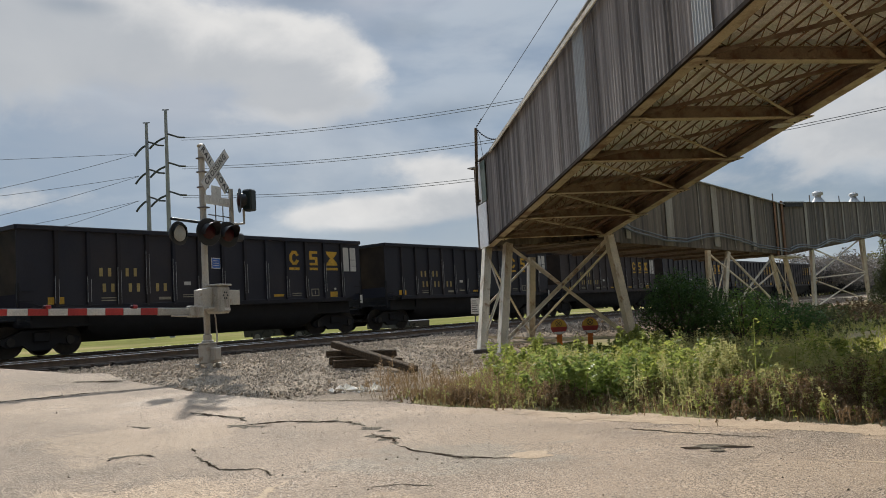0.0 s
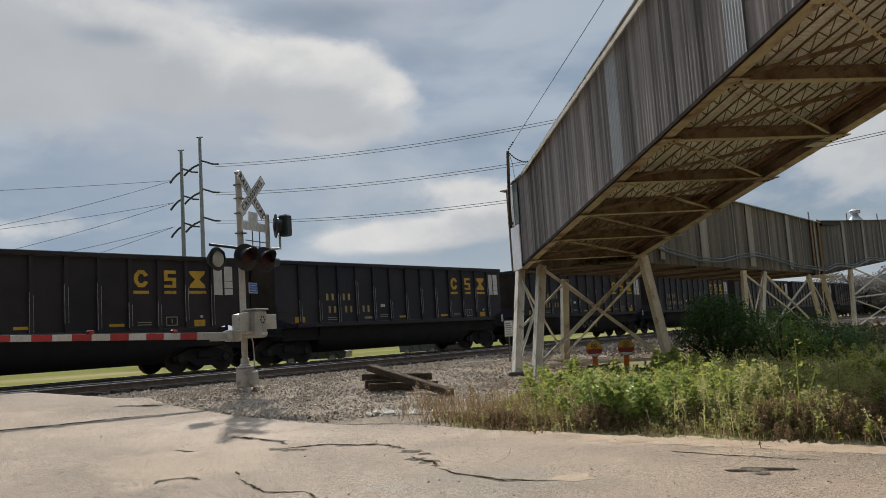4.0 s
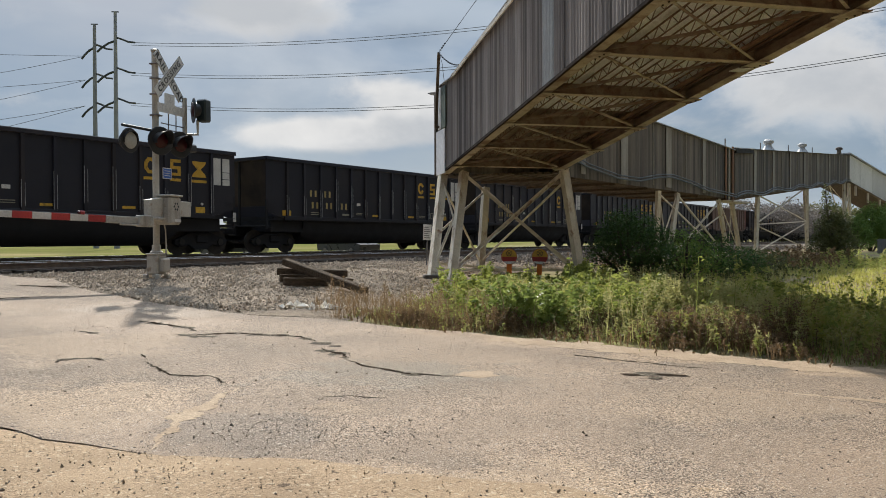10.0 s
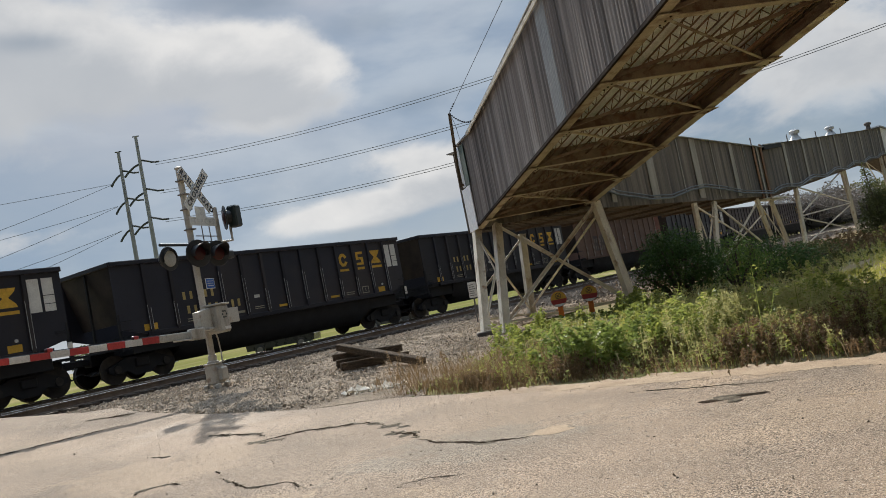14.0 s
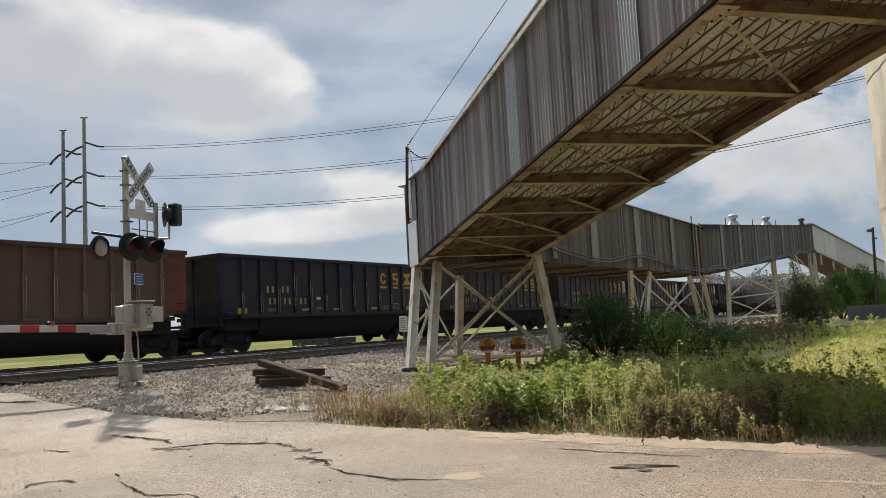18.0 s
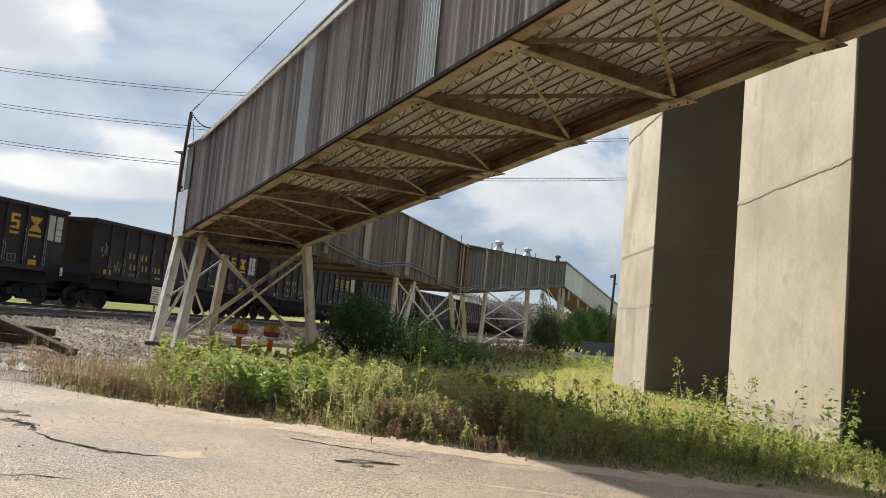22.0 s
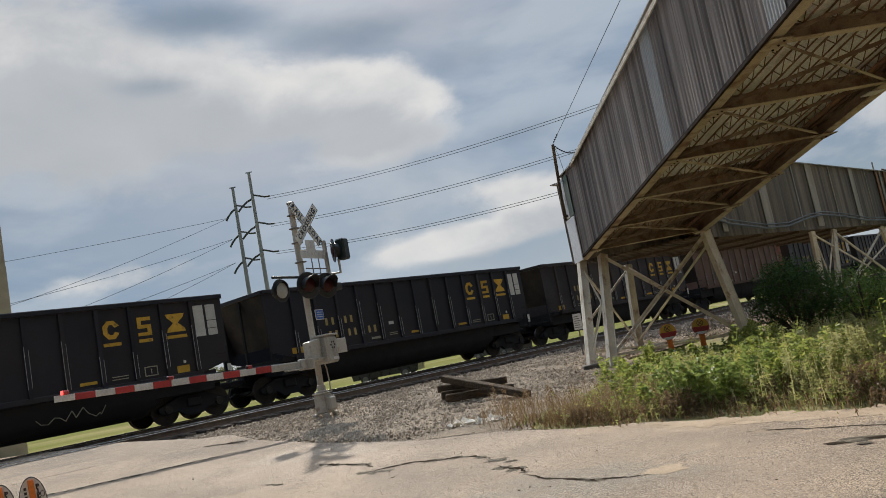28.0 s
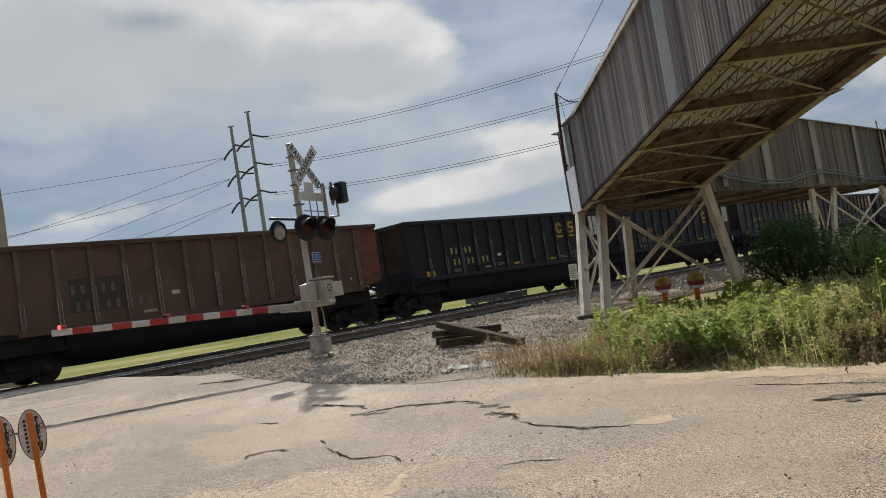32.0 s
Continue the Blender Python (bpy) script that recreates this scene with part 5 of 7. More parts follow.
trestle("t3", on2(12, 0, 0.5), [(L5t, L5f), (L6t, L6f), (L8t, L8f)], [
    (L5t, lerp(L6t, L6f, 0.52), 0.088), (L6t, lerp(L5t, L5f, 0.48), 0.088), (lerp(L5t, L5f, 0.5), lerp(L6t, L6f, 0.53), 0.109),
    (lerp(L5t, L5f, 0.52), lerp(L6t, L6f, 0.97), 0.088), (lerp(L6t, L6f, 0.55), lerp(L5t, L5f, 0.97), 0.088)],
    "tall steel trestle in off-white paint under the rising gallery", 0.17)
L7t, L7f, L9t, L9f = on2(37.2, 0.1, 6.05), on2(37.0, 0.0, 0.4), on2(40.3, 0.1, 6.2), on2(40.8, 0.0, 0.4)
trestle("t4", on2(38, 0, 0.4), [(L7t, L7f), (L9t, L9f)], [(L7t, lerp(L9t, L9f, 0.6), 0.082), (lerp(L7t, L7f, 0.3), on2(28.5, 0, 5.4), 0.109), (on2(28.5, 0, 5.4), lerp(L7t, L7f, 0.75), 0.095), (L9t, lerp(L7t, L7f, 0.6), 0.082)], "far steel trestle in off-white paint", 0.2)

# ---- concrete piers ----
E1, E2 = Vector((0.41, 0.912, 0)).normalized(), Vector((0.912, -0.41, 0)).normalized()


def smear(t, n1, n2, top, seed):
    """A ragged band along a pour joint, on the long face and, in a shade-dark tone, on the end face."""
    for face in (0, 1):
        vs, n = [], 60
        run = n2 if face == 0 else n1
        for i in range(n + 1):
            u = 0.015 + (run - 0.03) * i / n
            d = 0.045 + 0.05 * noise.noise(Vector((u * 1.7, seed + 3.1 * face, 0.4))) + 0.03 * noise.noise(Vector((u * 7, seed, 2.2)))
            e = 0.03 + 0.03 * noise.noise(Vector((u * 2.3, seed + 7.7, face)))
            for z in (top - max(0.012, d), top + max(0.008, e)):
                vs.append((-0.0215, -u, z) if face == 0 else (u, 0.0125, z))
        part("joint_smear", Geo().add(vs, [(2 * i, 2 * i + 1, 2 * i + 3, 2 * i + 2) for i in range(n)]), M["joint" if face else "joint_shaded"], t, "ragged grey band along a pour joint")


def pier(corner, n1, n2, height, label, lifts):
    m = Matrix((E1, -E2, Vector((0, 0, 1)))).transposed().to_4x4()
    m.translation = Vector(corner)
    t = thing("bridge_pier", m, label, "pier", "concrete piers")
    z = -0.3
    for j, top in enumerate(lifts):
        o = 0.008 * ((j % 3) - 1)
        part("pier_lift", Geo().box((o, -n2 - o, z), (n1 + o, -o, top - 0.004), 0.012), M["concrete"], t)
        if top < height:
            part("lift_joint", Geo().box((0.004, -n2 + 0.004, top - 0.005), (n1 - 0.004, -0.004, top + 0.001)), M["joint"], t, "dark recessed pour joint")
            smear(t, n1, n2, top, j)
        z = top
    return t


pier_a = pier((14.777, 18.126, 0), 4.1, 3.2, 14.0, "tall square-edged concrete pier with dark pour joints", [2.57, 4.25, 8.2, 12.0, 14.0])
pier_b = pier((10.236, 8.085, 0), 4.55, 3.2, 14.0, "tall stained concrete pier with pour joints behind the weeds", [0.55, 4.48, 8.3, 14.0])
far_pier = pier((-32.5, 37.7, 0), 5.0, 6.0, 26.0, "tall brown-grey concrete tower beyond the railway", [2.5, 6.3, 10.1, 14, 18, 22, 26.0])


def end_face_shade(owner, n, x0, x1, z0, z1, seed):
    """A darker sheet that deepens the shade on the pier's end face, ragged at its edges."""
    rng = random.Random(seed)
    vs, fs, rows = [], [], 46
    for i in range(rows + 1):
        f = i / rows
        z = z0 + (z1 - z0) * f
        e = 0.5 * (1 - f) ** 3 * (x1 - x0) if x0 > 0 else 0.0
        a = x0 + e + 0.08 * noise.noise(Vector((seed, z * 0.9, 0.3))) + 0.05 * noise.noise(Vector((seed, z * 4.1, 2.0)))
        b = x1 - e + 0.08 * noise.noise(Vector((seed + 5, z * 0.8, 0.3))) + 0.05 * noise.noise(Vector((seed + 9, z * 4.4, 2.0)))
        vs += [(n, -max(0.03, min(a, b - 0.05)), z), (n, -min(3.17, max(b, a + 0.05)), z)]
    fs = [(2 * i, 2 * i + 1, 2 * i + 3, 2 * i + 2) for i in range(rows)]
    return part("water_stain", Geo().add(vs, fs), M["end_face_shade"], owner, "dark sheet deepening the shade of the stained end face")

# the sheet spans each whole end face, so its shade is painted on
end_face_shade(pier_a, -0.014, 0.0, 3.2, 0.2, 13.9, 11)
end_face_shade(pier_b, -0.014, 0.0, 3.2, 0.1, 13.9, 31)

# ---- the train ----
# sun glint along the cars' top edges, put into a pale metallic tone
M["chord_cap"] = surface("top_edge_glint", (0.34, 0.33, 0.32), (0.22, 0.21, 0.20), 2, 0.45, 0.02, metal=0.5)
M["brown_rib"] = surface("faded_brown_rib", (0.17, 0.108, 0.076), (0.115, 0.073, 0.052), 2, 0.75, 0.03)
M["dim_yellow"] = surface("dim_yellow_figure", (0.44, 0.33, 0.12), (0.34, 0.25, 0.09), 3, 0.7, 0.02)
# Car space: x along the train (0 at the trailing edge of the markings), y across (negative towards the camera), z up from the rail head.
CAR_PITCH, BODY0, BODY1, HALF = 16.18, -14.4, 0.14, 1.602


def letter_blocks():
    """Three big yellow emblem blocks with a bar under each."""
    out = []
    y0, y1 = -HALF - 0.012, -HALF - 0.004
    ring = [(0.27 * math.cos(2 * math.pi * (i + 0.5) / 8), 0.30 * math.sin(2 * math.pi * (i + 0.5) / 8)) for i in range(8)]
    rim = [(-3.64 + x, 3.15 + z) for x, z in ring] + [(-3.64 + x * 0.45, 3.15 + z * 0.55) for x, z in reversed(ring)]
    c = Geo().prism(rim, y0, y1, "y")
    out.append(c)
    out.append(Geo().prism([(-2.38, 3.44), (-2.82, 3.44), (-2.82, 3.09), (-2.51, 3.09), (-2.51, 2.96), (-2.82, 2.96), (-2.82, 2.86), (-2.38, 2.86), (-2.38, 3.20), (-2.69, 3.20), (-2.69, 3.33), (-2.38, 3.33)], y0, y1, "y"))
    out.append(Geo().prism([(-1.88, 3.44), (-1.24, 3.44), (-1.28, 3.33), (-1.48, 3.15), (-1.28, 2.97), (-1.24, 2.86), (-1.88, 2.86), (-1.84, 2.97), (-1.64, 3.15), (-1.84, 3.33)], y0, y1, "y"))
    for a, b in ((-3.92, -3.38), (-2.82, -2.38), (-1.90, -1.22)):
        out.append(Geo().box((a, -HALF - 0.012, 2.66), (b, -HALF - 0.004, 2.76)))
    return out


def digits(t, x, z, n, material, w=0.11, h=0.27, gap=0.18):
    """Plain upright bars that stand for a row of figures."""
    for i in range(n):
        x0 = x + i * (w + gap)
        part("figure_bar", Geo().box((x0, -HALF - 0.011, z), (x0 + w, -HALF - 0.004, z + h)), material, t)


def coal_car(name, paint, brown, label):
    t = thing("coal_car", Matrix(), label, "rail car", "coal cars of the train")
    top, sill = 3.93, 1.42
    g = Geo()
    # sides with cut-away lower corners at both ends
    out = [(BODY0, top - 0.1), (BODY1, top - 0.1), (BODY1, 1.72), (BODY1 - 1.1, sill), (BODY0 + 1.1, sill), (BODY0, 1.72)]
    g.prism(out, -HALF, -HALF + 0.03, "y")
    g.prism(out, HALF - 0.03, HALF, "y")
    part("side_sheet", g, paint, t)
    for e, sgn in ((BODY0, 1), (BODY1, -1)):
        g = Geo()
        x1 = e + sgn * 0.55
        g.add([(e + sgn * 0.02, -HALF + 0.02, top - 0.1), (e + sgn * 0.02, HALF - 0.02, top - 0.1), (x1, HALF - 0.02, 1.95), (x1, -HALF + 0.02, 1.95), (e + sgn * 0.06, -HALF + 0.02, top - 0.1), (e + sgn * 0.06, HALF - 0.02, top - 0.1), (x1 + sgn * 0.04, HALF - 0.02, 1.95), (x1 + sgn * 0.04, -HALF + 0.02, 1.95)], [(0, 1, 2, 3), (4, 7, 6, 5), (0, 4, 5, 1), (3, 2, 6, 7), (0, 3, 7, 4), (1, 5, 6, 2)])
        part("end_sheet", g, M["car_orange"] if brown and e == BODY1 else M["car_end"], t, "orange-red end sheet" if brown and e == BODY1 else "rusty dark end sheet")
        for y in (-HALF + 0.04, 0.0, HALF - 0.04):
            part("end_post", Geo().beam((e + sgn * 0.04, y, 1.0), (e + sgn * 0.04, y, 2.2 if abs(y) > 0.1 else top - 0.15), 0.09, 0.07, up=(1, 0, 0)), M["car_under"], t)
    if brown:
        part("end_band", Geo().box((BODY1 - 1.0, -HALF - 0.006, 1.6), (BODY1 - 0.02, -HALF - 0.001, top - 0.12)), M["car_orange"], t, "orange-red painted end of the side")
    for s in (-1, 1):
        part("top_chord", Geo().box((BODY0 - 0.02, s * HALF - 0.09, top - 0.14), (BODY1 + 0.02, s * HALF + 0.05, top), 0.015), paint, t)
        # thin strip added on the chord to carry the glint
        part("chord_cap", Geo().box((BODY0 - 0.01, s * HALF - 0.07, top + 0.001), (BODY1 + 0.01, s * HALF + 0.03, top + 0.008)), M["chord_cap"], t, "pale strip for the sun's glint on the top edge")
        part("side_sill", Geo().box((BODY0 + 1.0, s * HALF - 0.06, sill - 0.06), (BODY1 - 1.0, s * HALF + 0.05, sill + 0.1), 0.012), paint, t)
    for e in (BODY0, BODY1):
        part("end_chord", Geo().box((e - 0.06, -HALF - 0.03, top - 0.14), (e + 0.06, HALF + 0.03, top + 0.005), 0.015), paint, t)
    rib = Geo().prism([(-0.075, 0), (-0.055, -0.075), (0.055, -0.075), (0.075, 0)], 0, 1, "z").mesh("side_post", M["brown_rib"] if brown else paint)
    # pale strips paint glints onto the worn edges of the posts
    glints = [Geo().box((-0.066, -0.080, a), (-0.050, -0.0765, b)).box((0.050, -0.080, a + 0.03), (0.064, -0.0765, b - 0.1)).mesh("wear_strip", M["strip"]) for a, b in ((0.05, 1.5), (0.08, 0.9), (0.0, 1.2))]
    for j in range(13):
        x = -1.0 - 1.02 * j
        z0 = 1.47
        for s in (-1, 1):
            o = new("side_post", rib)
            o.parent = t
            o.matrix_basis = Matrix.Translation((x, s * HALF, z0)) @ Matrix.Diagonal((1, -s, top - 0.13 - z0, 1))
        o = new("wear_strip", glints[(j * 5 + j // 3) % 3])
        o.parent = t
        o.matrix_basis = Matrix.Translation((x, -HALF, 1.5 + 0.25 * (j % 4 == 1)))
    # belly between the trucks
    g = Geo()
    prof = [(-1.45, sill + 0.02), (-1.42, 0.95), (-1.25, 0.55), (-0.9, 0.36), (0.9, 0.36), (1.25, 0.55), (1.42, 0.95), (1.45, sill + 0.02)]
    n = len(prof)
    vs, fs = [], []
    for x, k in ((BODY0 + 2.3, 0.75), (BODY0 + 2.75, 1.0), (BODY1 - 2.9, 1.0), (BODY1 - 2.45, 0.75)):
        vs += [(x, y, sill + 0.02 - (sill + 0.02 - z) * k) for y, z in prof]
    for r in range(3):
        fs += [(r * n + i, r * n + i + 1, (r + 1) * n + i + 1, (r + 1) * n + i) for i in range(n - 1)]
    fs += [tuple(range(n)), tuple(reversed(range(3 * n, 4 * n)))]
    part("belly_tub", g.add(vs, fs), M["car_under"], t, "rounded black tub hung between the trucks", True)
    part("centre_sill", Geo().box((BODY0 - 0.35, -0.22, 0.72), (BODY1 + 0.35, 0.22, 1.15), 0.02), M["car_under"], t)
    part("slope_floor", Geo().box((BODY0 + 0.5, -HALF + 0.05, 1.35), (BODY1 - 0.5, HALF - 0.05, 1.5)), M["car_under"], t)
    for e, sgn in ((BODY0, -1), (BODY1, 1)):
        part("body_bolster", Geo().box((min(e - sgn * 0.5, e - sgn * 2.6), -1.35, 0.86), (max(e - sgn * 0.5, e - sgn * 2.6), 1.35, 1.36), 0.03), M["car_under"], t)
        part("coupler", Geo().box((min(e, e + sgn * 0.84), -0.12, 0.78), (max(e, e + sgn * 0.84), 0.12, 1.02), 0.03), M["car_under"], t)
        part("end_platform", Geo().box((e - 0.35, -1.4, 1.08), (e + 0.35, 1.4, 1.14), 0.01), M["car_under"], t)
        for j in range(5):
            part("ladder_rung", Geo().box((e - sgn * 0.03 - 0.02, -HALF - 0.06, 0.75 + 0.3 * j), (e - sgn * 0.45, -HALF - 0.035, 0.775 + 0.3 * j)), M["car_under"], t)
        part("brake_hose", Geo().line([(e, -0.35, 0.9), (e + sgn * 0.2, -0.38, 0.55), (e + sgn * 0.5, -0.36, 0.42), (e + sgn * 0.8, -0.3, 0.55)], 0.025, 6), M["car_under"], t)
    disc = Geo().lathe([(0.0, -0.06), (0.12, -0.06), (0.13, -0.02), (0.38, 0.0), (0.40, -0.03), (0.455, -0.035), (0.46, 0.06), (0.485, 0.065), (0.485, 0.09), (0.12, 0.09), (0.0, 0.09)], 20, Matrix.Rotation(radians(90), 4, "X")).mesh("wheel", M["wheel"], True)
    frame_g = Geo()
    frame_g.prism([(-1.2, 0.55), (-1.2, 0.42), (-0.95, 0.30), (-0.55, 0.38), (-0.3, 0.20), (0.3, 0.20), (0.55, 0.38), (0.95, 0.30), (1.2, 0.42), (1.2, 0.55), (0.5, 0.82), (-0.5, 0.82)], -0.08, 0.08, "y")
    side_frame = frame_g.mesh("side_frame", M["car_under"])
    bear = Geo().lathe([(0.0, -0.09), (0.10, -0.09), (0.13, -0.04), (0.13, 0.05), (0.0, 0.05)], 12, Matrix.Rotation(radians(90), 4, "X")).mesh("bearing_cap", M["wheel"], True)
    for x in (-1.05, BODY0 + 0.93):
        tr = new("truck")
        tr.parent = t
        tr.matrix_basis = pose(x, 0, 0)
        part("bolster", Geo().box((-0.25, -1.15, 0.45), (0.25, 1.15, 0.75), 0.03), M["car_under"], tr)
        for s in (-1, 1):
            o = new("side_frame", side_frame)
            o.parent = tr
            o.matrix_basis = pose(0, s * 1.0, 0)
            for a in (-0.9, 0.9):
                o = new("wheel", disc)
                o.parent = tr
                o.matrix_basis = pose(a, s * 0.78, 0.475) @ (Matrix.Diagonal((1, 1, 1, 1)) if s < 0 else Matrix.Rotation(math.pi, 4, "Z"))
                o = new("bearing_cap", bear)
                o.parent = tr
                o.matrix_basis = pose(a, s * 1.08, 0.475) @ (Matrix() if s < 0 else Matrix.Rotation(math.pi, 4, "Z"))
        for a in (-0.9, 0.9):
            part("axle", Geo().tube((a, -0.8, 0.475), (a, 0.8, 0.475), 0.08, 8), M["wheel"], tr)
    # markings
    if not brown:
        for q in letter_blocks():
            part("emblem_block", q, M["yellow"], t, "worn yellow emblem block")
        for a, b, lab in ((-0.90, -0.55, ""), (-0.46, -0.12, "")):
            part("reflector_panel", Geo().box((a, -HALF - 0.012, 2.62), (b, -HALF - 0.004, 3.63)), M["panel_white"], t, "dull white panel")
        part("panel_bar", Geo().box((-0.47, -HALF - 0.016, 3.1), (-0.11, -HALF - 0.012, 3.12)), M["black"], t)
        part("panel_bar", Geo().box((-0.47, -HALF - 0.016, 2.84), (-0.11, -HALF - 0.012, 2.86)), M["black"], t)
        mark = M["pale_mark"]
    else:
        mark = surface("dim_marking", (0.16, 0.13, 0.10), (0.13, 0.10, 0.08), 4, 0.7, 0.02)
        part("marking_panel", Geo().box((-11.9, -HALF - 0.006, 1.86), (-10.3, -HALF - 0.003, 2.86)), surface("dark_patch", (0.075, 0.055, 0.045), (0.06, 0.045, 0.04), 2, 0.7, 0.02), t)
    figure = mark if brown else M["dim_yellow"]
    for x, z in ((-11.85, 2.40), (-10.95, 2.40), (-11.75, 1.90), (-10.85, 1.90), (-9.85, 1.90)):
        digits(t, x, z, 2, figure)
    for j, (x, z, w, h, mt) in enumerate(((-8.75, 2.1, 0.26, 0.12, "panel_white"), (-7.6, 1.62, 0.5, 0.09, "yellow"), (-4.75, 1.62, 0.5, 0.09, "yellow"), (-9.75, 1.62, 0.45, 0.09, "pale_mark"), (-13.5, 1.55, 0.5, 0.22, "yellow"), (-1.72, 1.55, 0.42, 0.22, "yellow"), (-11.8, 1.62, 0.5, 0.03, "pale_mark"), (-11.8, 1.70, 0.5, 0.03, "pale_mark"), (-8.8, 1.75, 0.45, 0.025, "pale_mark"), (-8.8, 1.68, 0.45, 0.025, "pale_mark"), (-3.8, 1.72, 0.5, 0.025, "pale_mark"), (-3.8, 1.64, 0.5, 0.025, "pale_mark"))):
        if not brown or j in (0, 3):
            part("stencil", Geo().box((x, -HALF - 0.011, z), (x + w, -HALF - 0.004, z + h)), M[mt], t)
    g = Geo()
    for a in ((-2.78, 1.60, -2.36, 1.63), (-2.78, 1.87, -2.36, 1.90), (-2.78, 1.60, -2.75, 1.90), (-2.39, 1.60, -2.36, 1.90), (-2.58, 1.68, -2.55, 1.82)):
        g.box((a[0], -HALF - 0.011, a[1]), (a[2], -HALF - 0.004, a[3]))
    part("stencil_square", g, M["pale_mark"], t, "white square stencil")
    if not brown:
        part("flag", Geo().box((0.02, -HALF - 0.05, 1.25), (0.16, -HALF - 0.03, 1.6)), M["panel_white"], t)
    part("sill_lamp", Geo().lathe([(0, -0.02), (0.05, -0.02), (0.05, 0.02), (0, 0.02)], 10, Matrix.Translation((-1.45, -HALF - 0.03, 1.88)) @ Matrix.Rotation(radians(90), 4, "X")), M["panel_white"], t)
    return t


# how far the train has come, against 10.4 m/s, at a few times
PHASE = [(-2, -0.175), (0, -0.144), (2.5, -0.105), (5, -0.053), (7.5, -0.02), (9, 0.0), (12.5, 0.04), (16, 0.077), (19, 0.10), (23, 0.122), (28.5, 0.148), (32, 0.152)]


def car_s(n, t):
    """Where car n's marking edge is along the track."""
    return 15.08 + CAR_PITCH * (n + float(np.interp(t, [p[0] for p in PHASE], [p[1] for p in PHASE]))) - 10.4 * (t - 9)


# coal dust lies on the paint and shows most along the side
for key, dust in (("car_black", 0.15), ("car_dusty", 0.5), ("car_brown", 0.25)):
    shader = M[key].node_tree.nodes["Principled BSDF"]
    shader.inputs["Sheen Weight"].default_value = dust
    shader.inputs["Sheen Roughness"].default_value = 0.35
    shader.inputs["Sheen Tint"].default_value = (0.62, 0.46, 0.39, 1)

black_car = coal_car("coal_car", M["car_black"], False, "black coal gondola with worn yellow and white markings")
brown_car = coal_car("coal_car", M["car_brown"], True, "brown coal gondola with an orange-red end and dim markings")
dusty_car = coal_car("coal_car", M["car_dusty"], False, "dusty brown-black coal gondola with worn yellow markings")
train = {-7: black_car, 6: brown_car, 8: dusty_car}
for n in range(-6, 24):
    if n not in (6, 8):
        train[n] = copy_thing(brown_car if n in (15, 22) else dusty_car if n in (9, 10, 14, -3) else black_car, Matrix())


def car_pose(n, t):
    m = Matrix((TU, TQ, Vector((0, 0, 1)))).transposed().to_4x4()
    m.translation = at(car_s(n, t), TRAIN_Q, RAIL_Z + 0.002)
    return m


def scrawl(n, x, z, w, h, seed, material, y=-1.47):
    """Spray-painted scribble on one car: strokes only."""
    rg = random.Random(seed)
    g = Geo()
    p = (x, z + h / 2)
    for j in range(14):
        q = (x + w * (j + 1) / 14 + rg.uniform(-0.08, 0.08), z + h * rg.random())
        g.beam((p[0], y, p[1]), (q[0], y, q[1]), 0.02, 0.03, up=(0, 1, 0))
        p = q
    o = part("spray_paint", g, material, train[n], "pale spray-paint scribble")


scrawl(-1, -7.6, 0.62, 1.6, 0.5, 4, M["pale_mark"])
scrawl(2, -1.75, 1.70, 0.45, 0.2, 14, M["pale_mark"], -HALF - 0.006)
scrawl(2, -1.72, 1.98, 0.24, 0.2, 15, M["pale_mark"], -HALF - 0.006)
scrawl(10, -13.85, 2.2, 0.5, 0.8, 16, M["pale_mark"], -HALF - 0.006)
scrawl(10, -12.85, 1.6, 0.4, 0.6, 17, M["pale_mark"], -HALF - 0.006)
scrawl(11, -14.2, 2.6, 0.7, 0.9, 18, M["pale_mark"], -HALF - 0.006)
scrawl(11, -5.6, 0.6, 1.3, 0.4, 19, M["pale_mark"])
scrawl(11, -8.6, 0.6, 2.2, 0.5, 6, M["pale_mark"])
scrawl(12, -6.0, 0.7, 2.0, 0.35, 7, M["pale_mark"])

# ---- crossing signal ----
SX = Vector((0.40, 0.917, 0)).normalized()
SY = Vector((-SX.y, SX.x, 0))
sig_m = Matrix((SX, SY, Vector((0, 0, 1)))).transposed().to_4x4()
sig_m.translation = Vector((-4.2, 17.3, 0.60))
signal = thing("crossing_signal", sig_m, "weathered grey railroad crossing signal with crossbuck, lamps and lowered gate", "crossing signal")
BZ = 0.60


def zs(z):
    return z - BZ


base = part("foundation_box", Geo().box((-0.15, -0.15, 0.06), (0.15, 0.15, zs(1.08)), 0.03), M["mast_paint"], signal, "grey cast junction box at the foot")
part("foundation_box", Geo().box((-0.12, -0.27, 0.12), (0.11, -0.14, zs(1.0)), 0.025), M["mast_paint"], signal)
part("box_lid", Geo().box((-0.16, -0.16, zs(1.08)), (0.16, 0.16, zs(1.11)), 0.012), M["mast_paint"], base)
for a in (-0.15, 0.15):
    for b in (-0.15, 0.15):
        part("anchor_foot", Geo().box((a - 0.05, b - 0.05, -0.06), (a + 0.05, b + 0.05, 0.07), 0.015), M["mast_paint"], base)
part("pole", Geo().tube((0, 0, 0.05), (0, 0, zs(5.34)), 0.068, 20), M["mast_paint"], signal, "pale grey steel mast", True)
part("pole_collar", Geo().lathe([(0.075, 0), (0.13, 0), (0.13, 0.03), (0.095, 0.05), (0.09, 0.16), (0.075, 0.17)], 18, Matrix.Translation((0, 0, zs(1.11)))), M["mast_paint"], signal, "", True)
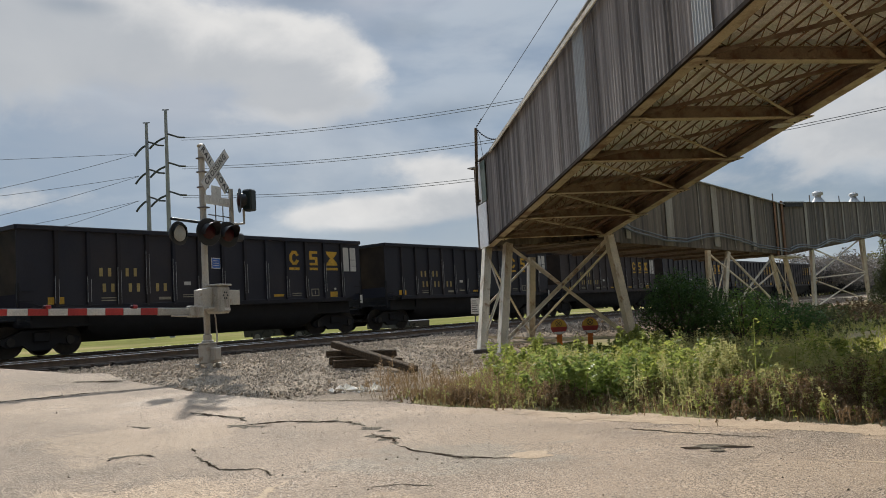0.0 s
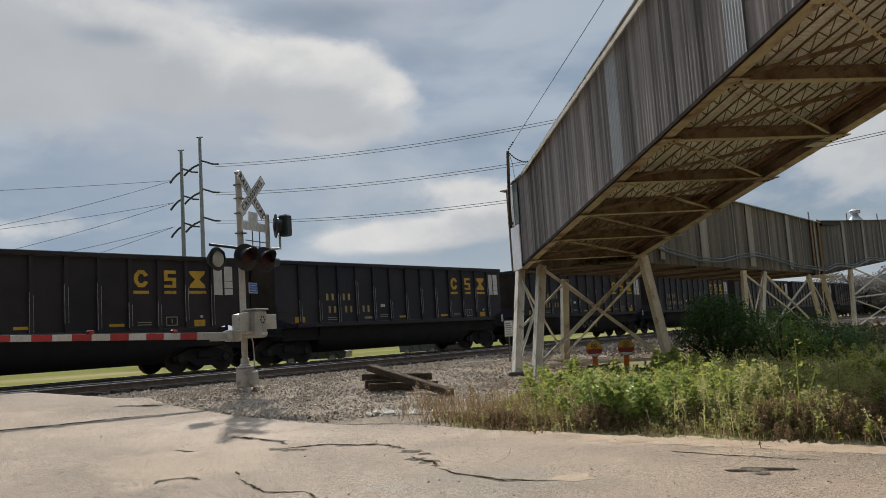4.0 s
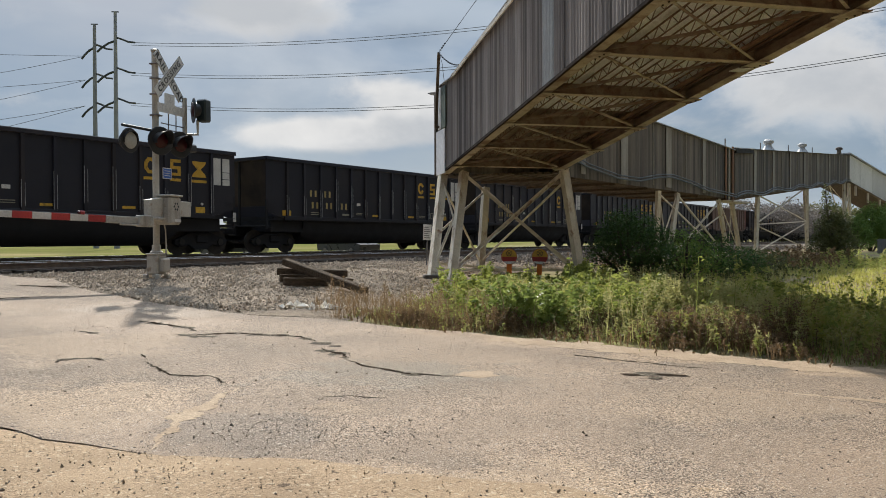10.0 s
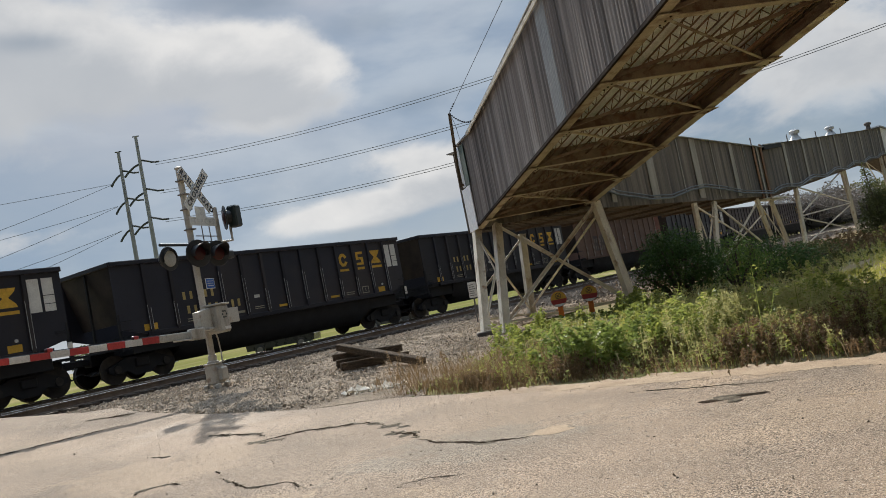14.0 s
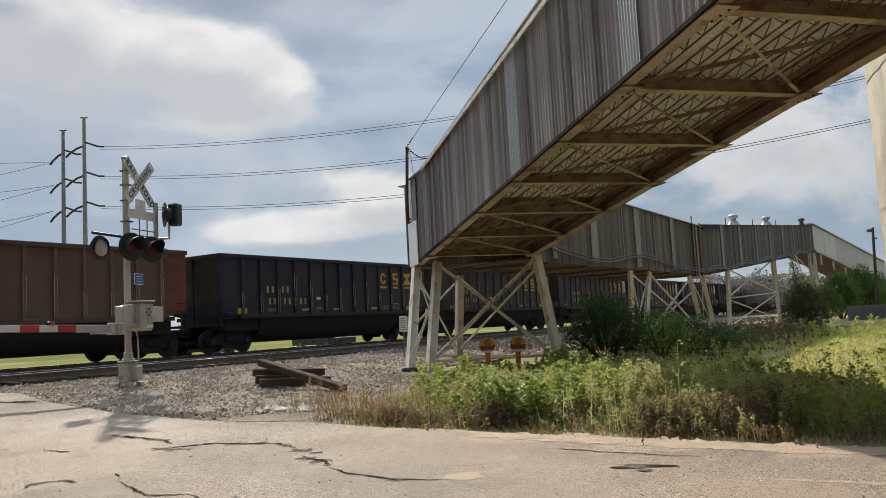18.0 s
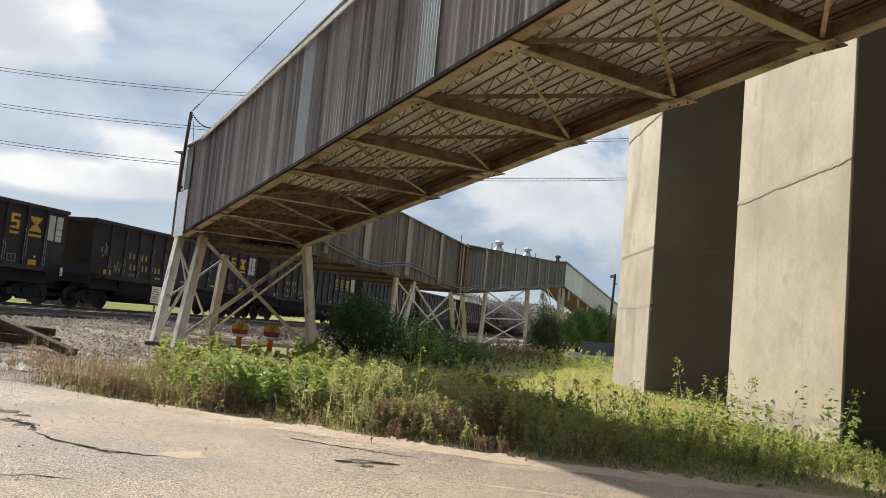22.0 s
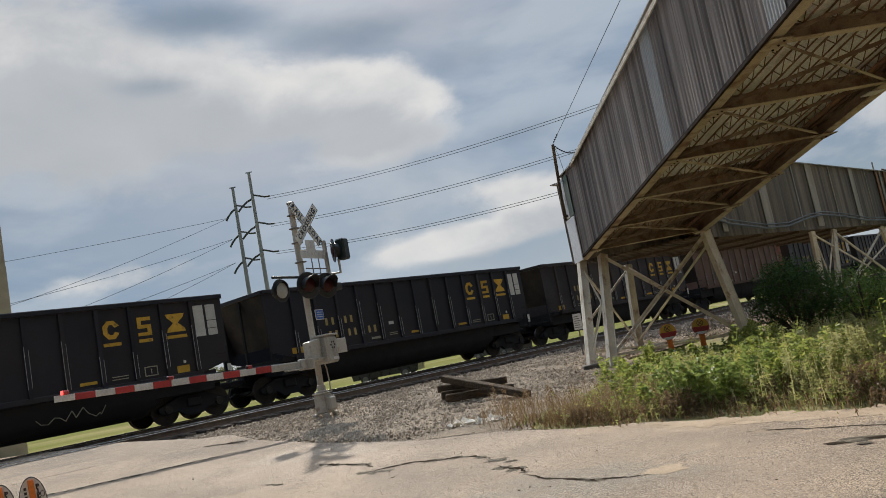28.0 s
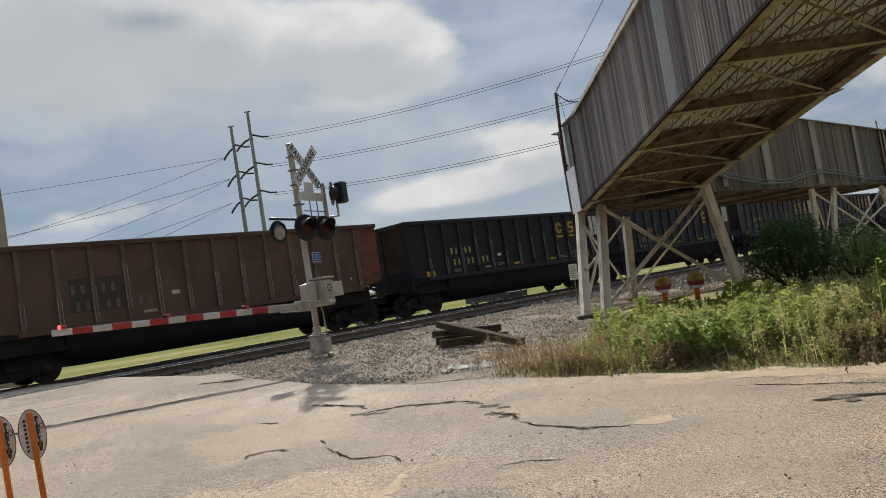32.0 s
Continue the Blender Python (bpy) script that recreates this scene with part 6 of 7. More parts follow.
part("pole_cap", Geo().lathe([(0.085, 0), (0.085, 0.03), (0.03, 0.055), (0.0, 0.06)], 16, Matrix.Translation((0, 0, zs(5.33)))), M["mast_paint"], signal, "", True)
for z in (5.05, 4.75, 4.42, 3.98):
    part("clamp", Geo().box((-0.09, -0.11, zs(z)), (0.10, 0.085, zs(z) + 0.03), 0.008), M["grey_pole"], signal)
part("cable", Geo().line([(0.05, -0.08, zs(2.0)), (0.13, -0.13, zs(1.6)), (0.14, -0.14, zs(1.3)), (0.05, -0.2, zs(1.1))], 0.016, 7), M["mast_paint"], signal)

XC, ZC = 0.30, zs(4.86)


def blade(turn, y, words):
    m = Matrix.Translation((XC, y, ZC)) @ Matrix.Rotation(radians(turn), 4, "Y")
    bl = Geo().box((-0.61, -0.006, -0.115), (0.61, 0.006, 0.115), 0.003).mesh("crossbuck_blade", M["sign_white"])
    b = new("crossbuck_blade", bl)
    b.parent = signal
    b.matrix_basis = m
    tagged(b, "white crossbuck blade with black letters")
    for text, x in words:
        lettering(text, 0.17, Matrix.Translation((x, -0.0085, 0)) @ Matrix.Rotation(radians(90), 4, "X"), M["black"], b, spread=1.32, bold=0.005)
    for s in ((-0.6, -0.105, 0.6, -0.099), (-0.6, 0.099, 0.6, 0.105)):
        part("border_line", Geo().box((s[0], -0.0085, s[1]), (s[2], -0.0065, s[3])), M["black"], b)
    return b


blade(45, -0.105, (("RAIL", -0.365), ("ROAD", 0.385)))
blade(-45, -0.13, (("CROSSING", 0.0),))
plate = part("track_count_sign", Geo().prism([(-0.07, zs(4.07)), (0.86, zs(4.07)), (0.86, zs(4.26)), (0.50, zs(4.26)), (0.50, zs(4.49)), (0.17, zs(4.49)), (0.17, zs(4.26)), (-0.07, zs(4.26))], -0.112, -0.1, "y"), M["sign_white"], signal, "white inverted-T sign with faded letters")
faded = surface("faded_letters", (0.42, 0.41, 0.40), (0.55, 0.54, 0.52), 9, 0.6, 0.0)
lettering("2", 0.22, pose(0.335, -0.114, zs(4.37), 90), faded, plate)
lettering("TRACKS", 0.17, pose(0.40, -0.114, zs(4.165), 90), faded, plate, spread=1.25)
part("side_post", Geo().box((0.83, -0.14, zs(3.62)), (0.91, -0.06, zs(4.5)), 0.01), M["mast_paint"], signal)
for a in (0.30, 0.56):
    part("rung_frame", Geo().tube((a, -0.1, zs(3.62)), (a, -0.1, zs(4.08)), 0.012, 6), M["grey_pole"], signal)
for z in (3.72, 3.84):
    part("rung_frame", Geo().tube((0.05, -0.1, zs(z)), (0.85, -0.1, zs(z)), 0.012, 6), M["grey_pole"], signal)
part("crossarm", Geo().tube((-1.05, -0.02, zs(3.66)), (1.25, -0.02, zs(3.66)), 0.03, 10), M["black"], signal, "black lamp crossarm", True)
part("bracket_arm", Geo().line([(0.87, -0.1, zs(3.70)), (1.0, -0.34, zs(3.70)), (1.0, -0.34, zs(4.02))], 0.03, 8), M["mast_paint"], signal)


def lamp(x, y, z, yaw, r, lens, label, hood=0.34, lr=0.155):
    """Flashing lamp: background disc, housing, lens and hood. It looks along its own -y."""
    turn = Matrix.Rotation(radians(90), 4, "X")
    disc = Geo().lathe([(0, -0.012), (r - 0.01, -0.012), (r, 0.0), (r - 0.01, 0.012), (0, 0.012)], 28, turn).mesh("lamp_unit", M["black"], True)
    l = new("lamp_unit", disc)
    l.parent = signal
    l.matrix_basis = pose(x, y, zs(z), 0, 0, yaw)
    tagged(l, label)
    part("housing", Geo().lathe([(0.17, -0.01), (0.17, -0.12), (0.11, -0.19), (0, -0.19)], 20, turn), M["black"], l, "", True)
    part("lens", Geo().lathe([(0, 0.06), (lr * 0.5, 0.055), (lr * 0.96, 0.03), (lr, 0.013), (0, 0.013)], 22, turn), lens, l, "", True)
    g = Geo()
    n = 18
    vs, fs = [], []
    for i in range(n + 1):
        a = radians(-20 + 220 * i / n)
        c, s = math.cos(a), math.sin(a)
        reach = hood * (0.45 + 0.55 * max(0, s))
        for rr in (0.185, 0.178):
            vs += [(rr * c, -0.012, rr * s), (rr * c, -reach, rr * s)]
    for i in range(n):
        k = 4 * i
        fs += [(k, k + 1, k + 5, k + 4), (k + 2, k + 6, k + 7, k + 3), (k + 1, k + 3, k + 7, k + 5)]
    part("hood", g.add(vs, fs), M["black"], l, "", True)
    return l


lamp(-0.05, -0.16, 3.45, -20, 0.30, M["lens_red"], "dark flashing lamp with a red lens and black background disc")
lamp(0.62, -0.16, 3.44, -20, 0.29, M["lens_red"], "dark flashing lamp with a red lens and black background disc")
lamp(-0.88, -0.06, 3.37, -6, 0.25, M["lens_pale"], "flashing lamp turned aside, its wide pale lens showing", 0.10, 0.17)
part("rear_lamp_box", Geo().box((1.0, -0.1, zs(3.34)), (1.34, 0.22, zs(3.52)), 0.03), M["black"], signal, "back of a lamp housing")
lamp(0.97, -0.26, 4.23, -136, 0.28, M["lens_red"], "black lamp on a bracket beside the track sign", 0.04)
part("rear_housing", Geo().box((0.97, -0.56, zs(3.98)), (1.2, -0.32, zs(4.47)), 0.03), M["green_black"], signal, "square dark lamp hood")
plate2 = part("blue_plate", Geo().box((0.10, -0.10, zs(2.68)), (0.40, -0.09, zs(2.91)), 0.003), M["sign_white"], signal, "blue information plate with a white edge")
part("plate_face", Geo().box((0.115, -0.103, zs(2.695)), (0.385, -0.1005, zs(2.895))), M["blue"], plate2)
for j in range(3):
    part("plate_bar", Geo().box((0.15, -0.105, zs(2.74 + 0.05 * j)), (0.35, -0.1035, zs(2.752 + 0.05 * j))), M["stripe_white"], plate2)
# gate machine
mach = part("gate_machine", Geo().box((-0.16, -0.46, zs(1.70)), (0.24, -0.10, zs(2.29)), 0.045), M["mast_paint"], signal, "grey cast gate machine")
part("machine_lid", Geo().box((-0.18, -0.48, zs(2.285)), (0.26, -0.08, zs(2.325)), 0.015), M["mast_paint"], mach)
part("machine_nose", Geo().prism([(-0.18, zs(1.78)), (-0.55, zs(1.86)), (-0.55, zs(2.2)), (-0.18, zs(2.26))], -0.30, -0.12, "y"), M["mast_paint"], mach)
for j in range(6):
    a = radians(60 * j)
    part("vent_hole", Geo().lathe([(0, -0.004), (0.022, -0.004), (0.022, 0.004), (0, 0.004)], 8, Matrix.Translation((0.05 + 0.07 * math.cos(a), -0.462, zs(2.08) + 0.07 * math.sin(a))) @ Matrix.Rotation(radians(90), 4, "X")), M["black"], mach)
part("counterweight_arm", Geo().box((0.22, -0.42, zs(1.88)), (0.62, -0.38, zs(2.20)), 0.01), M["mast_paint"], signal, "flat grey counterweight plate")
part("counterweight_arm", Geo().box((0.2, -0.08, zs(1.9)), (0.55, -0.02, zs(2.12)), 0.02), M["mast_paint"], signal)
part("support_shelf", Geo().box((-0.62, -0.34, zs(1.80)), (0.30, 0.12, zs(1.85)), 0.012), M["mast_paint"], signal)
part("machine_label", Geo().box((0.0, -0.465, zs(1.76)), (0.2, -0.461, zs(1.82))), M["stripe_white"], mach)
# the lowered arm, from the mast across the road
inv = sig_m.inverted()
A0, A1 = Vector((-4.393, 16.146, 1.773)), Vector((-7.83, 13.2, 1.933))
arm_dir = (A1 - A0).normalized()
arm_side = Vector((0, 0, 1)).cross(arm_dir).normalized()
am = Matrix((arm_dir, arm_side, arm_dir.cross(arm_side))).transposed().to_4x4()
am.translation = A0
ga = new("gate_arm", Geo().box((-0.3, -0.03, -0.075), (0.51, 0.03, 0.07), 0.012).mesh("gate_arm", M["mast_paint"]))
ga.parent = signal
ga.matrix_basis = inv @ am
tagged(ga, "lowered gate arm in worn red and white stripes")
part("arm_bracket", Geo().box((-0.45, -0.08, -0.105), (0.2, 0.08, -0.076), 0.012), M["mast_paint"], ga)
part("arm_bracket", Geo().box((-0.42, -0.10, -0.12), (-0.12, 0.10, 0.11), 0.02), M["mast_paint"], ga)
length, x, red = (A1 - A0).length, 0.51, True
while x < length - 0.05:
    x1 = min(length, x + 0.332)
    h = 0.066 - 0.012 * x / length
    part("stripe", Geo().box((x, -0.02, -h), (x1 - 0.003, 0.02, h), 0.005), M["stripe_red" if red else "stripe_white"], ga)
    x, red = x1, not red
for xx in (0.95, 2.5, 4.3):
    lm = part("arm_lamp", Geo().box((xx - 0.05, -0.03, 0.05), (xx + 0.05, 0.03, 0.13), 0.02), M["stripe_red"], ga, "small red lamp on the arm")
    part("lamp_lens", Geo().lathe([(0, 0.045), (0.035, 0.03), (0.04, 0.0), (0, 0.0)], 10, Matrix.Translation((xx + 0.05, 0, 0.09)) @ Matrix.Rotation(radians(90), 4, "Y")), M["lamp_lit" if xx > 4 else "lens_red"], lm)
part("arm_wire", Geo().line([(0.3, 0, 0.075), (1.6, 0, 0.070), (3.0, 0, 0.066), (length - 0.2, 0, 0.06)], 0.008, 5), M["black"], ga)

# ---- signs and posts ----


def pipeline_disc(x, y, z, label, seed):
    g0 = ground_z(x, y)
    t = thing("marker_post", Matrix.Translation((x, y, g0)), label, "marker sign", "round markers by the trestle")
    zc = z - g0
    part("post", Geo().box((-0.055, -0.02, -0.1), (0.055, 0.02, 0.28), 0.006), M["sign_white"], t, "pale lower post")
    part("post", Geo().box((-0.058, -0.022, 0.28), (0.058, 0.022, zc - 0.12), 0.006), M["orange"], t, "orange upper post")
    turn = Matrix.Translation((0, -0.03, zc)) @ Matrix.Rotation(radians(90), 4, "X")
    d = part("disc", Geo().lathe([(0, -0.006), (0.172, -0.006), (0.178, 0), (0.172, 0.006), (0, 0.006)], 32, turn), M["disc_red"], t, "round sign, gold above a red band and a white foot", True)

    def segment(z0, z1, m, name):
        pts = []
        for i in range(25):
            zz = z0 + (z1 - z0) * i / 24
            pts.append((math.sqrt(max(0, 0.17**2 - zz**2)), zz))
        pts = [(-a, b) for a, b in reversed(pts)] + pts if False else pts + [(-a, b) for a, b in reversed(pts)]
        part(name, Geo().prism([(a, b + zc) for a, b in pts], -0.040, -0.037, "y"), m, d)

    segment(-0.005, 0.17, M["disc_gold"], "gold_field")
    segment(-0.17, -0.11, M["sign_white"], "white_field")
    ring = Geo()
    for i in range(20):
        a, b = 2 * math.pi * i / 20, 2 * math.pi * (i + 1) / 20
        ring.beam((0.062 * math.cos(a), -0.0425, zc + 0.072 + 0.062 * math.sin(a)), (0.062 * math.cos(b), -0.0425, zc + 0.072 + 0.062 * math.sin(b)), 0.012, 0.003, up=(0, 1, 0))
    for dx in (-1, 1):
        ring.beam((-0.035 * dx, -0.0425, zc + 0.037), (0.035 * dx, -0.0425, zc + 0.107), 0.014, 0.003, up=(0, 1, 0))
    part("emblem", ring, M["black"], d)
    part("band_bar", Geo().box((-0.12, -0.0405, zc - 0.075), (0.12, -0.0375, zc - 0.03)), M["disc_red"], d)
    t.rotation_euler = (0, radians(seed), radians(-11))
    return t


pipeline_disc(3.40, 17.75, 0.985, "round gold and red marker on an orange post among weeds", 0)
pipeline_disc(4.02, 17.5, 0.985, "round faded marker on an orange post, half hidden by seed heads", 2)


def small_notice(x, y):
    t = thing("notice_sign", Matrix.Translation((x, y, ground_z(x, y))) @ pose(0, 0, 0, 0, 2, -20), "small white notice on a thin post beside the track", "sign")
    part("post", Geo().box((-0.02, -0.015, -0.1), (0.02, 0.015, 1.0), 0.004), M["grey_pole"], t)
    b = part("board", Geo().box((-0.13, -0.03, 0.78), (0.13, -0.018, 1.26), 0.004), M["sign_white"], t)
    for j in range(6):
        part("text_bar", Geo().box((-0.10, -0.0325, 0.84 + 0.065 * j), (0.10 - 0.03 * (j % 3), -0.0305, 0.862 + 0.065 * j)), M["grey_pole"], b)
    return t


small_notice(2.12, 24.6)


def oval_marker(p, g0, yaw, lean):
    h = p[2] - g0
    t = thing("pipeline_marker", Matrix.Translation((p[0], p[1], g0)) @ pose(0, 0, 0, 0, lean, yaw), "orange post with an upright white oval pipeline sign", "marker sign", "oval markers by the lot")
    part("post", Geo().box((-0.021, -0.016, -0.15), (0.021, 0.014, h), 0.006), M["orange"], t)

    def oval(a, b, y0, y1, m, parent, name):
        return part(name, Geo().prism([(a * math.cos(2 * math.pi * i / 36), h - 0.17 + b * math.sin(2 * math.pi * i / 36)) for i in range(36)], y0, y1, "y"), m, parent)

    rim = oval(0.094, 0.19, 0.021, 0.026, M["black"], t, "rim")
    face = oval(0.088, 0.183, 0.017, 0.0195, M["sign_white"], t, "oval_sign")
    tagged(face, "white oval face with black letters")
    for j, ch in enumerate("PIPELINE"):
        zz = h - 0.06 - 0.032 * j
        for sx in (1,):
            lettering(ch, 0.044, pose(sx * 0.040, 0.0150, zz, 90, 0, 0), M["black"], face, bold=0.003)
        part("text_bar", Geo().box((-0.052, 0.0145, zz - 0.010), (-0.034, 0.0165, zz + 0.010)), M["black"], face)
    ring = Geo()
    for i in range(16):
        a, b = 2 * math.pi * i / 16, 2 * math.pi * (i + 1) / 16
        ring.beam((0.066 + 0.014 * math.cos(a), 0.015, h - 0.12 + 0.02 * math.sin(a)), (0.066 + 0.014 * math.cos(b), 0.015, h - 0.12 + 0.02 * math.sin(b)), 0.005, 0.003, up=(0, 1, 0))
    part("emblem", ring, M["black"], face)
    return t


OVAL_A, OVAL_B = (-3.65, 5.74, 1.15), (-3.84, 5.63, 1.14)
oval_marker(OVAL_A, ground_z(OVAL_A[0], OVAL_A[1]), 33, -2.5)
oval_marker(OVAL_B, ground_z(OVAL_B[0], OVAL_B[1]), 33, -1.5)

# ---- timbers on the gravel ----


def timber(a, b, w, h, label):
    m = Matrix.Translation(a)
    t = Geo().beam((0, 0, 0), Vector(b) - Vector(a), w, h, c=0.014)
    ob = new("railway_tie", t.mesh("railway_tie", M["old_timber"]))
    ob.matrix_basis = m
    return tagged(ob, label, "timber", "stacked old ties")


timber((-1.66, 17.35, 0.56), (-0.30, 17.62, 0.51), 0.21, 0.17, "old grey-brown railway tie lying on the gravel")
timber((-1.52, 16.72, 0.52), (-0.12, 17.12, 0.47), 0.20, 0.16, "old grey-brown railway tie lying on the gravel")
timber((-1.72, 17.75, 0.69), (-0.25, 17.12, 0.65), 0.20, 0.15, "old dark railway tie across the pile")
timber((-1.55, 17.45, 0.91), (0.14, 15.35, 0.40), 0.18, 0.14, "old railway tie leaning over the pile")

# ---- power line ----


def power_pole(x, y, top, arms, label):
    t = thing("power_pole", Matrix.Translation((x, y, 0)), label, "power pole", "power poles beyond the railway")
    part("shaft", Geo().tube((0, 0, -1), (0, 0, top), 0.42, 14, 0.22), M["steel_pole"], t, "tapered grey steel shaft", True)
    part("cap_fitting", Geo().box((-0.5, -0.05, top - 0.1), (0.5, 0.05, top + 0.06), 0.02), M["insulator"], t)
    for z, rx, lx in arms:
        part("insulator_arm", Geo().line([(0.2, 0, z + 0.75), (0.9, -0.1, z + 0.5), (rx * 0.75, -0.3, z + 0.1), (rx + 0.3, -0.4, z)], 0.14, 8), M["insulator"], t, "dark post insulator")
        part("insulator_arm", Geo().line([(-0.2, 0, z + 0.2), (lx * 0.4, 0.1, z - 0.1), (lx * 0.75, 0.2, z - 0.7), (lx, 0.3, z - 1.3)], 0.16, 8), M["insulator"], t, "dark strain insulator")
    return t


power_pole(-34.0, 118.6, 33.8, ((29.4, 2.5, -2.6), (25.1, 2.5, -2.6), (20.8, 2.5, -2.6)), "tall tapered steel power pole with three tiers of insulators")
power_pole(-37.6, 121.0, 32.6, ((28.9, 2.3, -1.9), (24.7, 2.3, -1.9), (20.5, 2.3, -1.9)), "tall tapered steel power pole with three tiers of insulators")
for i, z0 in enumerate((29.4, 25.1, 20.8)):
    for off in (0.0, 0.42):
        pts = [(-31.5 + 46 * f - off, 118.2 - 27 * f + off * 1.5, z0 - 0.55 * off - 7.0 * f + 3.3 * f * f) for f in np.linspace(0, 3.2, 40)]
        solid("power_line", Geo().line(pts, 0.032, 5), M["wire"], "dark power line cable sagging from the pole", "cable", "power line cables")
for z0, z1, y1 in ((27.24, 26.26, 113.7), (27.24, 23.63, 114.2), (23.9, 21.94, 114.5), (23.85, 20.15, 114.7), (20.26, 17.6, 115.0), (20.26, 16.4, 115.4)):
    pts = [(-37.9 - 10.3 * f, 117.8 + (y1 - 117.8) * f, z0 + (z1 - z0) * f * (1 - 0.07 * f)) for f in np.linspace(0, 4.0, 24)]
    solid("power_line", Geo().line(pts, 0.03, 5), M["wire"], "dark power line cable sagging from the pole", "cable", "power line cables")
up = thing("utility_pole", Matrix.Translation((42.0, 57.3, 0)), "dark wooden utility pole with a small lamp head", "utility pole")
part("shaft", Geo().tube((0, 0, -0.5), (0.35, 0, 7.3), 0.14, 10, 0.10), M["bark"], up)
part("lamp_head", Geo().box((-0.15, -0.15, 6.95), (0.25, 0.15, 7.2), 0.05), M["grey_pole"], up)
part("cross_piece", Geo().box((0.2, -0.06, 6.4), (0.62, 0.06, 6.5), 0.02), M["bark"], up)

fence = thing("board_fence", Matrix.Translation((35.6, 51.6, 0)), "grey slatted fence by the far yard", "fence")
for j in range(26):
    part("fence_board", Geo().box((j * 0.28, 0.2 * j, -0.1), (j * 0.28 + 0.25, 0.2 * j + 0.04, 1.25 + 0.03 * (j % 2)), 0.008), M["fence"], fence)
for z in (0.4, 1.2):
    part("fence_rail", Geo().beam((0, 0.09, z), (7.2, 5.24, z), 0.04, 0.08), M["fence"], fence)


def parked_car(x, y, yaw, paint, label):
    t = thing("parked_car", Matrix.Translation((x, y, ground_z(x, y) + 0.005)) @ pose(0, 0, 0, 0, 0, yaw), label, "car", "cars parked beyond the railway")
    part("body", Geo().prism([(-2.2, 0.35), (2.2, 0.35), (2.25, 0.75), (1.3, 0.95), (0.6, 1.42), (-1.2, 1.45), (-2.0, 1.0), (-2.25, 0.8)], -0.85, 0.85, "y"), paint, t)
    for s in (-1, 1):
        part("side_window", Geo().prism([(1.1, 0.98), (0.55, 1.36), (-1.1, 1.38), (-1.7, 1.02)], s * 0.855, s * 0.862, "y"), M["glass"], t)
        for a in (-1.35, 1.35):
            w = part("wheel", Geo().lathe([(0, -0.1), (0.22, -0.1), (0.33, -0.08), (0.33, 0.08), (0.22, 0.1), (0, 0.1)], 18, Matrix.Translation((a, s * 0.78, 0.33)) @ Matrix.Rotation(radians(90), 4, "X")), M["black"], t)
            part("rim", Geo().lathe([(0, -0.004), (0.2, -0.004), (0.2, 0.004), (0, 0.004)], 14, Matrix.Translation((a, s * 0.885, 0.33)) @ Matrix.Rotation(radians(90), 4, "X")), M["grey_pole"], w)
    part("tail_lamp", Geo().box((-2.27, -0.8, 0.7), (-2.2, -0.5, 0.85), 0.01), M["stripe_red"], t)
    part("tail_lamp", Geo().box((-2.27, 0.5, 0.7), (-2.2, 0.8, 0.85), 0.01), M["stripe_red"], t)
    return t


parked_car(-8.0, 52.2, -8, M["car_paint"], "dark parked car seen under the train")
parked_car(-0.6, 53.5, -50, M["car_paint"], "dark parked car seen under the train")
# out-of-view slab, added to cut the sky light on the piers
bd = solid("bridge_deck", Geo().box((-26, -42, 12.6), (14, 1.2, 14.6), 0.1), M["concrete"], "unseen concrete slab added over the piers to block sky light", kind="structure")
bdm = Matrix((E1, -E2, Vector((0, 0, 1)))).transposed().to_4x4()
bdm.translation = Vector((10.4, 8.45, 0))
bd.matrix_basis = bdm


# ---- plants ----


def blades(name, pts, hmin, hmax, width, lean, material, label, seed, zf=ground_z, tall=None):
    """Grass: each blade a tapering strip bent over, all in one mesh."""
    rng = np.random.default_rng(seed)
    n = len(pts)
    P = np.array([(x, y, zf(x, y) - 0.02) for x, y in pts])
    h = rng.uniform(hmin, hmax, n) * (np.ones(n) if tall is None else np.array([tall(x, y) for x, y in pts]))
    a = rng.uniform(0, 2 * np.pi, n)
    side = np.stack([np.cos(a), np.sin(a), 0 * a], 1) * (width * rng.uniform(0.6, 1.4, n))[:, None]
    b = rng.uniform(0, 2 * np.pi, n)
    tip = np.stack([np.cos(b), np.sin(b), 0 * b], 1) * (h * lean * rng.uniform(0.2, 1.2, n))[:, None]
    up = np.array([0, 0, 1.0])
    v = np.stack([P - side, P + side, P + tip * 0.3 + up * (h * 0.55)[:, None] + side * 0.8, P + tip * 0.3 + up * (h * 0.55)[:, None] - side * 0.8, P + tip + up * h[:, None]], 1)
    k = (np.arange(n) * 5)[:, None]
    faces = [tuple(q) for q in (k + np.array([[0, 1, 2, 3]])).tolist()] + [tuple(q) for q in (k + np.array([[3, 2, 4]])).tolist()]
    me = bpy.data.meshes.new(name)
    me.from_pydata(v.reshape(-1, 3).tolist(), [], faces)
    me.materials.append(material)
    return tagged(new(name, me), label, kind="stuff")


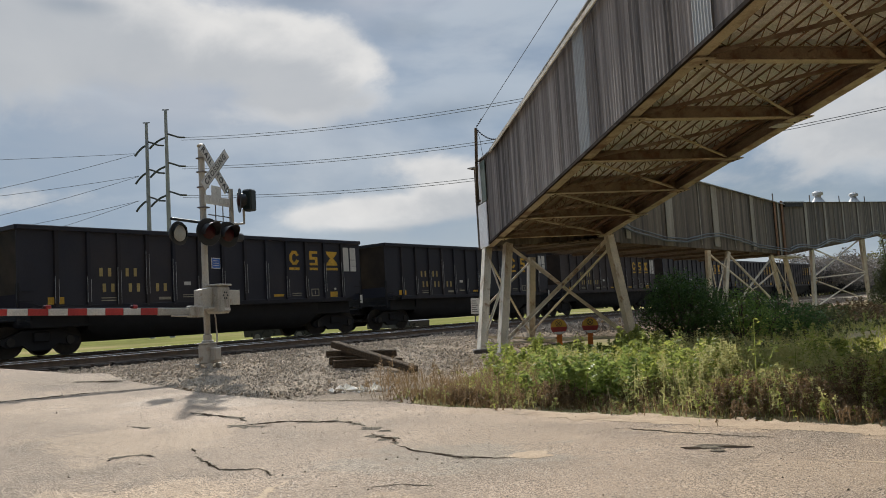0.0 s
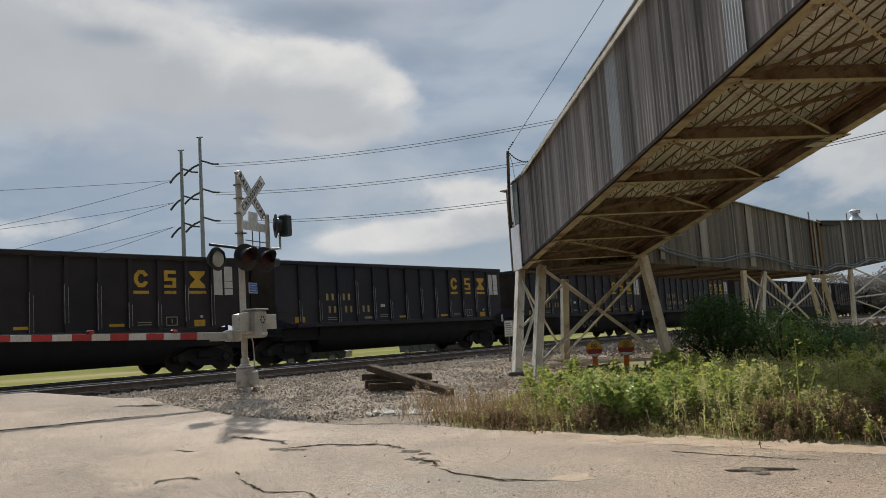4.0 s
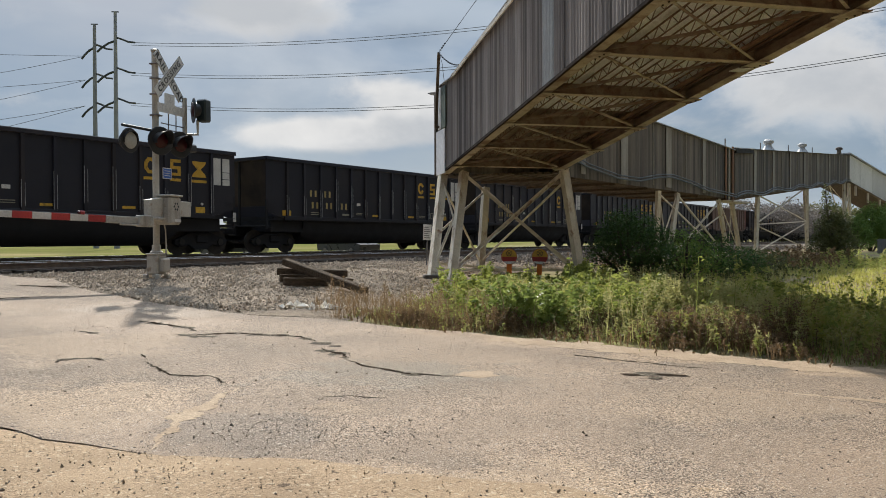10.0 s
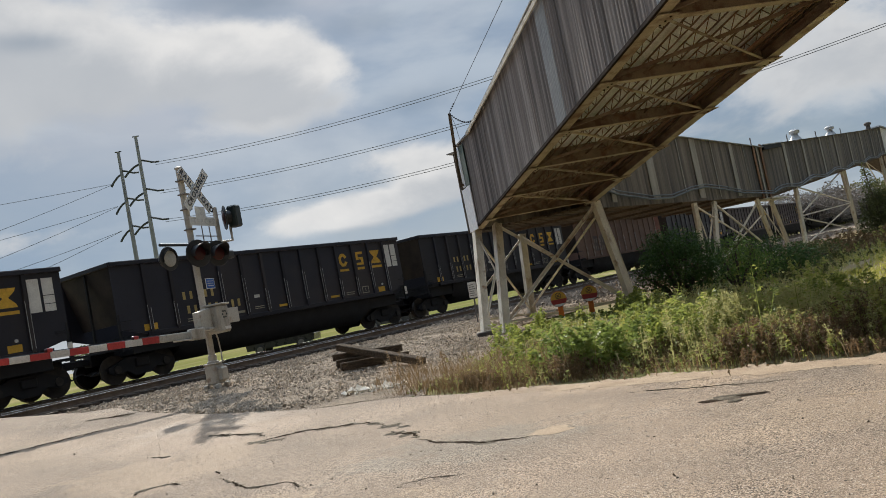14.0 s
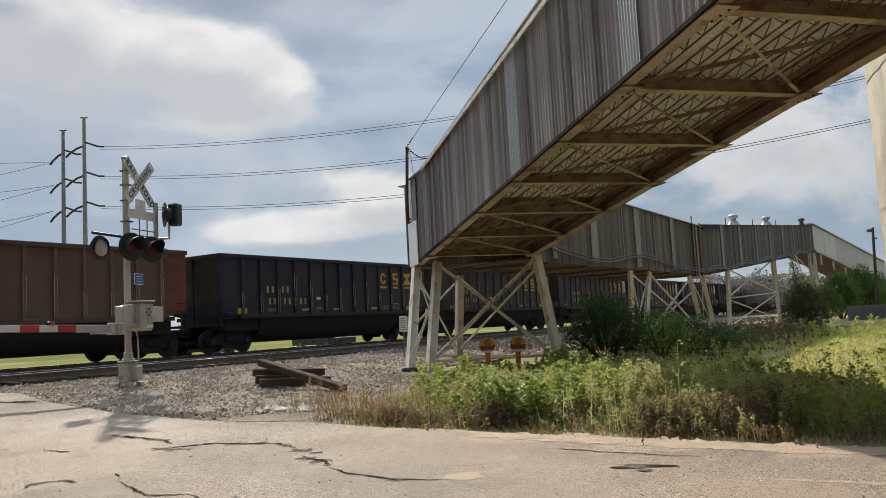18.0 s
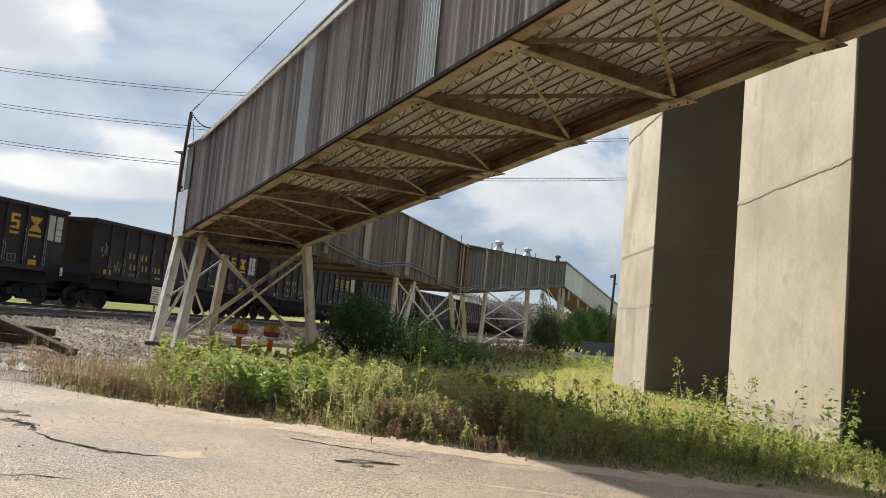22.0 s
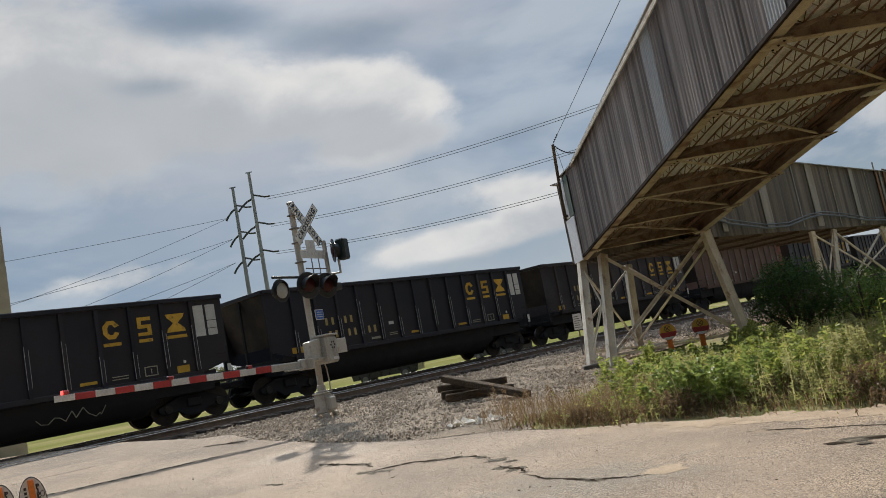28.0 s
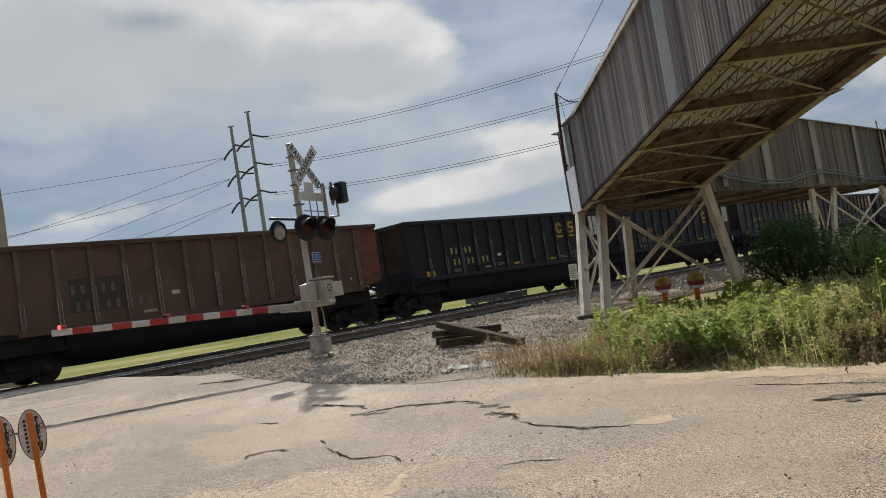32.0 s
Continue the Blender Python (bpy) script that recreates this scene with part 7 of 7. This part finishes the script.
def leaf_cloud(centres, size, seed, flat=0.3):
    """Small folded leaves at the given places; returns vertices and faces."""
    rng = np.random.default_rng(seed)
    C = np.asarray(centres, float)
    n = len(C)
    d = rng.normal(0, 1, (n, 3))
    d[:, 2] *= flat
    d /= np.linalg.norm(d, axis=1)[:, None]
    e = np.cross(d, rng.normal(0, 1, (n, 3)))
    e /= np.linalg.norm(e, axis=1)[:, None] + 1e-9
    f = np.cross(d, e)
    s = (size * rng.uniform(0.6, 1.4, n))[:, None]
    v = np.stack([C - d * s, C + e * s * 0.42 + f * s * 0.12, C + d * s, C - e * s * 0.42 + f * s * 0.12], 1)
    k = (np.arange(n) * 4)[:, None]
    return v.reshape(-1, 3).tolist(), (k + np.array([[0, 1, 2, 3]])).tolist()


def leaf_mesh(name, centres, size, material, seed, flat=0.3):
    v, f = leaf_cloud(centres, size, seed, flat)
    me = bpy.data.meshes.new(name)
    me.from_pydata(v, [], f)
    me.materials.append(material)
    return me


def weed_patch(name, pts, hmin, hmax, leaf, per, material, label, seed, tall=None):
    """Broad-leaved weeds: thin stems with leaves along them, in one mesh."""
    rng = np.random.default_rng(seed)
    C, sv, sf = [], [], []
    for x, y in pts:
        h = rng.uniform(hmin, hmax) * (tall(x, y) if tall else 1)
        z = ground_z(x, y)
        bx, by = rng.normal(0, 0.2, 2) * h
        m = max(5, int(per * h))
        f = rng.uniform(0.15, 1.0, m) ** 0.8
        sp = 0.27 * h * (1.1 - 0.8 * f) * rng.uniform(0.3, 1.0, m)
        ang = rng.uniform(0, 6.28, m)
        C.append(np.stack([x + bx * f + np.cos(ang) * sp, y + by * f + np.sin(ang) * sp, z + f * h], 1))
        k = len(sv)
        w = 0.006
        sv += [(x - w, y, z), (x + w, y, z), (x + bx + w * 0.4, y + by, z + h), (x + bx - w * 0.4, y + by, z + h)]
        sf.append((k, k + 1, k + 2, k + 3))
    v, f = leaf_cloud(np.concatenate(C), leaf, seed + 1, 0.45)
    k = len(sv)
    me = bpy.data.meshes.new(name)
    me.from_pydata(sv + v, [], sf + [tuple(i + k for i in q) for q in f])
    me.materials.append(material)
    return tagged(new(name, me), label, kind="stuff")


def scatter(count, x0, x1, y0, y1, ok, seed):
    rng = np.random.default_rng(seed)
    out, guard = [], 0
    while len(out) < count and guard < count * 60:
        guard += 1
        x, y = rng.uniform(x0, x1), rng.uniform(y0, y1)
        if ok(x, y, rng):
            out.append((x, y))
    return out


def in_pier(x, y):
    for c, n1 in (((14.777, 18.126), 4.1), ((10.236, 8.085), 4.55)):
        d = Vector((x - c[0], y - c[1], 0))
        if -0.1 < d.dot(E1) < n1 + 0.1 and -0.1 < d.dot(E2) < 3.3:
            return True
    return False


def verge(x, y, rng, a, b, soft=0.15):
    """Between a and b metres behind the road's edge, right of the gravel."""
    d = (y - edge_y(x)) * 0.82 - 0.22 - 0.45 * noise.noise(Vector((x * 1.3, y * 0.3, 44)))
    left = -0.35 + (y - 11.4) * 0.30
    thin = 0.22 + 0.5 * (x - left)
    return a + soft * rng.normal() < d < b and x > left + 0.25 * rng.normal() and (thin > 1 or rng.random() < thin) and x * TQ.x + y * TQ.y < 13.5 and not in_pier(x, y)


def clump(k, s=0.9, lo=0.35, hi=1.25):
    """Heights that rise and fall in clumps."""
    return lambda x, y: min(hi, max(lo, 0.8 + s * noise.noise(Vector((x * k, y * k, 2.2)))))


def rising(k, s=1.0):
    """Heights that also grow with the way from the road's edge, and stay low beside the gravel."""
    base = clump(k, s, 0.25, 1.5)

    def tall(x, y):
        d = max(0.0, (y - edge_y(x)) * 0.82)
        side = max(0.3, min(1.0, 0.3 + 0.36 * (x - (y - 11.4) * 0.3))) * (1.0 - 0.5 * min(1.0, max(0.0, (x - 4.6) / 2.2)))
        return min(1.1, base(x, y) * min(1.1, 0.2 + 0.5 * d) * (1.0 + 0.45 * noise.noise(Vector((x * 0.45, y * 0.45, 71))))) * side * (1.0 - 0.45 * min(1.0, max(0.0, (y - 12.0) / 1.5)))
    return tall


blades("dry_verge_grass", scatter(10500, -0.6, 16, 3, 14, lambda x, y, r: verge(x, y, r, 0.02, 2.4, 0.12) and r.random() < 0.75 + 0.9 * noise.noise(Vector((x * 1.1, y * 1.1, 0))) - 0.1 * max(0, x - 5), 11), 0.06, 0.28, 0.0030, 1.2, M["leaf_dry"], "dry brown grass along the road edge", 12, tall=rising(0.9))
blades("green_verge_grass", scatter(13000, 0.0, 18, 3, 19, lambda x, y, r: verge(x, y, r, 0.9, 5.5, 0.6) and r.random() < 0.6 - 0.15 * max(0.0, x - 4.5) + noise.noise(Vector((x * 0.7, y * 0.7, 5))), 13), 0.12, 0.42, 0.0042, 0.8, M["leaf_green"], "tall mixed green grass behind the road edge", 14, tall=rising(0.9))
weed_patch("broadleaf_weeds", scatter(1900, 1.2, 7.5, 9.5, 19.0, lambda x, y, r: verge(x, y, r, 1.5, 8.5, 0.5) and 0.35 < x - (y - 11.4) * 0.41 and r.random() < 0.9 - 0.12 * abs(x - 3.6) + 1.1 * noise.noise(Vector((x * 0.8, y * 0.8, 8))), 15), 0.26, 0.62, 0.038, 95, M["leaf_bright"], "bright green broad-leaved weeds, thigh high", 16, lambda x, y: clump(0.7, 1.1)(x, y) * (1.0 - 0.55 * min(1.0, max(0.0, (x - 0.30 * y) / 0.5)) * min(1.0, max(0.0, (y - 10.5) / 2.0))) * (0.55 if y > 10.5 and abs(x - 0.212 * y) < 0.75 else 1.0))
# these stand in shade; their leaf colour is lightened to offset it
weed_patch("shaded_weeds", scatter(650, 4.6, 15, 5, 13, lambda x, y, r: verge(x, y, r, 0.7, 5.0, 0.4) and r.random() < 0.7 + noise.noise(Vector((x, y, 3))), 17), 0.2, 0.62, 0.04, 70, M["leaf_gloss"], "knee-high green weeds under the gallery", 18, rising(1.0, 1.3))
weed_patch("low_weeds", scatter(1300, -0.2, 5, 8.5, 13, lambda x, y, r: verge(x, y, r, 0.2, 2.6, 0.3) and r.random() < 0.6 + noise.noise(Vector((x, y, 6))), 19), 0.25, 0.6, 0.024, 70, M["leaf_green"], "low weeds among dry grass", 20, rising(1.0, 1.3))
weed_patch("brown_weeds", scatter(2500, -0.3, 14, 4, 13.5, lambda x, y, r: verge(x, y, r, 0.10, 1.25, 0.2) and r.random() < 0.55 - 0.22 * max(0.0, x - 3.2) + 1.2 * noise.noise(Vector((x * 1.2, y * 1.2, 26))), 37), 0.22, 0.6, 0.016, 110, M["leaf_brown"], "brown dying weeds along the road edge", 38, rising(1.0, 1.3))
weed_patch("edge_weeds", scatter(2400, 0.3, 15, 4, 12.5, lambda x, y, r: verge(x, y, r, 0.45, 3.8, 0.3) and r.random() < 0.6 + 1.2 * noise.noise(Vector((x * 1.1, y * 1.1, 46))), 47), 0.25, 0.62, 0.021, 90, M["leaf_fresh"], "fine-leaved green weeds near the road edge", 48, rising(1.0, 1.3))
weed_patch("trackside_weeds", scatter(420, 8, 40, 18, 52, lambda x, y, r: 9.0 < x * TQ.x + y * TQ.y < 17.0 and x * TU.x + y * TU.y > 21, 57), 0.08, 0.24, 0.05, 80, M["leaf_brown"], "brown trackside weeds between the trestles", 58, clump(0.5, 1.1))
blades("trackside_grass", scatter(5000, 8, 46, 18, 60, lambda x, y, r: 8.5 < x * TQ.x + y * TQ.y < 17.6 and x * TU.x + y * TU.y > 20, 59), 0.05, 0.16, 0.012, 0.7, M["leaf_brown"], "brown grass on the trackside gravel", 60, tall=clump(0.4))
weed_patch("yellow_weeds", scatter(600, 0.5, 8, 8, 15, lambda x, y, r: verge(x, y, r, 0.6, 4.0, 0.3) and r.random() < 0.3 + noise.noise(Vector((x * 1.3, y * 1.3, 16))), 35), 0.25, 0.6, 0.028, 90, M["leaf_lit"], "yellowing weeds among the grass", 36, rising(1.0, 1.3))
weed_patch("pier_weeds", scatter(24, 8.0, 14, 6.0, 13.5, lambda x, y, r: verge(x, y, r, 0.8, 8.0, 0.1) and abs((x - 10.236) * E2.x + (y - 8.085) * E2.y + 0.6) < 0.5, 21), 0.4, 1.15, 0.045, 34, M["leaf_gloss"], "leggy weeds against the concrete pier", 22)
weed_patch("glossy_weeds", scatter(55, 1.4, 3.6, 9.4, 11.6, lambda x, y, r: ((x - 2.45) / 0.75) ** 2 + ((y - 10.45) / 0.6) ** 2 < 1, 63), 0.32, 0.66, 0.044, 100, M["leaf_gloss"], "clump of broad glossy green weeds near the road edge", 64)
weed_patch("feathery_weeds", scatter(900, 2.6, 5.8, 7.2, 12.5, lambda x, y, r: verge(x, y, r, 0.55, 4.2, 0.3) and r.random() < 0.75 + noise.noise(Vector((x * 0.9, y * 0.9, 91))), 65), 0.35, 0.7, 0.019, 105, M["leaf_feather"], "pale feathery weeds going to seed", 66, rising(0.9, 1.2))
weed_patch("leaning_stalks", scatter(70, 2.2, 9, 6, 12.5, lambda x, y, r: verge(x, y, r, 0.6, 4.5, 0.2), 67), 0.7, 1.05, 0.03, 40, M["leaf_bright"], "single tall weed stalks above the rest", 68, lambda x, y: 0.75 if x > 6 else 1.0)
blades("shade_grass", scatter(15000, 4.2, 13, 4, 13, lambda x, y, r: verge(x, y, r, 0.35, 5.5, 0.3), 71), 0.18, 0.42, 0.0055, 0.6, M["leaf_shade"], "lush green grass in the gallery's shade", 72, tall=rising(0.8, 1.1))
blades("dry_tufts", scatter(1700, -0.7, 1.7, 10.2, 14.5, lambda x, y, r: 0.15 < y - edge_y(x) < 3.2 and r.random() < 0.35 + 0.3 * x + noise.noise(Vector((x * 1.6, y * 1.6, 95))), 73), 0.12, 0.38, 0.003, 0.7, M["leaf_dry"], "dry grass tufts on the gravel", 74)
weed_patch("sparse_weeds", scatter(80, -0.6, 1.9, 10.2, 14.8, lambda x, y, r: 0.3 < y - edge_y(x) < 3.4 and r.random() < 0.3 + 0.3 * x + noise.noise(Vector((x * 1.6, y * 1.6, 96))), 75), 0.2, 0.5, 0.015, 90, M["leaf_brown"], "thin brown weeds on the gravel", 76)
blades("seed_heads", scatter(900, 0.2, 8, 7, 15, lambda x, y, r: verge(x, y, r, 0.4, 4.5, 0.2), 23), 0.35, 0.65, 0.004, 0.3, M["seed"], "tan seed stalks above the grass", 24, tall=clump(0.8))
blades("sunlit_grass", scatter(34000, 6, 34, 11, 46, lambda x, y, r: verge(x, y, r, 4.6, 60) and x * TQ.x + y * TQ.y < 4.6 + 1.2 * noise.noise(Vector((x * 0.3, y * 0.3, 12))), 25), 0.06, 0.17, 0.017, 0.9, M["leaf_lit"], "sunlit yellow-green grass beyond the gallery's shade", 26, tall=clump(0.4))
blades("rough_grass", scatter(15000, 5, 28, 15, 42, lambda x, y, r: verge(x, y, r, 6.0, 60) and 4.4 < x * TQ.x + y * TQ.y < 9.5, 27), 0.06, 0.2, 0.010, 0.7, M["leaf_green"], "rough grass by the trestles", 28, tall=clump(0.5))
weed_patch("rusty_brush", scatter(160, 9, 30, 18, 42, lambda x, y, r: 8.0 < x * TQ.x + y * TQ.y < 11.5 and x * TU.x + y * TU.y > 22 and r.random() < 0.35 + noise.noise(Vector((x * 0.4, y * 0.4, 83))), 69), 0.12, 0.32, 0.045, 120, M["leaf_brown"], "rust-brown brush between the grass and the track", 70, clump(0.5, 1.1))
weed_patch("fence_weeds", scatter(110, 14, 34, 20, 44, lambda x, y, r: 0.8 < x * TQ.x + y * TQ.y < 5.2 and 32 < x * TU.x + y * TU.y < 39 and not in_pier(x, y), 101), 0.3, 0.75, 0.05, 80, M["leaf_fresh"], "tall sunlit weeds in front of the fence", 102, clump(0.5, 1.1))
weed_patch("reddish_brush", scatter(130, 12, 34, 22, 46, lambda x, y, r: 4.6 < x * TQ.x + y * TQ.y < 7.6 and 31 < x * TU.x + y * TU.y < 42, 103), 0.3, 0.75, 0.05, 80, M["leaf_brown"], "reddish-brown brush at the edge of the meadow", 104, clump(0.5, 1.1))
weed_patch("meadow_weeds", scatter(420, 7, 26, 9, 34, lambda x, y, r: verge(x, y, r, 4.0, 60) and x * TQ.x + y * TQ.y < 8 and not (0.6 < x * TQ.x + y * TQ.y < 3.9 and 19 < x * TU.x + y * TU.y < 31) and r.random() < 0.4 + noise.noise(Vector((x * 0.5, y * 0.5, 33))), 61), 0.12, 0.36, 0.04, 80, M["leaf_fresh"], "loose green weeds in the sunlit grass", 62, clump(0.6, 1.1))
weed_patch("rough_weeds", scatter(480, 6, 28, 16, 40, lambda x, y, r: verge(x, y, r, 6.0, 60) and 4 < x * TQ.x + y * TQ.y < 9, 29), 0.10, 0.30, 0.04, 120, M["leaf_deep"], "rough dark weeds by the trestles", 30, clump(0.5))


def crown_points(rng, lobes, n):
    out = []
    for cx, cy, cz, rx, rz in lobes:
        m = int(n * rx * rx * rz)
        d = rng.normal(0, 1, (m, 3))
        d /= np.linalg.norm(d, axis=1)[:, None]
        d *= (rng.uniform(0.25, 1.0, m) ** 0.45)[:, None] * (1 + 0.22 * np.sin(d[:, :1] * 7 + cx) * np.sin(d[:, 2:] * 6 + cy))
        out.append(d * (rx, rx, rz) + (cx, cy, cz))
    return np.concatenate(out)


def bush(name, x, y, lobes, leaf, material, label, category, seed, density=900, trunk=0.05):
    rng = np.random.default_rng(seed)
    t = thing(name, Matrix.Translation((x, y, ground_z(x, y))), label, category)
    g = Geo()
    for cx, cy, cz, rx, rz in lobes:
        base, mid = Vector((cx * 0.15, cy * 0.15, -0.05)), Vector((cx * 0.6, cy * 0.6, cz * 0.55))
        g.tube(base, mid, trunk, 7, trunk * 0.7)
        g.tube(mid, (cx, cy, cz), trunk * 0.7, 6, trunk * 0.35)
        for j in range(5):
            d = Vector(rng.normal(0, 1, 3)).normalized()
            g.tube((cx, cy, cz - rz * 0.3), Vector((cx, cy, cz)) + Vector((d.x * rx, d.y * rx, abs(d.z) * rz)) * 0.8, trunk * 0.3, 5, trunk * 0.08)
    part("trunk", g, M["bark"], t)
    part("crown", leaf_mesh("crown", crown_points(rng, lobes, density), leaf, material, seed + 1, 0.7), material, t)
    return t


bush("shrub", 7.3, 20.9, [(0, 0, 0.95, 0.95, 0.8), (-0.4, -0.2, 1.3, 0.62, 0.55), (0.5, 0.1, 0.8, 0.75, 0.65), (-0.7, 0, 0.6, 0.55, 0.55), (-0.1, -0.1, 1.62, 0.38, 0.4), (0.35, 0, 1.45, 0.4, 0.42), (0.95, 0.2, 0.55, 0.5, 0.45), (-0.55, -0.1, 1.55, 0.22, 0.3), (0.7, -0.2, 1.2, 0.3, 0.35), (-1.05, 0, 0.85, 0.25, 0.3)], 0.034, M["leaf_dark"], "dense dark green shrub beside the trestle", "shrub", 41, 8000)
bush("shrub", 9.05, 21.4, [(0, 0, 0.7, 0.6, 0.62), (0.5, 0.1, 0.55, 0.55, 0.5), (-0.45, 0, 0.5, 0.5, 0.45), (0.1, 0, 1.15, 0.32, 0.42), (-0.35, 0.1, 1.05, 0.28, 0.4), (0.55, 0, 0.95, 0.25, 0.35), (0.95, 0.3, 0.4, 0.5, 0.38)], 0.038, M["leaf_young"], "low green shrub beside the larger dark one", "shrub", 43, 5000)
bush("shrub", 10.4, 22.6, [(0, 0, 0.55, 0.8, 0.55), (0.8, 0.2, 0.45, 0.7, 0.48), (-0.6, 0, 0.55, 0.6, 0.55), (0.3, 0, 0.95, 0.4, 0.32), (-0.4, 0, 1.05, 0.35, 0.35), (1.5, 0.4, 0.35, 0.5, 0.4)], 0.045, M["leaf_dark"], "low dark shrub spreading in the rough grass", "shrub", 45, 4500)
bush("shrub", 13.2, 25.6, [(0, 0, 0.4, 0.7, 0.45), (0.8, 0.3, 0.35, 0.7, 0.4), (-0.6, 0.1, 0.3, 0.5, 0.35)], 0.05, M["leaf_deep"], "low dark shrub spreading in the rough grass", "shrub", 46, 3500)
bush("tree", 22.2, 35.3, [(0, 0, 1.3, 0.8, 1.0), (-0.5, 0.1, 0.8, 0.7, 0.7), (0.55, 0.1, 0.8, 0.7, 0.7), (-0.15, 0, 2.2, 0.5, 0.7), (-0.4, 0, 2.9, 0.28, 0.5), (0.35, -0.2, 1.9, 0.4, 0.5), (-0.75, 0, 1.7, 0.3, 0.45), (-0.45, 0, 3.35, 0.16, 0.35)], 0.05, M["leaf_deep"], "small dark tree grown over with vines near the far trestle", "tree", 50, 6500, 0.05)
for j, (x, y, k) in enumerate(((41.2, 60.5, 1.15), (44.6, 62.6, 1.3), (48.2, 65.4, 1.15), (38.6, 58.4, 0.85))):
    bush("tree", x, y, [(0, 0, 2.1 * k, 1.1 * k, 1.0 * k), (-0.8 * k, 0.1, 1.5 * k, 0.9 * k, 0.8 * k), (0.9 * k, 0.1, 1.5 * k, 0.9 * k, 0.8 * k), (0.1, 0, 2.9 * k, 0.6 * k, 0.6 * k), (0.5 * k, -0.3, 0.8 * k, 0.9 * k, 0.6 * k), (-0.5 * k, 0, 2.6 * k, 0.4 * k, 0.5 * k)], 0.085, M["leaf_young"], "young bright green tree by the far fence", "tree", 51 + j, 1500, 0.07)
# far woods
rngf = np.random.default_rng(77)
wood = []
for j in range(150):
    yaw = radians(rngf.uniform(-78, 70))
    d = rngf.uniform(170, 300)
    r = rngf.uniform(2.5, 5.5)
    x, y = -math.sin(yaw) * d, math.cos(yaw) * d
    wood.append((x, y, r * 0.75, r * 1.4, r * 0.8))
wp = np.concatenate([crown_points(rngf, [w], 900 / (w[3] ** 2 * w[4])) for w in wood])
tagged(new("far_woods", leaf_mesh("far_woods", wp, 0.55, M["leaf_vine"], 78, 0.8)), "low line of far trees on the horizon", kind="stuff")
bare = []
for j in range(14):
    yaw = radians(-20 - 11 * rngf.random())
    d = rngf.uniform(110, 140)
    bare.append((-math.sin(yaw) * d, math.cos(yaw) * d, rngf.uniform(3.5, 5.0), rngf.uniform(2.2, 3.6), rngf.uniform(1.8, 2.6)))
bp = np.concatenate([crown_points(rngf, [w], 1500 / (w[3] ** 2 * w[4])) for w in bare])
tagged(new("bare_woods", leaf_mesh("bare_woods", bp, 0.16, M["twig"], 79, 0.9)), "thin bare trees beyond the train", kind="stuff")
blades("field_edge_grass", [tuple(at(s, q).xy) for s, q in np.random.default_rng(5).uniform((-30, 30), (90, 33), (6000, 2))], 0.1, 0.35, 0.02, 0.4, M["leaf_vine"], "grass along the far side of the tracks", 31)


# ---- what moves ----
def motions():
    for n, car in train.items():
        walk(car, [(t, car_pose(n, t)) for t in (0, 2.5, 5, 7.5, 9, 12.5, 16, 19, 23, 28.5, 32)])


motions()
